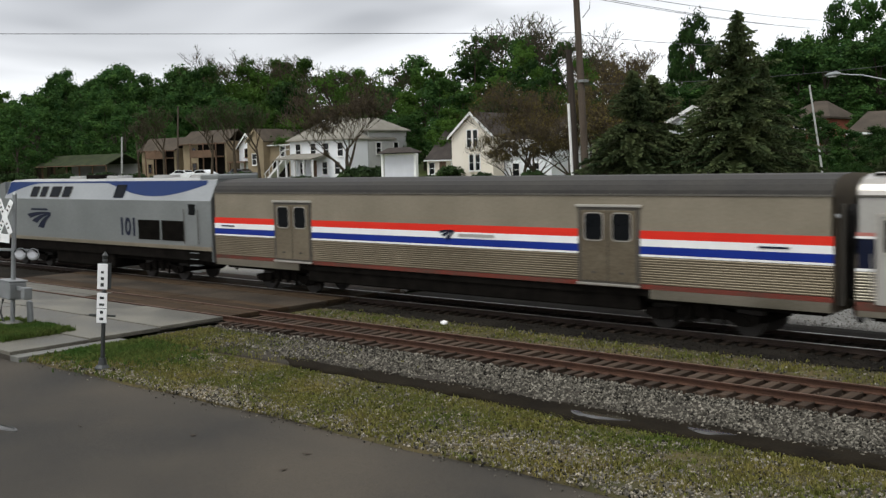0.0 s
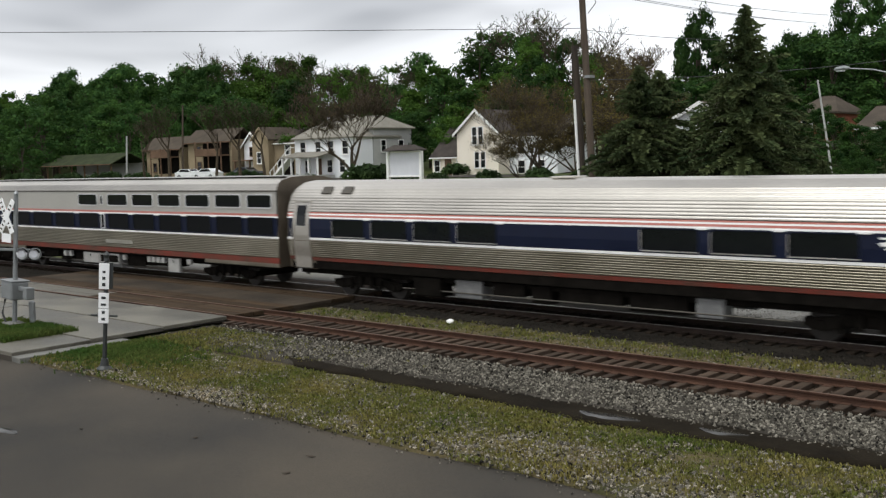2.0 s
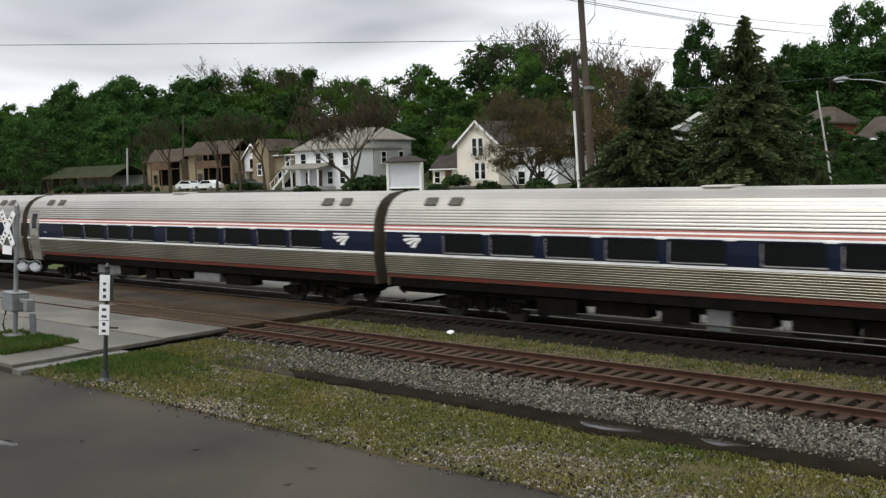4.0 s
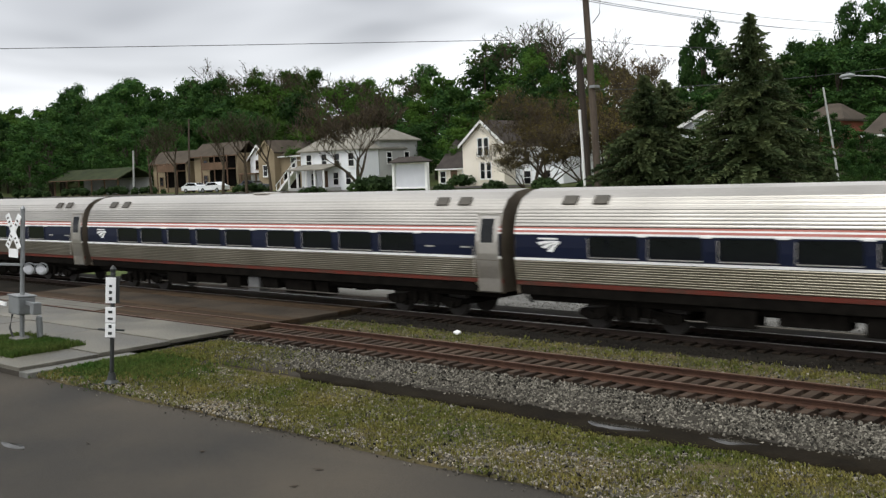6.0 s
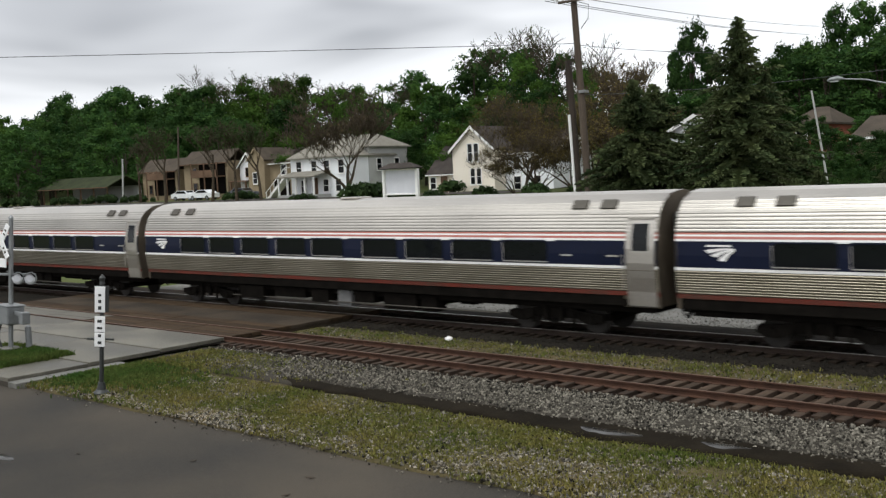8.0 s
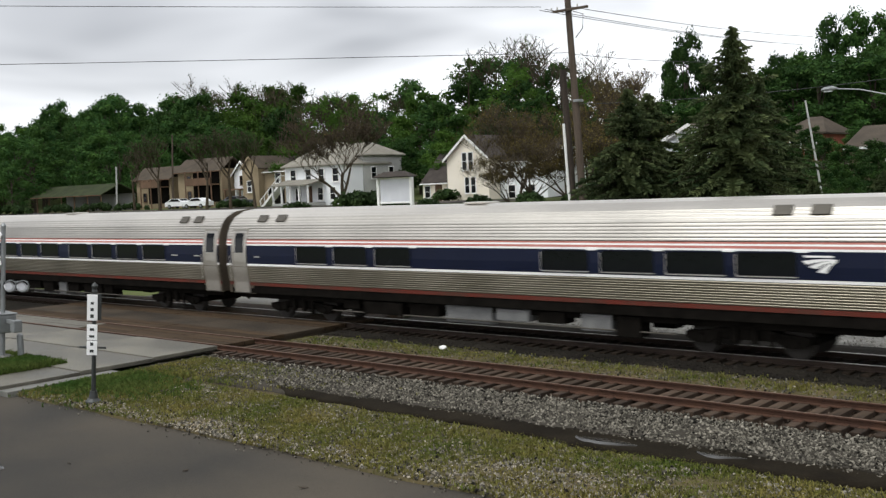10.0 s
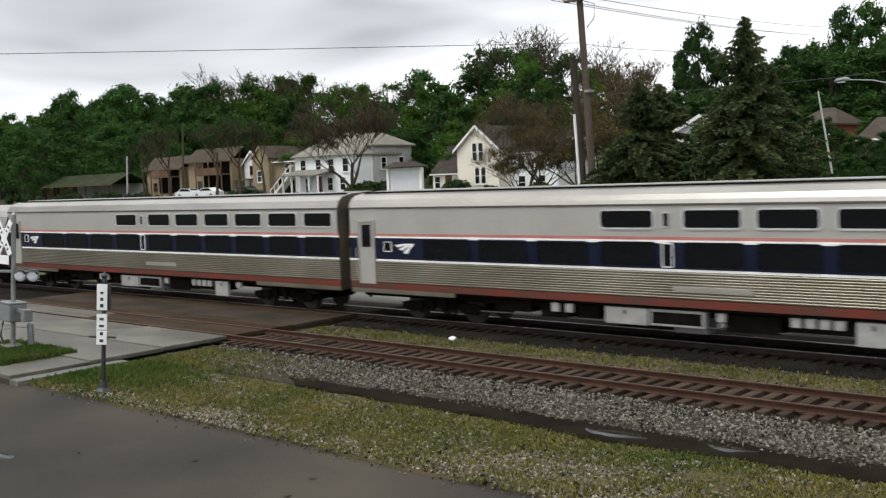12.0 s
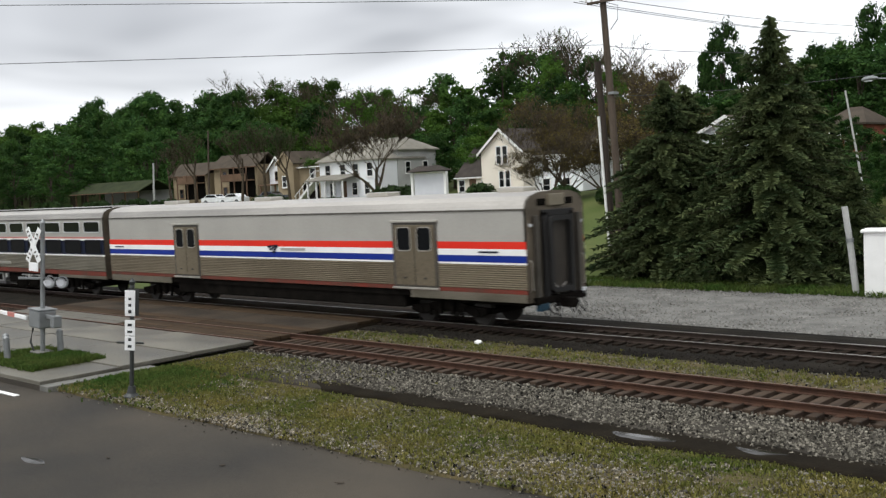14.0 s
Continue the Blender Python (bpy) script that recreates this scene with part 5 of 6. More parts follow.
def build_trees():
    rng = random.Random(21)
    protos = [broadleaf(1, 18, LEAF, "tall leafy tree on the hill in spring green"), broadleaf(2, 18, LEAF, "tall leafy tree on the hill in spring green", wide=0.28),
              broadleaf(3, 18, LEAF_LIGHT, "fresh light green tree on the hill", lobes=11), broadleaf(4, 18, LEAF, "open-crowned dark tree on the hill", dense=0.8, lobes=8, wide=0.2),
              broadleaf(5, 18, LEAF_LIGHT, "thinly leaved tree on the hill", size=0.2, dense=0.38, lobes=10)]
    first = set()

    def plant(i, x, y, top, width, turn):
        """One hillside tree from the ground up to the height top."""
        g = ground_z(x, y) - 0.3
        sc = max(0.2, (top - g) / 18)
        t = copy_thing(protos[i], Matrix()) if i in first else protos[i]
        first.add(i)
        t.matrix_basis = pose(x, y, g, 0, 0, turn) @ Matrix.Diagonal((width, width, sc, 1))

    def skyline(x, y):
        """How high the wood may stand at x, y so that its outline dips and rises as it does."""
        k = 131.8 / (y + 26.8)
        u = x * k
        for (a, za), (b, zb) in zip(WOOD_TOP, WOOD_TOP[1:]):
            if a <= u <= b:
                return 4.9 + (za + (zb - za) * (u - a) / (b - a) - 4.9) / k
        return 4.9 + 15 / k

    for y0, step, lo, hi in ((74, 8.0, 0.42, 0.66), (85, 8.0, 0.62, 0.84), (95, 7.5, 0.76, 0.95), (105, 6.6, 0.90, 1.03), (116, 8.0, 0.80, 0.92)):
        x = -(y0 + 27) * 2.6
        while x < -(y0 + 27) * 0.20:
            px, py = x + rng.uniform(-2.5, 2.5), y0 + rng.uniform(-3.5, 3.5)
            west = x < -(y0 + 27) * 1.35
            i = rng.choices(range(5), (5, 5, 1, 4, 1) if west else ((2, 2, 3, 2, 2) if y0 < 92 else (0, 0, 2, 3, 4)))[0]
            if not west and y0 > 110:
                x += step
                continue
            cap = skyline(px, py)
            top = 4.9 + (cap - 4.9) * rng.uniform(lo, hi)
            w = min(1.15, max(0.5, (top - ground_z(px, py)) / 18)) * rng.uniform(0.95, 1.25)
            plant(i, px, py, top, w, rng.uniform(0, 360))
            x += step * rng.uniform(0.75, 1.25)
    # dark trees close behind and before the low building in the west
    for x, y, h in ((-172, 62, 13), (-186, 66, 15), (-163, 70, 14), (-152, 72, 12), (-198, 60, 14), (-178, 50, 12), (-192, 46, 12), (-169, 50, 9.5), (-162, 53, 8.5), (-205, 50, 14), (-154, 68, 12), (-112, 76, 11), (-104, 77, 11), (-79, 77, 11), (-86, 76, 11)):
        plant(rng.choice((0, 1, 3)), x, y, ground_z(x, y) + h, h / 18 * 1.35, rng.uniform(0, 360))
    # the tall trees that stand out over the spruces
    for i, x, y, top, w in ((0, -62.8, 95, 24.6, 0.66), (1, -65.0, 96, 21.5, 0.5), (0, -60.4, 95, 20.5, 0.5), (3, -44.4, 95, 24.8, 0.66), (0, -40.8, 95, 24.0, 0.72), (1, -37.5, 94, 22.5, 0.7), (1, -50.6, 95, 19.6, 0.55), (0, -47.6, 96, 20.2, 0.55)):
        plant(i, x, y, top, w, x * 9)
    # close dark wood behind the eastern houses
    for k, (x, y, h) in enumerate(((-41, 68, 10), (-38, 69, 9.6), (-35.5, 68, 10), (-33, 69, 9.8), (-30.5, 68, 9.4), (-51, 85, 12), (-47, 86, 12), (-43, 84, 12), (-39, 85, 12), (-35, 84, 12), (-55.5, 80, 10), (-59, 82, 10))):
        plant((0, 1, 3)[k % 3], x, y, ground_z(x, y) + h, h / 18 * 1.3, x * 41)
    # leafless trees on the skyline
    a = bare_tree(31, 22, "tall leafless grey tree on the skyline", 0.85, 6, LEAF, 1, 0.2, 0.16, least=0.036)
    b = bare_tree(32, 20, "nearly leafless spreading tree on the skyline", 1.05, 6, LEAF_LIGHT, 1, 0.2, 0.14, least=0.036)
    spots = [(a, -173.5, 104, 1.12), (b, -150, 104, 1.05), (a, -141, 104, 0.86), (b, -135, 102, 0.9), (a, -101, 104, 0.98), (b, -95, 104, 1.15), (a, -90, 103, 0.98), (b, -85, 103, 0.82), (a, -118, 102, 0.78), (b, -157, 104, 0.95)]
    used = set()
    for proto, x, y, s in spots:
        t = proto if proto.name not in used else copy_thing(proto, Matrix())
        used.add(proto.name)
        t.matrix_basis = pose(x, y, ground_z(x, y), 0, 0, rng.uniform(0, 360)) @ Matrix.Diagonal((s, s, s, 1))
    # nearer ones in the gardens
    t = bare_tree(41, 11.6, "dark leafless garden tree with spreading branches", 0.95, 8, LEAF_RUST, 1, 0.2, 0.07, group="garden trees", thick=0.034, least=0.022, low=0.3, bole=0.35)
    t.matrix_basis = pose(-78.8, 48, ground_z(-78.8, 48))
    t = bare_tree(42, 9.2, "budding russet tree with dense thin twigs", 0.85, 8, LEAF_RUST, 3, 0.2, 0.08, group="garden trees", thick=0.026, least=0.013, low=0.3, bole=0.4)
    t.matrix_basis = pose(-52.0, 45, ground_z(-52, 45))
    t2 = copy_thing(t, pose(-47.5, 47, ground_z(-47.5, 47), 0, 0, 120))
    copy_thing(t, pose(-57.5, 51, ground_z(-57.5, 51), 0, 0, 210))
    t3 = bare_tree(43, 12.5, "tall budding tree with russet leaf tips", 0.75, 8, LEAF_RUST, 3, 0.2, 0.10, group="garden trees", thick=0.024, least=0.016, low=0.2)
    t3.matrix_basis = pose(-53, 58, ground_z(-53, 58))
    # twiggy undergrowth and young trees beside the gable house
    for x, y, s, w in ((-51.0, 43.5, 0.62, 1.5), (-54.0, 44.5, 0.55, 1.4), (-48.0, 44.5, 0.66, 1.4), (-45.0, 45, 0.8, 1.3)):
        q = copy_thing(t, Matrix())
        q.matrix_basis = pose(x, y, ground_z(x, y) - 0.2, 0, 0, x * 53) @ Matrix.Diagonal((s * w, s * w, s, 1))
    for x, y, s in ((-76, 67, 0.46), (-71, 68, 0.40), (-82, 69, 0.5)):
        plant(2, x, y, ground_z(x, y) + 18 * s, s * 1.3, x * 19)
    street = bare_tree(44, 10.5, "slim bare street tree with a high crown", 0.7, 6, LEAF, 2, 0.34, 0.10, group="garden trees", thick=0.022, least=0.024, low=0.8, bole=1.5)
    street.matrix_basis = pose(-118.6, 52, ground_z(-118.6, 52))
    for x, y, s in ((-108.2, 52, 0.95), (-103.2, 52, 1.0), (-99.6, 53, 0.92), (-131, 56, 0.9)):
        q = copy_thing(street, Matrix())
        q.matrix_basis = pose(x, y, ground_z(x, y), 0, 0, x * 7) @ Matrix.Diagonal((s, s, s, 1))
    # spruces beside the main track
    s1 = spruce(51, 11.7, 4.7, "tall dark green spruce beside the gravel yard")
    s1.matrix_basis = pose(-20.3, 17.0, ground_z(-20.3, 17.0))
    s2 = spruce(52, 9.5, 4.5, "dark green spruce beside the gravel yard")
    s2.matrix_basis = pose(-25.6, 16.8, ground_z(-25.6, 16.8))
    for x, y, s, p in ((-17.0, 17.6, 0.50, s2), (-22.8, 18.6, 0.62, s2), (-14.6, 19.5, 0.42, s1), (-23.0, 15.6, 0.40, s1), (-18.4, 15.8, 0.36, s2), (-20.9, 21.2, 0.80, s1), (-26.6, 20.5, 0.98, s2)):
        q = copy_thing(p, Matrix())
        q.matrix_basis = pose(x, y, ground_z(x, y), 0, 0, 77 * s) @ Matrix.Diagonal((s * 1.2, s * 1.2, s, 1))
    # dark greenery behind the spruces
    for x, y, sc in ((-30, 39, 0.15), (-28, 40, 0.16), (-25, 38, 0.13), (-21, 39, 0.17), (-17, 38, 0.20), (-12, 40, 0.24), (-47, 50, 0.22), (-44, 49, 0.18), (-39.5, 50, 0.2), (-35, 49, 0.22), (-27, 54, 0.16), (-23.2, 35.5, 0.12), (-21.6, 35, 0.12), (-24.2, 42, 0.19), (-22.0, 41.5, 0.2), (-19.6, 42, 0.2), (-26.6, 45, 0.18), (-29.4, 50, 0.17), (-31.4, 52, 0.15), (-33.4, 52, 0.17), (-35.6, 52, 0.2)):
        plant(0 if sc > 0.27 else 1, x, y, ground_z(x, y) + 18 * sc, sc * 1.6, x * 31)
    # hedges and shrubs
    h = bush(61, 5, 1.5, HEDGE, "clipped dark hedge along the gardens", "hedge")
    h.matrix_basis = pose(-70, 46, ground_z(-70, 46))
    for x, y, s in ((-64, 45, 0.9), (-75.5, 47, 1.5), (-73.5, 47.5, 1.4), (-57, 44, 1.1), (-74.5, 60, 1.1), (-86, 48, 0.8), (-106, 55, 1.0), (-135, 58, 1.0), (-142, 57, 1.2), (-150, 55, 1.2), (-50, 42, 1.2), (-44, 40, 1.2), (-38, 38, 1.3), (-160, 52, 1.4), (-172, 50, 1.5), (-184, 48, 1.6)):
        q = copy_thing(h, Matrix())
        q.matrix_basis = pose(x, y, ground_z(x, y) - 0.1, 0, 0, x) @ Matrix.Diagonal((s, s, s, 1))


# ---- houses ----
def house_window(house, x, y, z, w, h, trim=WHITE_PAINT, side="s"):
    """Frame, sash bar, sill and pane on a wall that faces south or east."""
    turn = 0 if side == "s" else 90
    win = part("window", ring_geo(w, h, 0.01, 0.09, -0.05, 0.03), trim, house)
    win.matrix_basis = pose(x, y, z, 0, 0, turn)
    part("pane", box(-w / 2, w / 2, -0.012, 0.01, -h / 2, h / 2), GLASS_DARK, win, "dark glass")
    part("sash_bar", box(-w / 2, w / 2, -0.03, 0.0, -0.025, 0.025), trim, win)
    part("sill", box(-w / 2 - 0.12, w / 2 + 0.12, -0.1, 0.0, -h / 2 - 0.16, -h / 2 - 0.09), trim, win)


def gable_roof(house, x0, x1, y0, y1, ze, zr, along, material, over=0.35, trim=WHITE_PAINT):
    """Two roof slabs with overhang; the ridge runs along x or y."""
    t = 0.16
    if along == "y":
        c, hw = (x0 + x1) / 2, (x1 - x0) / 2
        k = (zr - ze) / hw
        for s in (-1, 1):
            poly = [(c, zr), (c + s * (hw + over), ze - k * over), (c + s * (hw + over), ze - k * over + t), (c, zr + t)]
            part("roof", Geo().prism(poly, "y", y0 - over, y1 + over), material, house)
            part("barge_board", Geo().prism([(a, b - 0.18) for a, b in poly[:2]] + [(a, b) for a, b in poly[2:]], "y", y0 - over - 0.05, y0 - over), trim, house)
    else:
        c, hw = (y0 + y1) / 2, (y1 - y0) / 2
        k = (zr - ze) / hw
        for s in (-1, 1):
            poly = [(c, zr), (c + s * (hw + over), ze - k * over), (c + s * (hw + over), ze - k * over + t), (c, zr + t)]
            part("roof", Geo().prism(poly, "x", x0 - over, x1 + over), material, house)
        part("gutter", box(x0 - over, x1 + over, y0 - over - 0.08, y0 - over, ze - k * over - 0.02, ze - k * over + 0.12), trim, house)


def hip_roof(house, x0, x1, y0, y1, ze, zr, inset, material, over=0.4):
    a, b, c, d = x0 - over, x1 + over, y0 - over, y1 + over
    m = (c + d) / 2
    g = Geo().add([(a, c, ze), (b, c, ze), (b, d, ze), (a, d, ze), (a + inset, m, zr), (b - inset, m, zr), (a, c, ze - 0.15), (b, c, ze - 0.15), (b, d, ze - 0.15), (a, d, ze - 0.15)],
                  [(0, 1, 5, 4), (1, 2, 5), (2, 3, 4, 5), (3, 0, 4), (0, 6, 7, 1), (1, 7, 8, 2), (2, 8, 9, 3), (3, 9, 6, 0), (6, 9, 8, 7)])
    part("roof", g, material, house)


def gable_wall(x0, x1, y0, y1, z0, ze, zr):
    c = (x0 + x1) / 2
    return Geo().prism([(x0, z0), (x1, z0), (x1, ze), (c, zr), (x0, ze)], "y", y0, y1)


def clapboards(house, x0, x1, y, z0, z1, material, cx=None, zr=None):
    """Overlapping boards on a south wall, narrowing under a gable."""
    z = z0
    while z < (zr or z1) - 0.15:
        a, b = x0, x1
        if z > z1:
            k = max(0.0, zr - z - 0.35) / (zr - z1)
            a, b = cx - (cx - x0) * k, cx + (x1 - cx) * k
        p = part("board", Geo().prism([(y, z + 0.3), (y - 0.014, z), (y, z)], "x", a, b), material, house)
        z += 0.3


def build_houses():
    # cream house with its gable to the street
    h = thing("house", "cream two-storey house with a steep dark gable roof", "house")
    part("wall", gable_wall(-76.0, -70.0, 62, 72, 2.6, 8.0, 10.45), CREAM, h)
    gable_roof(h, -76.0, -70.0, 62, 72, 8.0, 10.45, "y", SHINGLE_DARK)
    clapboards(h, -76.0, -70.0, 62, 3.0, 8.0, CREAM, -73.0, 10.4)
    for x in (-73.35, -72.45):
        house_window(h, x, 61.95, 7.6, 0.62, 1.9)
        house_window(h, x + 0.3, 61.95, 4.9, 0.6, 1.7)
    part("wall", Geo().prism([(63.5, 2.6), (63.5, 5.5), (67.25, 8.9), (71, 5.5), (71, 2.6)], "x", -81.2, -76.0), CREAM, h)
    gable_roof(h, -81.0, -76.3, 63.5, 71, 5.5, 8.9, "x", SHINGLE_DARK)
    house_window(h, -77.0, 63.45, 4.3, 0.6, 1.3)
    part("door", box(-79.2, -78.2, 63.4, 63.52, 3.1, 5.1, c=0.02), BROWN_WOOD, h)
    house_window(h, -80.4, 63.45, 4.3, 0.8, 1.3)
    part("wall", Geo().prism([(64, 2.6), (64, 7.4), (68, 9.6), (72, 7.4), (72, 2.6)], "x", -70.0, -63.5), WHITE_SIDING, h)
    gable_roof(h, -69.9, -63.5, 64, 72, 7.4, 9.6, "x", SHINGLE_DARK)
    for x in (-68.3, -65.6):
        house_window(h, x, 63.95, 6.2, 0.8, 1.4)
        house_window(h, x, 63.95, 4.0, 0.9, 1.4)

    # white house with a hipped grey roof and a porch
    h = thing("house", "white two-storey house with a grey hipped roof and porch", "house")
    part("wall", box(-102, -91.2, 60, 68, 3.0, 8.2), WHITE_SIDING, h)
    clapboards(h, -102, -91.2, 60, 3.2, 8.1, WHITE_SIDING)
    hip_roof(h, -102, -91.2, 60, 68, 8.2, 11.1, 4.0, SHINGLE_GREY)
    # grey siding here paints the shaded east side of the white house
    part("wall", box(-98.0, -91.05, 63.5, 70.5, 3.0, 9.3), GREY_SIDING, h)
    hip_roof(h, -98.0, -91.05, 63.5, 70.5, 9.3, 11.0, 2.4, SHINGLE_GREY)
    for y in (65.2, 68.4):
        house_window(h, -90.98, y, 7.0, 0.8, 1.4, WHITE_PAINT, "e")
    for x in (-100.3, -97.4, -95.0, -92.4):
        house_window(h, x, 59.93, 6.9, 0.95, 1.6)
    part("porch_roof", Geo().prism([(57.0, 5.7), (60, 6.35), (60, 6.5), (57.0, 5.85)], "x", -101.6, -94.4), SHINGLE_GREY, h)
    part("porch_floor", box(-101.5, -94.5, 57.2, 60, 3.0, 3.55, c=0.02), GREY_SIDING, h)
    for x in frange(-101.3, -94.7, 1.65):
        part("porch_post", box(x - 0.09, x + 0.09, 57.2, 57.4, 3.5, 5.75), WHITE_PAINT, h)
    for x in (-99.5, -95.3, -93):
        house_window(h, x, 59.93, 4.6, 0.9, 1.5)
    part("porch_door", box(-97.9, -96.9, 59.9, 60.0, 3.55, 5.6, c=0.02), BROWN_WOOD, h)
    st = part("outside_stair", Geo().prism([(-106.5, 2.8), (-105.9, 2.8), (-102.0, 5.9), (-102.0, 6.2)], "y", 59.0, 60.2), WHITE_PAINT, h)
    part("handrail", Geo().path([(-106.2, 59, 3.9), (-102.0, 59, 7.1), (-101.0, 59, 7.1)], [0.05] * 3, 6), WHITE_PAINT, st)
    for i in range(6):
        x = -106.0 + i * 0.8
        part("baluster", box(x, x + 0.06, 58.97, 59.03, 3.0 + i * 0.62, 4.05 + i * 0.62), WHITE_PAINT, st)

    # tan flats with balconies
    for x0, x1, zr in ((-146.0, -136.4, 10.2), (-134.4, -123.4, 11.0)):
        h = thing("apartment_house", "tan two-storey flats with brown balconies and roof", "apartments", group="tan flats")
        part("wall", box(x0, x1, 66, 70, 3.2, zr - 2.1), TAN_SIDING, h)
        gable_roof(h, x0, x1, 66, 70, zr - 2.1, zr - 0.5, "x", SHINGLE_BROWN, 0.5, BROWN_WOOD)
        for xa, xb in ((x0 + 0.36 * (x1 - x0), x1 - 0.5),):
            # no real depth: a black panel on the wall paints the recess's shade
            part("recess", box(xa, xb, 65.95, 66.0, 4.0, zr - 2.3), UNDER, h, "flat black panel for the shade in the balcony opening")
            bal = part("balcony", box(xa, xb, 64.4, 66, 6.5, 6.7, c=0.02), BROWN_WOOD, h)
            part("railing", box(xa, xb, 64.4, 64.5, 6.7, 7.6), BROWN_WOOD, bal)
            for x in (xa, (xa + xb) / 2, xb - 0.15):
                part("post", box(x, x + 0.15, 64.4, 64.55, 3.2, zr - 2.3), BROWN_WOOD, bal)
            house_window(h, xa - 1.0, 65.93, 7.4, 0.9, 1.2, BROWN_WOOD)
            house_window(h, xa - 1.0, 65.93, 5.0, 0.9, 1.3, BROWN_WOOD)
    h = thing("house", "tan house with a brown roof, white gable and dark garage", "house")
    part("wall", gable_wall(-117.2, -113.6, 65, 75, 3.2, 8.6, 10.2), TAN_SIDING, h)
    gable_roof(h, -117.2, -113.6, 65, 75, 8.6, 10.2, "y", SHINGLE_BROWN, 0.2, TAN_SIDING)
    part("wall", box(-113.6, -107.5, 66, 75, 3.2, 8.0), TAN_SIDING, h)
    gable_roof(h, -113.4, -107.5, 66, 75, 8.0, 10.0, "x", SHINGLE_BROWN)
    part("garage_door", box(-112.8, -109.3, 65.9, 66.0, 3.3, 5.7, c=0.02), UNDER, h, "dark garage door")
    house_window(h, -115.6, 64.93, 6.0, 0.9, 1.5, WHITE_PAINT)
    house_window(h, -110.5, 65.93, 7.0, 1.1, 1.3, WHITE_PAINT)
    h = thing("house", "small pale house between the flats and the tan house", "house")
    part("wall", gable_wall(-123.0, -119.0, 68, 76, 3.2, 8.0, 9.8), WHITE_SIDING, h)
    gable_roof(h, -123.0, -119.0, 68, 76, 8.0, 9.8, "y", SHINGLE_BROWN)
    part("deck", box(-122.6, -118.6, 65.5, 68, 5.6, 5.8, c=0.02), BROWN_WOOD, h)
    house_window(h, -121, 67.93, 7.0, 1.0, 1.2, BROWN_WOOD)
    for x in (-122.4, -118.9):
        part("post", box(x, x + 0.18, 65.6, 65.8, 3.2, 5.6), BROWN_WOOD, h)

    # long low carport in the west
    h = thing("carport", "long low dark carport with a shallow roof", "carport")
    gable_roof(h, -168, -146.5, 60, 66, 5.9, 7.4, "x", DARK_GREENISH, 0.5, BROWN_WOOD)
    part("wall", box(-168, -146.5, 65.8, 66, 3.2, 5.9), GREY_SIDING, h)
    for x in frange(-167.5, -147, 4):
        part("post", box(x - 0.1, x + 0.1, 60, 60.2, 3.0, 5.9), BROWN_WOOD, h)

    # houses half hidden behind the spruces
    h = thing("house", "white gabled house behind the spruces", "house")
    part("wall", gable_wall(-45.5, -39.5, 56, 64, 4.5, 7.9, 9.4), WHITE_SIDING, h)
    gable_roof(h, -45.5, -39.5, 56, 64, 7.9, 9.4, "y", SHINGLE_BROWN)
    for x in (-43.2, -41.8):
        house_window(h, x, 55.93, 7.4, 0.6, 1.3)
    h = thing("house", "red brick house with a brown roof", "house")
    part("wall", box(-33.6, -30.4, 55, 61, 4.5, 8.0), BRICK_RED, h)
    hip_roof(h, -33.6, -30.4, 55, 61, 8.0, 9.4, 1.5, SHINGLE_BROWN)
    house_window(h, -32.6, 54.93, 7.1, 0.8, 1.1)
    house_window(h, -31.3, 54.93, 7.1, 0.8, 1.1)
    h = thing("house", "low tan house with a brown roof behind shrubs", "house")
    part("wall", box(-24.5, -13, 44, 52, 2.5, 6.4), TAN_SIDING, h)
    gable_roof(h, -24.5, -13, 44, 52, 6.4, 7.8, "x", SHINGLE_BROWN)
    house_window(h, -21.5, 43.93, 5.4, 1.1, 1.2)


# ---- street and railway furniture ----
def lean_pole(name, label, category, base, top, r0, r1, material, group=""):
    ob = thing(name, label, category, Matrix.Translation(base), group)
    d = Vector(top) - Vector(base)
    part("shaft", Geo().path([(0, 0, -0.6), tuple(d * 0.5), tuple(d)], [r0, (r0 + r1) / 2, r1], 12), material, ob)
    return ob


def wire(a, b, sag, label, r=0.018):
    a, b = Vector(a), Vector(b)
    pts = [a.lerp(b, i / 16) - Vector((0, 0, sag * 4 * (i / 16) * (1 - i / 16))) for i in range(17)]
    ob = new("wire", Geo().path(pts, [r] * 17, 5).mesh("wire", BLACK_IRON))
    tagged(ob, label, "overhead wire", "overhead wires")


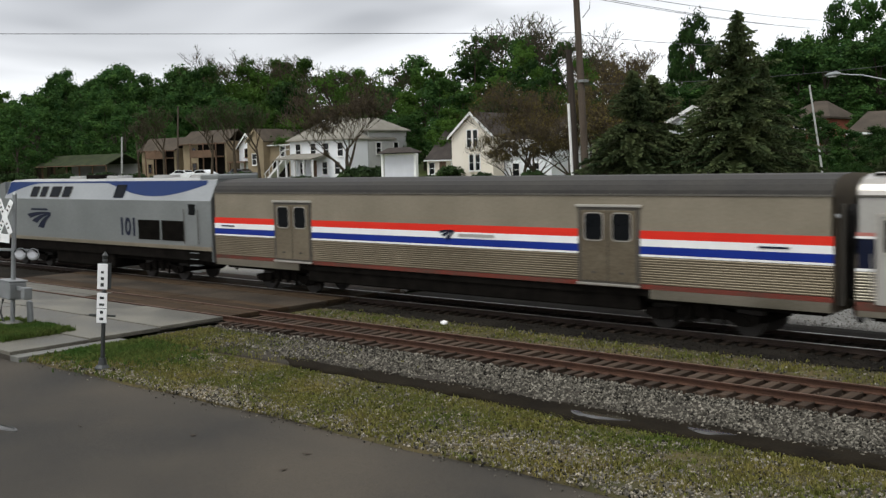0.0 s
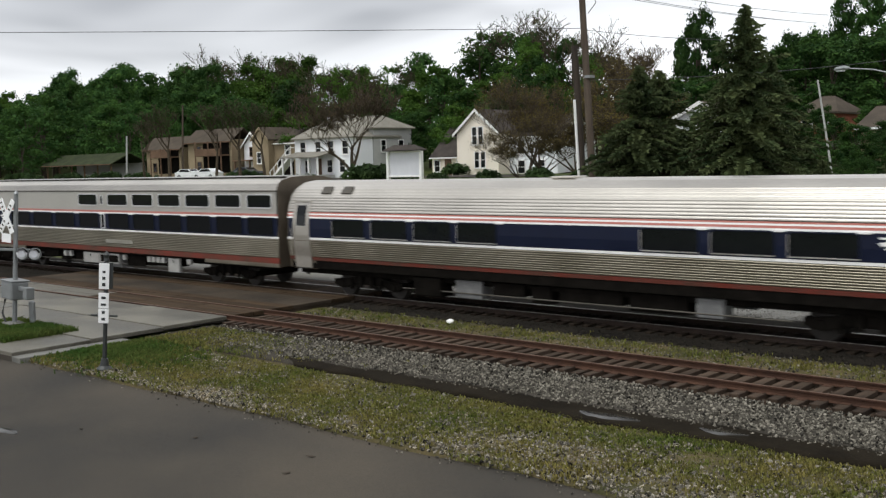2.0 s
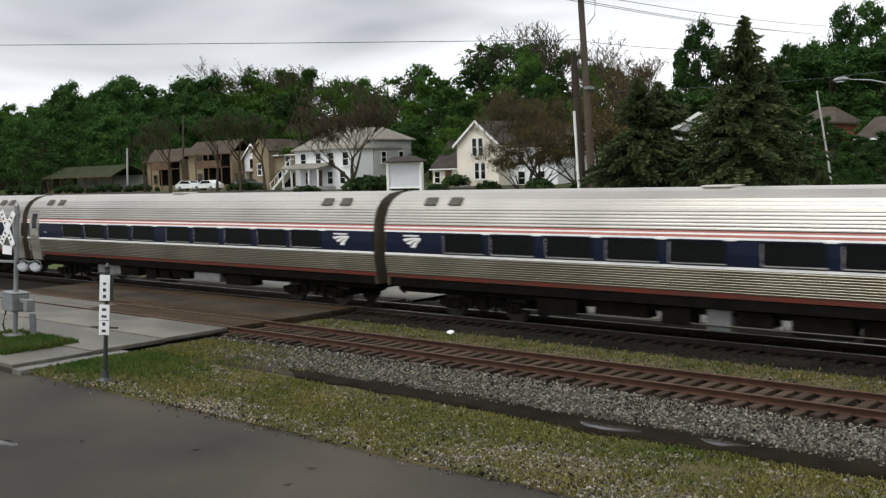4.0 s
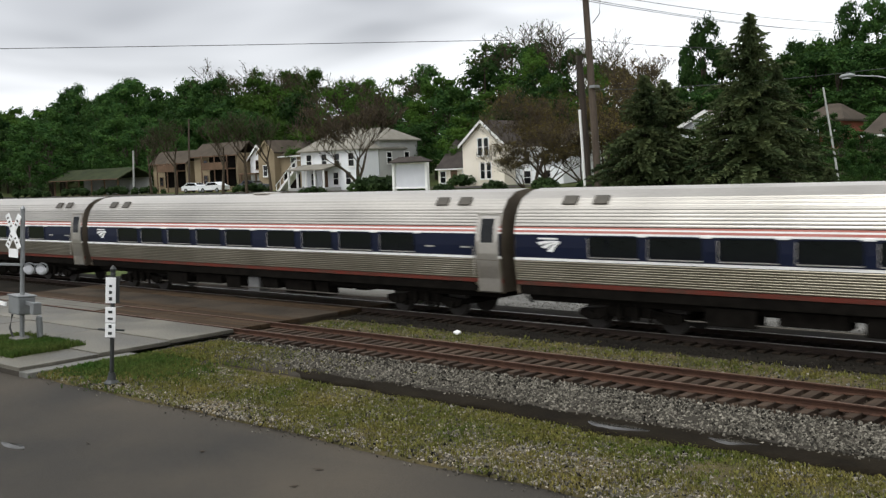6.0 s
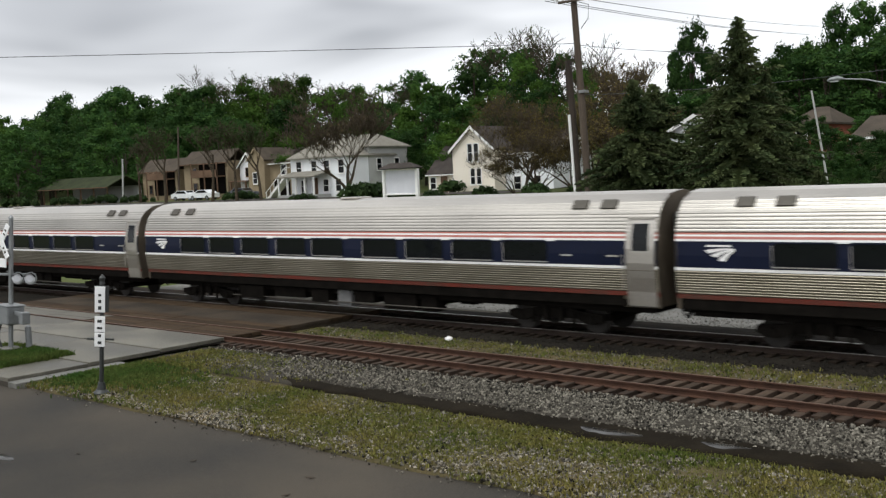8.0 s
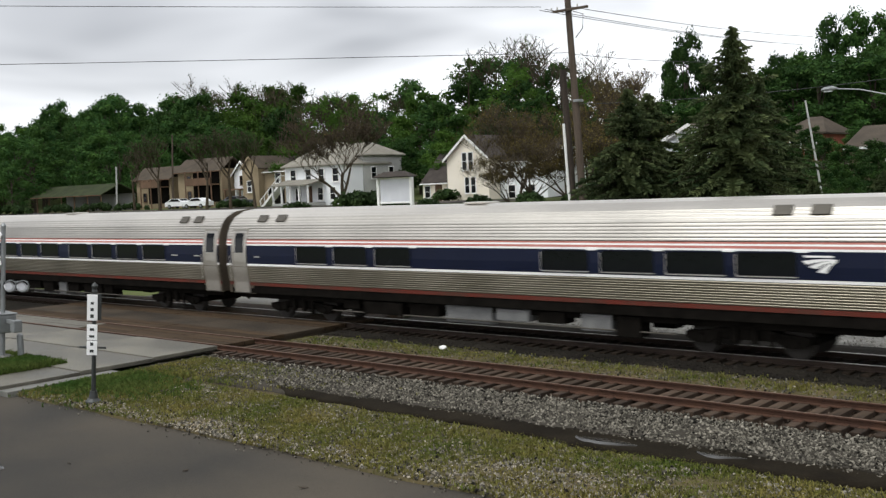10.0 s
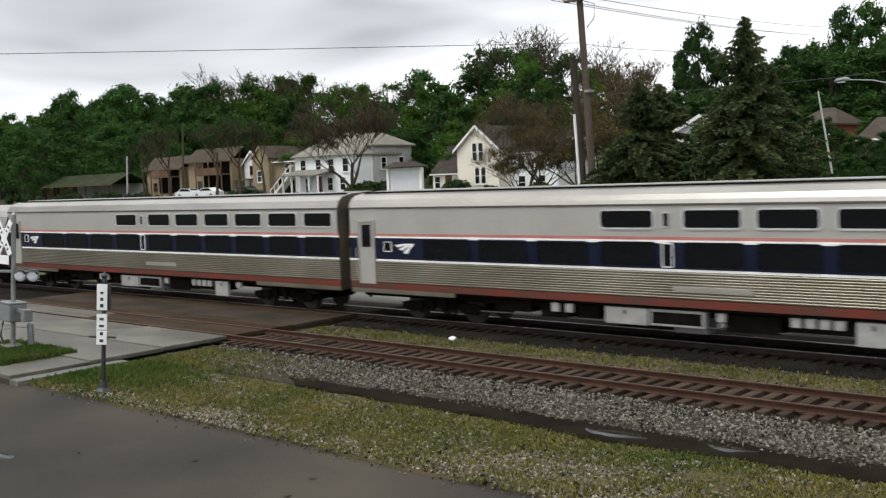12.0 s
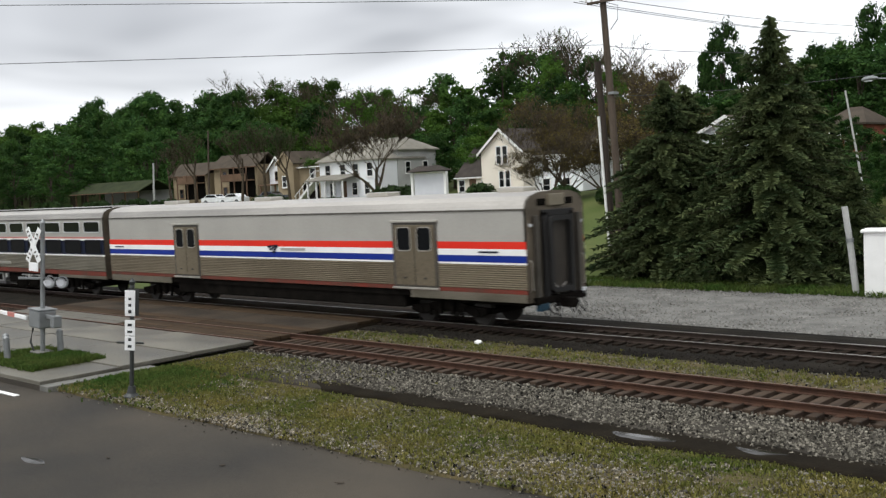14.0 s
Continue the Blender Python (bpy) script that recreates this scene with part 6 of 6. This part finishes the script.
def build_poles():
    p = lean_pole("utility_pole", "tall leaning wooden utility pole with a crossarm", "utility pole", (-32.85, 24, 0.5), (-33.8, 24, 18.0), 0.24, 0.17, POLE_WOOD)
    arm = part("crossarm", box(-1.7, 0.7, -0.3, -0.16, 14.30, 14.44, c=0.015), POLE_WOOD, p)
    for x in (-1.5, -1.1, 0.3):
        part("insulator", Geo().tube((x - 0.3, -0.23, 14.44), (x - 0.3, -0.23, 14.62), 0.05, 0.035, 8), GREY_PANEL, arm)
    part("service_loop", Geo().path([(0.05 - 0.55, -0.2, 14.3), (0.35, -0.2, 14.0), (0.30, -0.2, 13.2), (-0.2, -0.2, 12.7)], [0.022] * 4, 6), BLACK_IRON, p)
    part("transformer_bracket", box(-0.5, -0.1, -0.25, 0.25, 9.0, 9.15, c=0.01), GALV, p)
    p = lean_pole("utility_pole", "shorter dark creosoted pole with a pale conduit", "utility pole", (-33.65, 24.2, 0.5), (-34.3, 24.2, 11.5), 0.22, 0.19, POLE_DARK)
    part("conduit", Geo().tube((-0.14, -0.22, 0.0), (-0.56, -0.22, 7.8), 0.085, n=8), WHITE_PAINT, p, "pale pipe strapped to the pole")
    lean_pole("utility_pole", "slim pale pole by the carport", "utility pole", (-142.4, 60, 3.0), (-141.8, 60, 10.0), 0.16, 0.13, GREY_SIDING)
    lean_pole("utility_pole", "thin wooden pole by the flats", "utility pole", (-127.4, 60, 3.2), (-126.5, 60, 14.0), 0.15, 0.11, POLE_WOOD)
    lean_pole("utility_pole", "thin leaning pole among the spruces", "utility pole", (-20.76, 30, 0.8), (-22.05, 30, 8.85), 0.07, 0.05, GREY_SIDING)
    p = thing("street_lamp", "grey street lamp with a long curved arm", "street lamp", pose(-16.3, 30, ground_z(-16.3, 30) + 0.25))
    part("mast", Geo().tube((0, 0, -0.4), (0, 0, 8.0), 0.13, 0.09, 10), GALV, p)
    part("arm", Geo().path([(0, 0, 7.0), (-1.2, 0, 7.6), (-2.8, 0, 8.05), (-4.1, 0, 8.2)], [0.05, 0.045, 0.04, 0.035], 8), GALV, p)
    hd = part("lamp_head", Geo().path([(-4.0, 0, 8.22), (-4.25, 0, 8.24), (-4.7, 0, 8.2), (-4.85, 0, 8.17)], [0.06, 0.14, 0.13, 0.05], 10), GALV, p)
    part("lens", box(-4.7, -4.25, -0.09, 0.09, 8.06, 8.14, c=0.03), AMBER_GLASS, hd)
    wire((-35.4, 23.77, 15.3), (-58, -10, 15.15), 0.05, "upper thin black wire crossing the tracks")
    wire((-33.45, 24, 12.4), (-58, -10, 12.05), 0.05, "thin black wire crossing the tracks")
    for dx, top, x, z in ((-1.5, 14.62, -48.6, 20.2), (-1.1, 14.62, -46.6, 19.8), (0.3, 14.62, -45.4, 20.6)):
        wire((-34.0 + dx, 23.77, top + 0.5), (x, 93, z), 0.3, "thin black wire running from the pole to the wood", 0.022)
    wire((-33.4, 24, 12.3), (-24, 27, 11.0), 0.15, "thin black wire running from the pole")
    wire((-33.4, 24, 9.4), (-14, 26, 9.4), 0.3, "low sagging wire behind the spruces", 0.02)


def crossing_signal():
    """A mast with crossbuck, lamps, bell and a relay case."""
    s = thing("crossing_signal", "grey railway crossing signal with crossbuck and round lamps", "crossing signal", pose(-31.85, -11.7, -0.12, 0, 0, 42) @ pose(0, 0, 0, 0, 4.2, 0) @ pose(0, 0, 0, 0, 0, -42))
    part("mast", Geo().tube((0, 0, 0), (0, 0, 4.35), 0.075, 0.07, 12), GALV, s)
    part("base", box(-0.3, 0.3, -0.3, 0.3, -0.2, 0.22, c=0.03), KERB, s)
    part("cap", Geo().tube((0, 0, 4.35), (0, 0, 4.45), 0.09, 0.02, 12), GALV, s)
    for a in (58, -58):
        b = part("crossbuck_blade", box(-0.62, 0.62, -0.012, 0.012, -0.105, 0.105, c=0.006), SIGN_WHITE, s, "worn white crossbuck blade with faded lettering")
        b.matrix_basis = pose(-0.25, -0.18 - 0.013 * (a > 0), 3.62, 0, 0, 8) @ pose(0, 0, 0, 0, a, 0)
        for i in range(7):
            x = -0.52 + i * 0.15
            if abs(x) > 0.1:
                part("letter_bar", box(x, x + 0.055, -0.02, -0.012, -0.045, 0.045), DARK_STEEL, b)
    pl = part("track_plate", box(-0.24, 0.24, -0.012, 0.012, -0.14, 0.14, c=0.006), SIGN_WHITE, s)
    pl.matrix_basis = pose(-0.25, -0.18, 2.92, 0, 0, 8)
    arm = part("lamp_arm", box(-0.75, 0.75, -0.04, 0.04, 2.52, 2.60, c=0.01), GALV, s)
    turned = pose(0, 0, 0, 0, 0, 48)
    arm.matrix_basis = turned
    for x, white in ((0.24, 1), (0.62, 1), (-0.26, 0), (-0.62, 0)):
        y = -0.1 if white else 0.1
        d = -1 if white else 1
        la = part("lamp", Geo().tube((x, 0.0, 2.45), (x, y * 1.6, 2.45), 0.12, 0.13, 18), UNDER, s)
        la.matrix_basis = turned
        part("backing_disc", Geo().tube((x, y * 0.6, 2.45), (x, y * 0.75, 2.45), 0.20, 0.20, 24), UNDER if not white else GALV, la)
        part("lens", Geo().tube((x, y * 1.6, 2.45), (x, y * 2.1, 2.45), 0.17 if white else 0.13, 0.11, 18), AMBER_GLASS if white else UNDER, la)
        hood = Geo()
        n = 10
        for i in range(n):
            a0, a1 = radians(20 + 140 * i / n), radians(20 + 140 * (i + 1) / n)
            hood.add([(x + 0.17 * math.cos(a0), y, 2.45 + 0.17 * math.sin(a0)), (x + 0.17 * math.cos(a1), y, 2.45 + 0.17 * math.sin(a1)),
                      (x + 0.17 * math.cos(a1), y + d * 0.16, 2.45 + 0.17 * math.sin(a1)), (x + 0.17 * math.cos(a0), y + d * 0.16, 2.45 + 0.17 * math.sin(a0))], [(0, 1, 2, 3)])
        part("hood", hood, UNDER, la)
    gm = part("gate_mechanism", box(-0.36, 0.36, -0.3, 0.28, 0.98, 1.55, c=0.05), GALV, s, "grey gate motor case")
    part("lid", box(-0.39, 0.39, -0.33, 0.31, 1.55, 1.60, c=0.02), GALV, gm)
    part("counterweight_arm", box(0.36, 0.95, -0.09, 0.0, 1.30, 1.44, c=0.02), GALV, gm)
    part("counterweight", box(0.85, 1.10, -0.18, 0.1, 1.08, 1.46, c=0.03), GALV, gm)
    ga = part("gate_arm", box(-7.4, -0.3, -0.42, -0.36, 1.22, 1.34, c=0.01), SIGN_WHITE, gm, "lowered white gate arm with faded red bands")
    for i in range(6):
        part("red_band", box(-1.6 - i * 1.1, -1.1 - i * 1.1, -0.428, -0.352, 1.213, 1.347), PALE_RED, ga)
    part("conduit", Geo().path([(-0.25, -0.2, 0.95), (-0.32, -0.25, 0.5), (-0.1, -0.2, 0.1)], [0.035] * 3, 8), BLACK_IRON, gm)
    post = thing("bollard", "short grey steel post by the signal", "bollard", pose(-31.6, -11.2, -0.25), "posts round the signal")
    part("shaft", Geo().tube((0, 0, -0.2), (0, 0, 0.95), 0.10, n=12), GALV, post)
    part("cap", Geo().tube((0, 0, 0.95), (0, 0, 1.0), 0.10, 0.05, 12), GALV, post)
    for x, y in ((-32.4, -12.6), (-31.7, -12.9), (-33.1, -12.6)):
        copy_thing(post, pose(x, y, -0.25))


def marker_post():
    p = thing("sign_post", "black iron post with white plates of dark lettering", "sign post", pose(-23.75, -13.25, -0.28, 0, 4.2, 42))
    part("foot", Geo().path([(0, 0, -0.2), (0, 0, 0.08), (0, 0, 0.16), (0, 0, 0.34)], [0.21, 0.20, 0.12, 0.085], 14), BLACK_IRON, p)
    part("shaft", Geo().tube((0, 0, 0.3), (0, 0, 2.9), 0.058, 0.052, 12), BLACK_IRON, p)
    part("finial", Geo().path([(0, 0, 2.88), (0, 0, 2.94), (0, 0, 3.03), (0, 0, 3.12)], [0.075, 0.06, 0.085, 0.015], 12), BLACK_IRON, p)
    part("backboard", box(-0.10, 0.20, -0.10, -0.065, 2.17, 2.84, c=0.008), BLACK_IRON, p)
    rng = random.Random(8)
    for z0, z1 in ((2.16, 2.82), (1.66, 2.06), (1.28, 1.64)):
        pl = part("plate", box(-0.145, 0.115, -0.135, -0.105, z0, z1, c=0.006), SIGN_WHITE, p, "white plate with dark marks")
        z = z0 + 0.07
        while z < z1 - 0.08:
            w = rng.uniform(0.07, 0.13)
            part("mark", box(-0.015 - w / 2, -0.015 + w / 2, -0.141, -0.134, z, z + rng.uniform(0.05, 0.09)), BLACK_IRON, pl)
            z += 0.17
    part("bracket", box(-0.35, 0.33, -0.085, -0.05, 1.44, 1.49, c=0.005), BLACK_IRON, p)


def white_panel():
    """A small notice shelter: white frame and panel under a dark hipped roof."""
    g = ground_z(-63.45, 40)
    p = thing("notice_shelter", "white notice board in a white frame under a dark hipped roof", "notice board", pose(-63.45, 40, g))
    b = 3.45 - g
    part("panel", box(-1.8, 1.8, -0.03, 0.03, b + 0.2, b + 2.28), BOARD, p, "blank pale grey panel")
    for x in (-2.18, 1.9):
        part("leg", box(x, x + 0.28, -0.16, 0.16, -0.3, b + 2.4, c=0.02), WHITE_PAINT, p)
    for z in (b + 0.08, b + 2.28):
        part("rail", box(-1.9, 1.9, -0.12, 0.12, z, z + 0.15, c=0.02), WHITE_PAINT, p)
    part("eaves_board", box(-2.2, 2.2, -0.6, 0.6, b + 2.43, b + 2.5, c=0.02), SHINGLE_DARK, p)
    part("roof", Geo().add([(-2.25, -0.65, b + 2.5), (2.25, -0.65, b + 2.5), (2.25, 0.65, b + 2.5), (-2.25, 0.65, b + 2.5), (-1.3, 0, b + 2.98), (1.3, 0, b + 2.98)],
                           [(0, 1, 5, 4), (1, 2, 5), (2, 3, 4, 5), (3, 0, 4), (3, 2, 1, 0)]), SHINGLE_DARK, p, "dark shingled roof")


def cabinet():
    p = thing("utility_cabinet", "white metal utility cabinet on the gravel", "utility cabinet", pose(-13.9, 13.4, -0.25, 0, 0, 12))
    part("body", box(-1.0, 1.0, -0.6, 0.6, 0, 2.45, c=0.03), WHITE_PAINT, p)
    part("roof", box(-1.1, 1.1, -0.7, 0.7, 2.45, 2.56, c=0.03), WHITE_PAINT, p)
    part("plinth", box(-0.95, 0.95, -0.55, 0.55, -0.15, 0.05), UNDER_GREY, p)
    for x in (-0.95, 0.02):
        d = part("door", box(x, x + 0.93, -0.625, -0.595, 0.12, 2.35, c=0.008), WHITE_PAINT, p)
        part("handle", box(x + 0.75, x + 0.80, -0.66, -0.62, 1.1, 1.3), DARK_STEEL, d)
    p = lean_pole("wooden_post", "grey weathered post leaning by the cabinet", "post", (-15.15, 13, -0.3), (-15.6, 13, 3.2), 0.13, 0.12, GREY_SIDING)
    part("band", Geo().tube((-0.26, 0, 2.1), (-0.28, 0, 2.25), 0.15, n=12), GALV, p)


def parked_car(x, y, rz, paint, label):
    c = thing("parked_car", label, "car", pose(x, y, ground_z(x, y) + 0.05, 0, 0, rz), "cars parked by the flats")
    prof = [(-2.2, 0.35), (2.2, 0.35), (2.25, 0.65), (2.1, 0.88), (1.1, 0.98), (0.45, 1.42), (-1.0, 1.46), (-1.75, 1.02), (-2.2, 0.92)]
    part("body", Geo().prism(prof, "y", -0.85, 0.85), paint, c)
    for s in (-1, 1):
        part("side_window", Geo().prism([(0.85, 1.0), (0.38, 1.36), (-0.95, 1.40), (-1.45, 1.05)], "y", *sorted((s * 0.84, s * 0.86))), GLASS_DARK, c)
        for xx in (-1.35, 1.4):
            w = part("wheel", Geo().tube((xx, s * 0.70, 0.32), (xx, s * 0.88, 0.32), 0.32, n=16), RUBBER, c)
            part("hub", Geo().tube((xx, s * 0.88, 0.32), (xx, s * 0.90, 0.32), 0.2, n=12), GALV, w)
    part("windscreen", Geo().add([(1.06, -0.75, 1.0), (1.06, 0.75, 1.0), (0.5, 0.7, 1.40), (0.5, -0.7, 1.40), (1.02, -0.75, 0.98), (1.02, 0.75, 0.98), (0.46, 0.7, 1.38), (0.46, -0.7, 1.38)],
                                 [(0, 1, 2, 3), (4, 7, 6, 5), (0, 4, 5, 1), (2, 6, 7, 3), (0, 3, 7, 4), (1, 5, 6, 2)]), GLASS_DARK, c)
    return c


def pale_stone():
    g = Geo()
    bm = bmesh.new()
    bmesh.ops.create_icosphere(bm, subdivisions=2, radius=0.13)
    rng = random.Random(3)
    for q in bm.verts:
        q.co *= rng.uniform(0.8, 1.1)
        q.co.z *= 0.65
    bm.verts.index_update()
    g.add([q.co[:] for q in bm.verts], [[q.index for q in fc.verts] for fc in bm.faces])
    bm.free()
    thing("stone", "single chalk-white stone among the weeds", "stone", pose(-20.9, -2.9, -0.15), geo=g, material=WHITE_PAINT)
    rng = random.Random(5)
    for x, y in ((-13.6, -15.1), (-13.2, -16.0), (-16.4, -15.6), (-18.9, -16.6)):
        leaf = Geo().add([(-0.09, 0, 0), (0, -0.035, 0.012), (0.1, 0, 0.02), (0, 0.035, 0.0), (-0.09, 0, -0.006), (0, -0.035, 0.006), (0.1, 0, 0.014), (0, 0.035, -0.006)],
                         [(0, 1, 2, 3), (7, 6, 5, 4), (0, 4, 5, 1), (1, 5, 6, 2), (2, 6, 7, 3), (3, 7, 4, 0)])
        thing("fallen_leaf", "dark wet leaf on the asphalt", "leaf", pose(x, y, -0.292, 0, 0, rng.uniform(0, 360)), "fallen leaves", geo=leaf, material=BARK)


def build_small():
    pale_stone()
    build_poles()
    crossing_signal()
    marker_post()
    white_panel()
    cabinet()
    parked_car(-126.2, 60.5, 12, CAR_WHITE, "white saloon car parked by the flats")
    parked_car(-121.2, 60.0, 190, CAR_WHITE, "white estate car parked by the flats")
    parked_car(-113.4, 61, 10, CAR_DARK, "dark saloon car parked by the garage")
    st = Geo()
    for i, x in enumerate(frange(-260, 60, 4)):
        for y in (50.5, 53.5, 56.5):
            st.v.append((x, y, ground_z(x, y) + 0.07))
        if i:
            k = i * 3
            st.f += [(k - 3, k, k + 1, k - 2), (k - 2, k + 1, k + 2, k - 1)]
    tagged(new("street", st.mesh("street", ASPHALT, True)), "grey street in front of the houses", "street", kind="structure")


# ---- loose stones and grass ----
def scatter_stones(name, label, rng, count, where, size, material=STONE):
    v, f = [], []
    for _ in range(count):
        x, y, z = where(rng)
        s = size * rng.uniform(0.5, 1.5)
        pts = [Vector((a, b, c)) for a, b, c in ((1, 0, 0), (-1, 0, 0), (0, 1, 0), (0, -1, 0), (0, 0, 0.8), (0, 0, -0.5))]
        rot = Euler((rng.uniform(0, 3), rng.uniform(0, 3), rng.uniform(0, 6))).to_matrix()
        k = len(v)
        for p in pts:
            q = rot @ (p * s * rng.uniform(0.65, 1.2))
            v.append((x + q.x, y + q.y, z + q.z))
        f += [(k + a, k + b, k + c) for a, b, c in ((0, 2, 4), (2, 1, 4), (1, 3, 4), (3, 0, 4), (2, 0, 5), (1, 2, 5), (3, 1, 5), (0, 3, 5))]
    me = bpy.data.meshes.new(name)
    me.from_pydata(v, [], f)
    me.materials.append(material)
    tagged(new(name, me), label, "stones", kind="stuff")


def scatter_grass(name, label, rng, count, where, h, material):
    v, f = [], []
    for _ in range(count):
        x, y, z = where(rng)
        for _ in range(4):
            a = rng.uniform(0, 6.283)
            hh, w = h * rng.uniform(0.45, 1.3), 0.012 * rng.uniform(0.7, 1.5)
            dx, dy = math.cos(a), math.sin(a)
            le = hh * rng.uniform(0.2, 0.9)
            k = len(v)
            ox, oy = x + rng.gauss(0, 0.05), y + rng.gauss(0, 0.05)
            v += [(ox - dy * w, oy + dx * w, z - 0.02), (ox + dy * w, oy - dx * w, z - 0.02), (ox + dx * le * 0.45 + dy * w, oy + dy * le * 0.45 - dx * w, z + hh * 0.7), (ox + dx * le, oy + dy * le, z + hh)]
            f += [(k, k + 1, k + 2), (k, k + 2, k + 3)]
    me = bpy.data.meshes.new(name)
    me.from_pydata(v, [], f)
    me.materials.append(material)
    tagged(new(name, me), label, "grass", kind="stuff")


def build_scatter():
    rng = random.Random(77)

    def greenness(x, y):
        k = 0.55 + 0.5 * noise.noise((x * 0.4, y * 0.7, 1.0)) + 0.3 * noise.noise((x * 1.7, y * 1.7, 4.0))
        k += 0.35 * smoothstep(-22, -26, x) - 0.35 * smoothstep(-12.3, VERGE_EDGE + 0.2, y) - 0.25 * smoothstep(-14, -4, x)
        return k

    def on_verge(want):
        def where(r):
            while True:
                x, y = -27 + 27 * r.random(), r.uniform(VERGE_EDGE - 0.05, -10.25)
                k = greenness(x, y)
                if r.random() < (k if want else 0.8 - 0.5 * k):
                    return x, y, -0.245
        return where

    scatter_stones("verge_stones", "loose pale stones on the verge", rng, 17000, on_verge(False), 0.030, PALE_STONE)
    scatter_stones("coarse_verge_stones", "coarse brownish grey stones on the verge", rng, 5000, on_verge(False), 0.045, STONE)
    scatter_grass("verge_grass", "short yellowish green grass tufts", rng, 17000, on_verge(True), 0.055, GRASS_DRY)
    scatter_stones("edge_stones", "stray grit along the asphalt edge", rng, 500,
                   lambda r: (-26.5 + 26 * r.random(), VERGE_EDGE + 0.1 - abs(r.gauss(0, 0.22)), -0.292), 0.022)
    scatter_stones("ballast_stones", "crushed grey ballast stones", rng, 17000,
                   lambda r: (-27.2 + 29 * r.random() ** 0.72, r.uniform(-9.25, -7.1) if r.random() < 0.95 else r.uniform(-9.6, -9.2), -0.19), 0.035)
    scatter_stones("track_stones", "stained stones between the sleepers", rng, 6000,
                   lambda r: (-27.2 + 29 * r.random(), r.uniform(-7.1, -4.3), -0.25), 0.034, RUSTY_STONE)
    scatter_stones("dark_ballast_stones", "crushed stones along the main track", rng, 5000,
                   lambda r: (-27.2 + 25 * r.random(), r.uniform(-2.6, 1.4), -0.20), 0.03, OILY_SHADED_STONE)
    scatter_stones("yard_stones", "loose grey gravel in the yard", rng, 9000,
                   lambda r: (-27 + 22 * r.random(), r.uniform(3.2, 12.6), -0.235), 0.036, YARD_STONE)
    scatter_stones("strip_stones", "pale stones between the tracks", rng, 2500,
                   lambda r: (-27 + 26 * r.random(), r.uniform(-4.2, -2.5), -0.2), 0.03)
    scatter_grass("middle_grass", "weeds between the tracks", rng, 2000,
                  lambda r: (-27.0 + 26 * r.random(), r.gauss(-3.25, 0.38), -0.2), 0.055, GRASS_DRY)
    scatter_grass("signal_grass", "green grass round the signal and road corner", rng, 5000,
                  lambda r: (r.uniform(-33.2, -29.2), r.uniform(-13.3, -11.0), -0.10), 0.17, GRASS)
    scatter_grass("ballast_weeds", "sparse weeds in the ballast by the crossing", rng, 1500,
                  lambda r: (-26.9 + abs(r.gauss(0, 2.6)), r.uniform(-10.1, -7.6), -0.2), 0.06, GRASS_DRY)
    scatter_grass("corner_grass", "longer green grass by the kerb", rng, 3000,
                  lambda r: (-26.85 + abs(r.gauss(0, 1.5)), r.gauss(-11.6, 0.75), -0.24), 0.10, GRASS)
    scatter_grass("yard_grass", "rough grass under the spruces", rng, 5000,
                  lambda r: (r.uniform(-32, -8), r.uniform(12.4, 15), -0.3), 0.25, GRASS)


build_trees()
build_houses()
build_small()
build_scatter()


# ---- what moves ----
# metres by which the train runs behind (+) or ahead (-) of its steady pace
UNEVEN = {2.0: -0.2, 5.5: -0.15, 7.0: 0.1, 7.5: -0.2, 10.5: 0.45, 11.0: 0.42, 11.5: 0.45, 12.0: -0.2, 13.5: 0.1}


def motions():
    times = [0.5 * i for i in range(29)]
    for car, offset in TRAIN:
        walk(car, [(t, pose(train_front(t) + UNEVEN.get(t, 0.0) + offset, 0, 0)) for t in times])


motions()
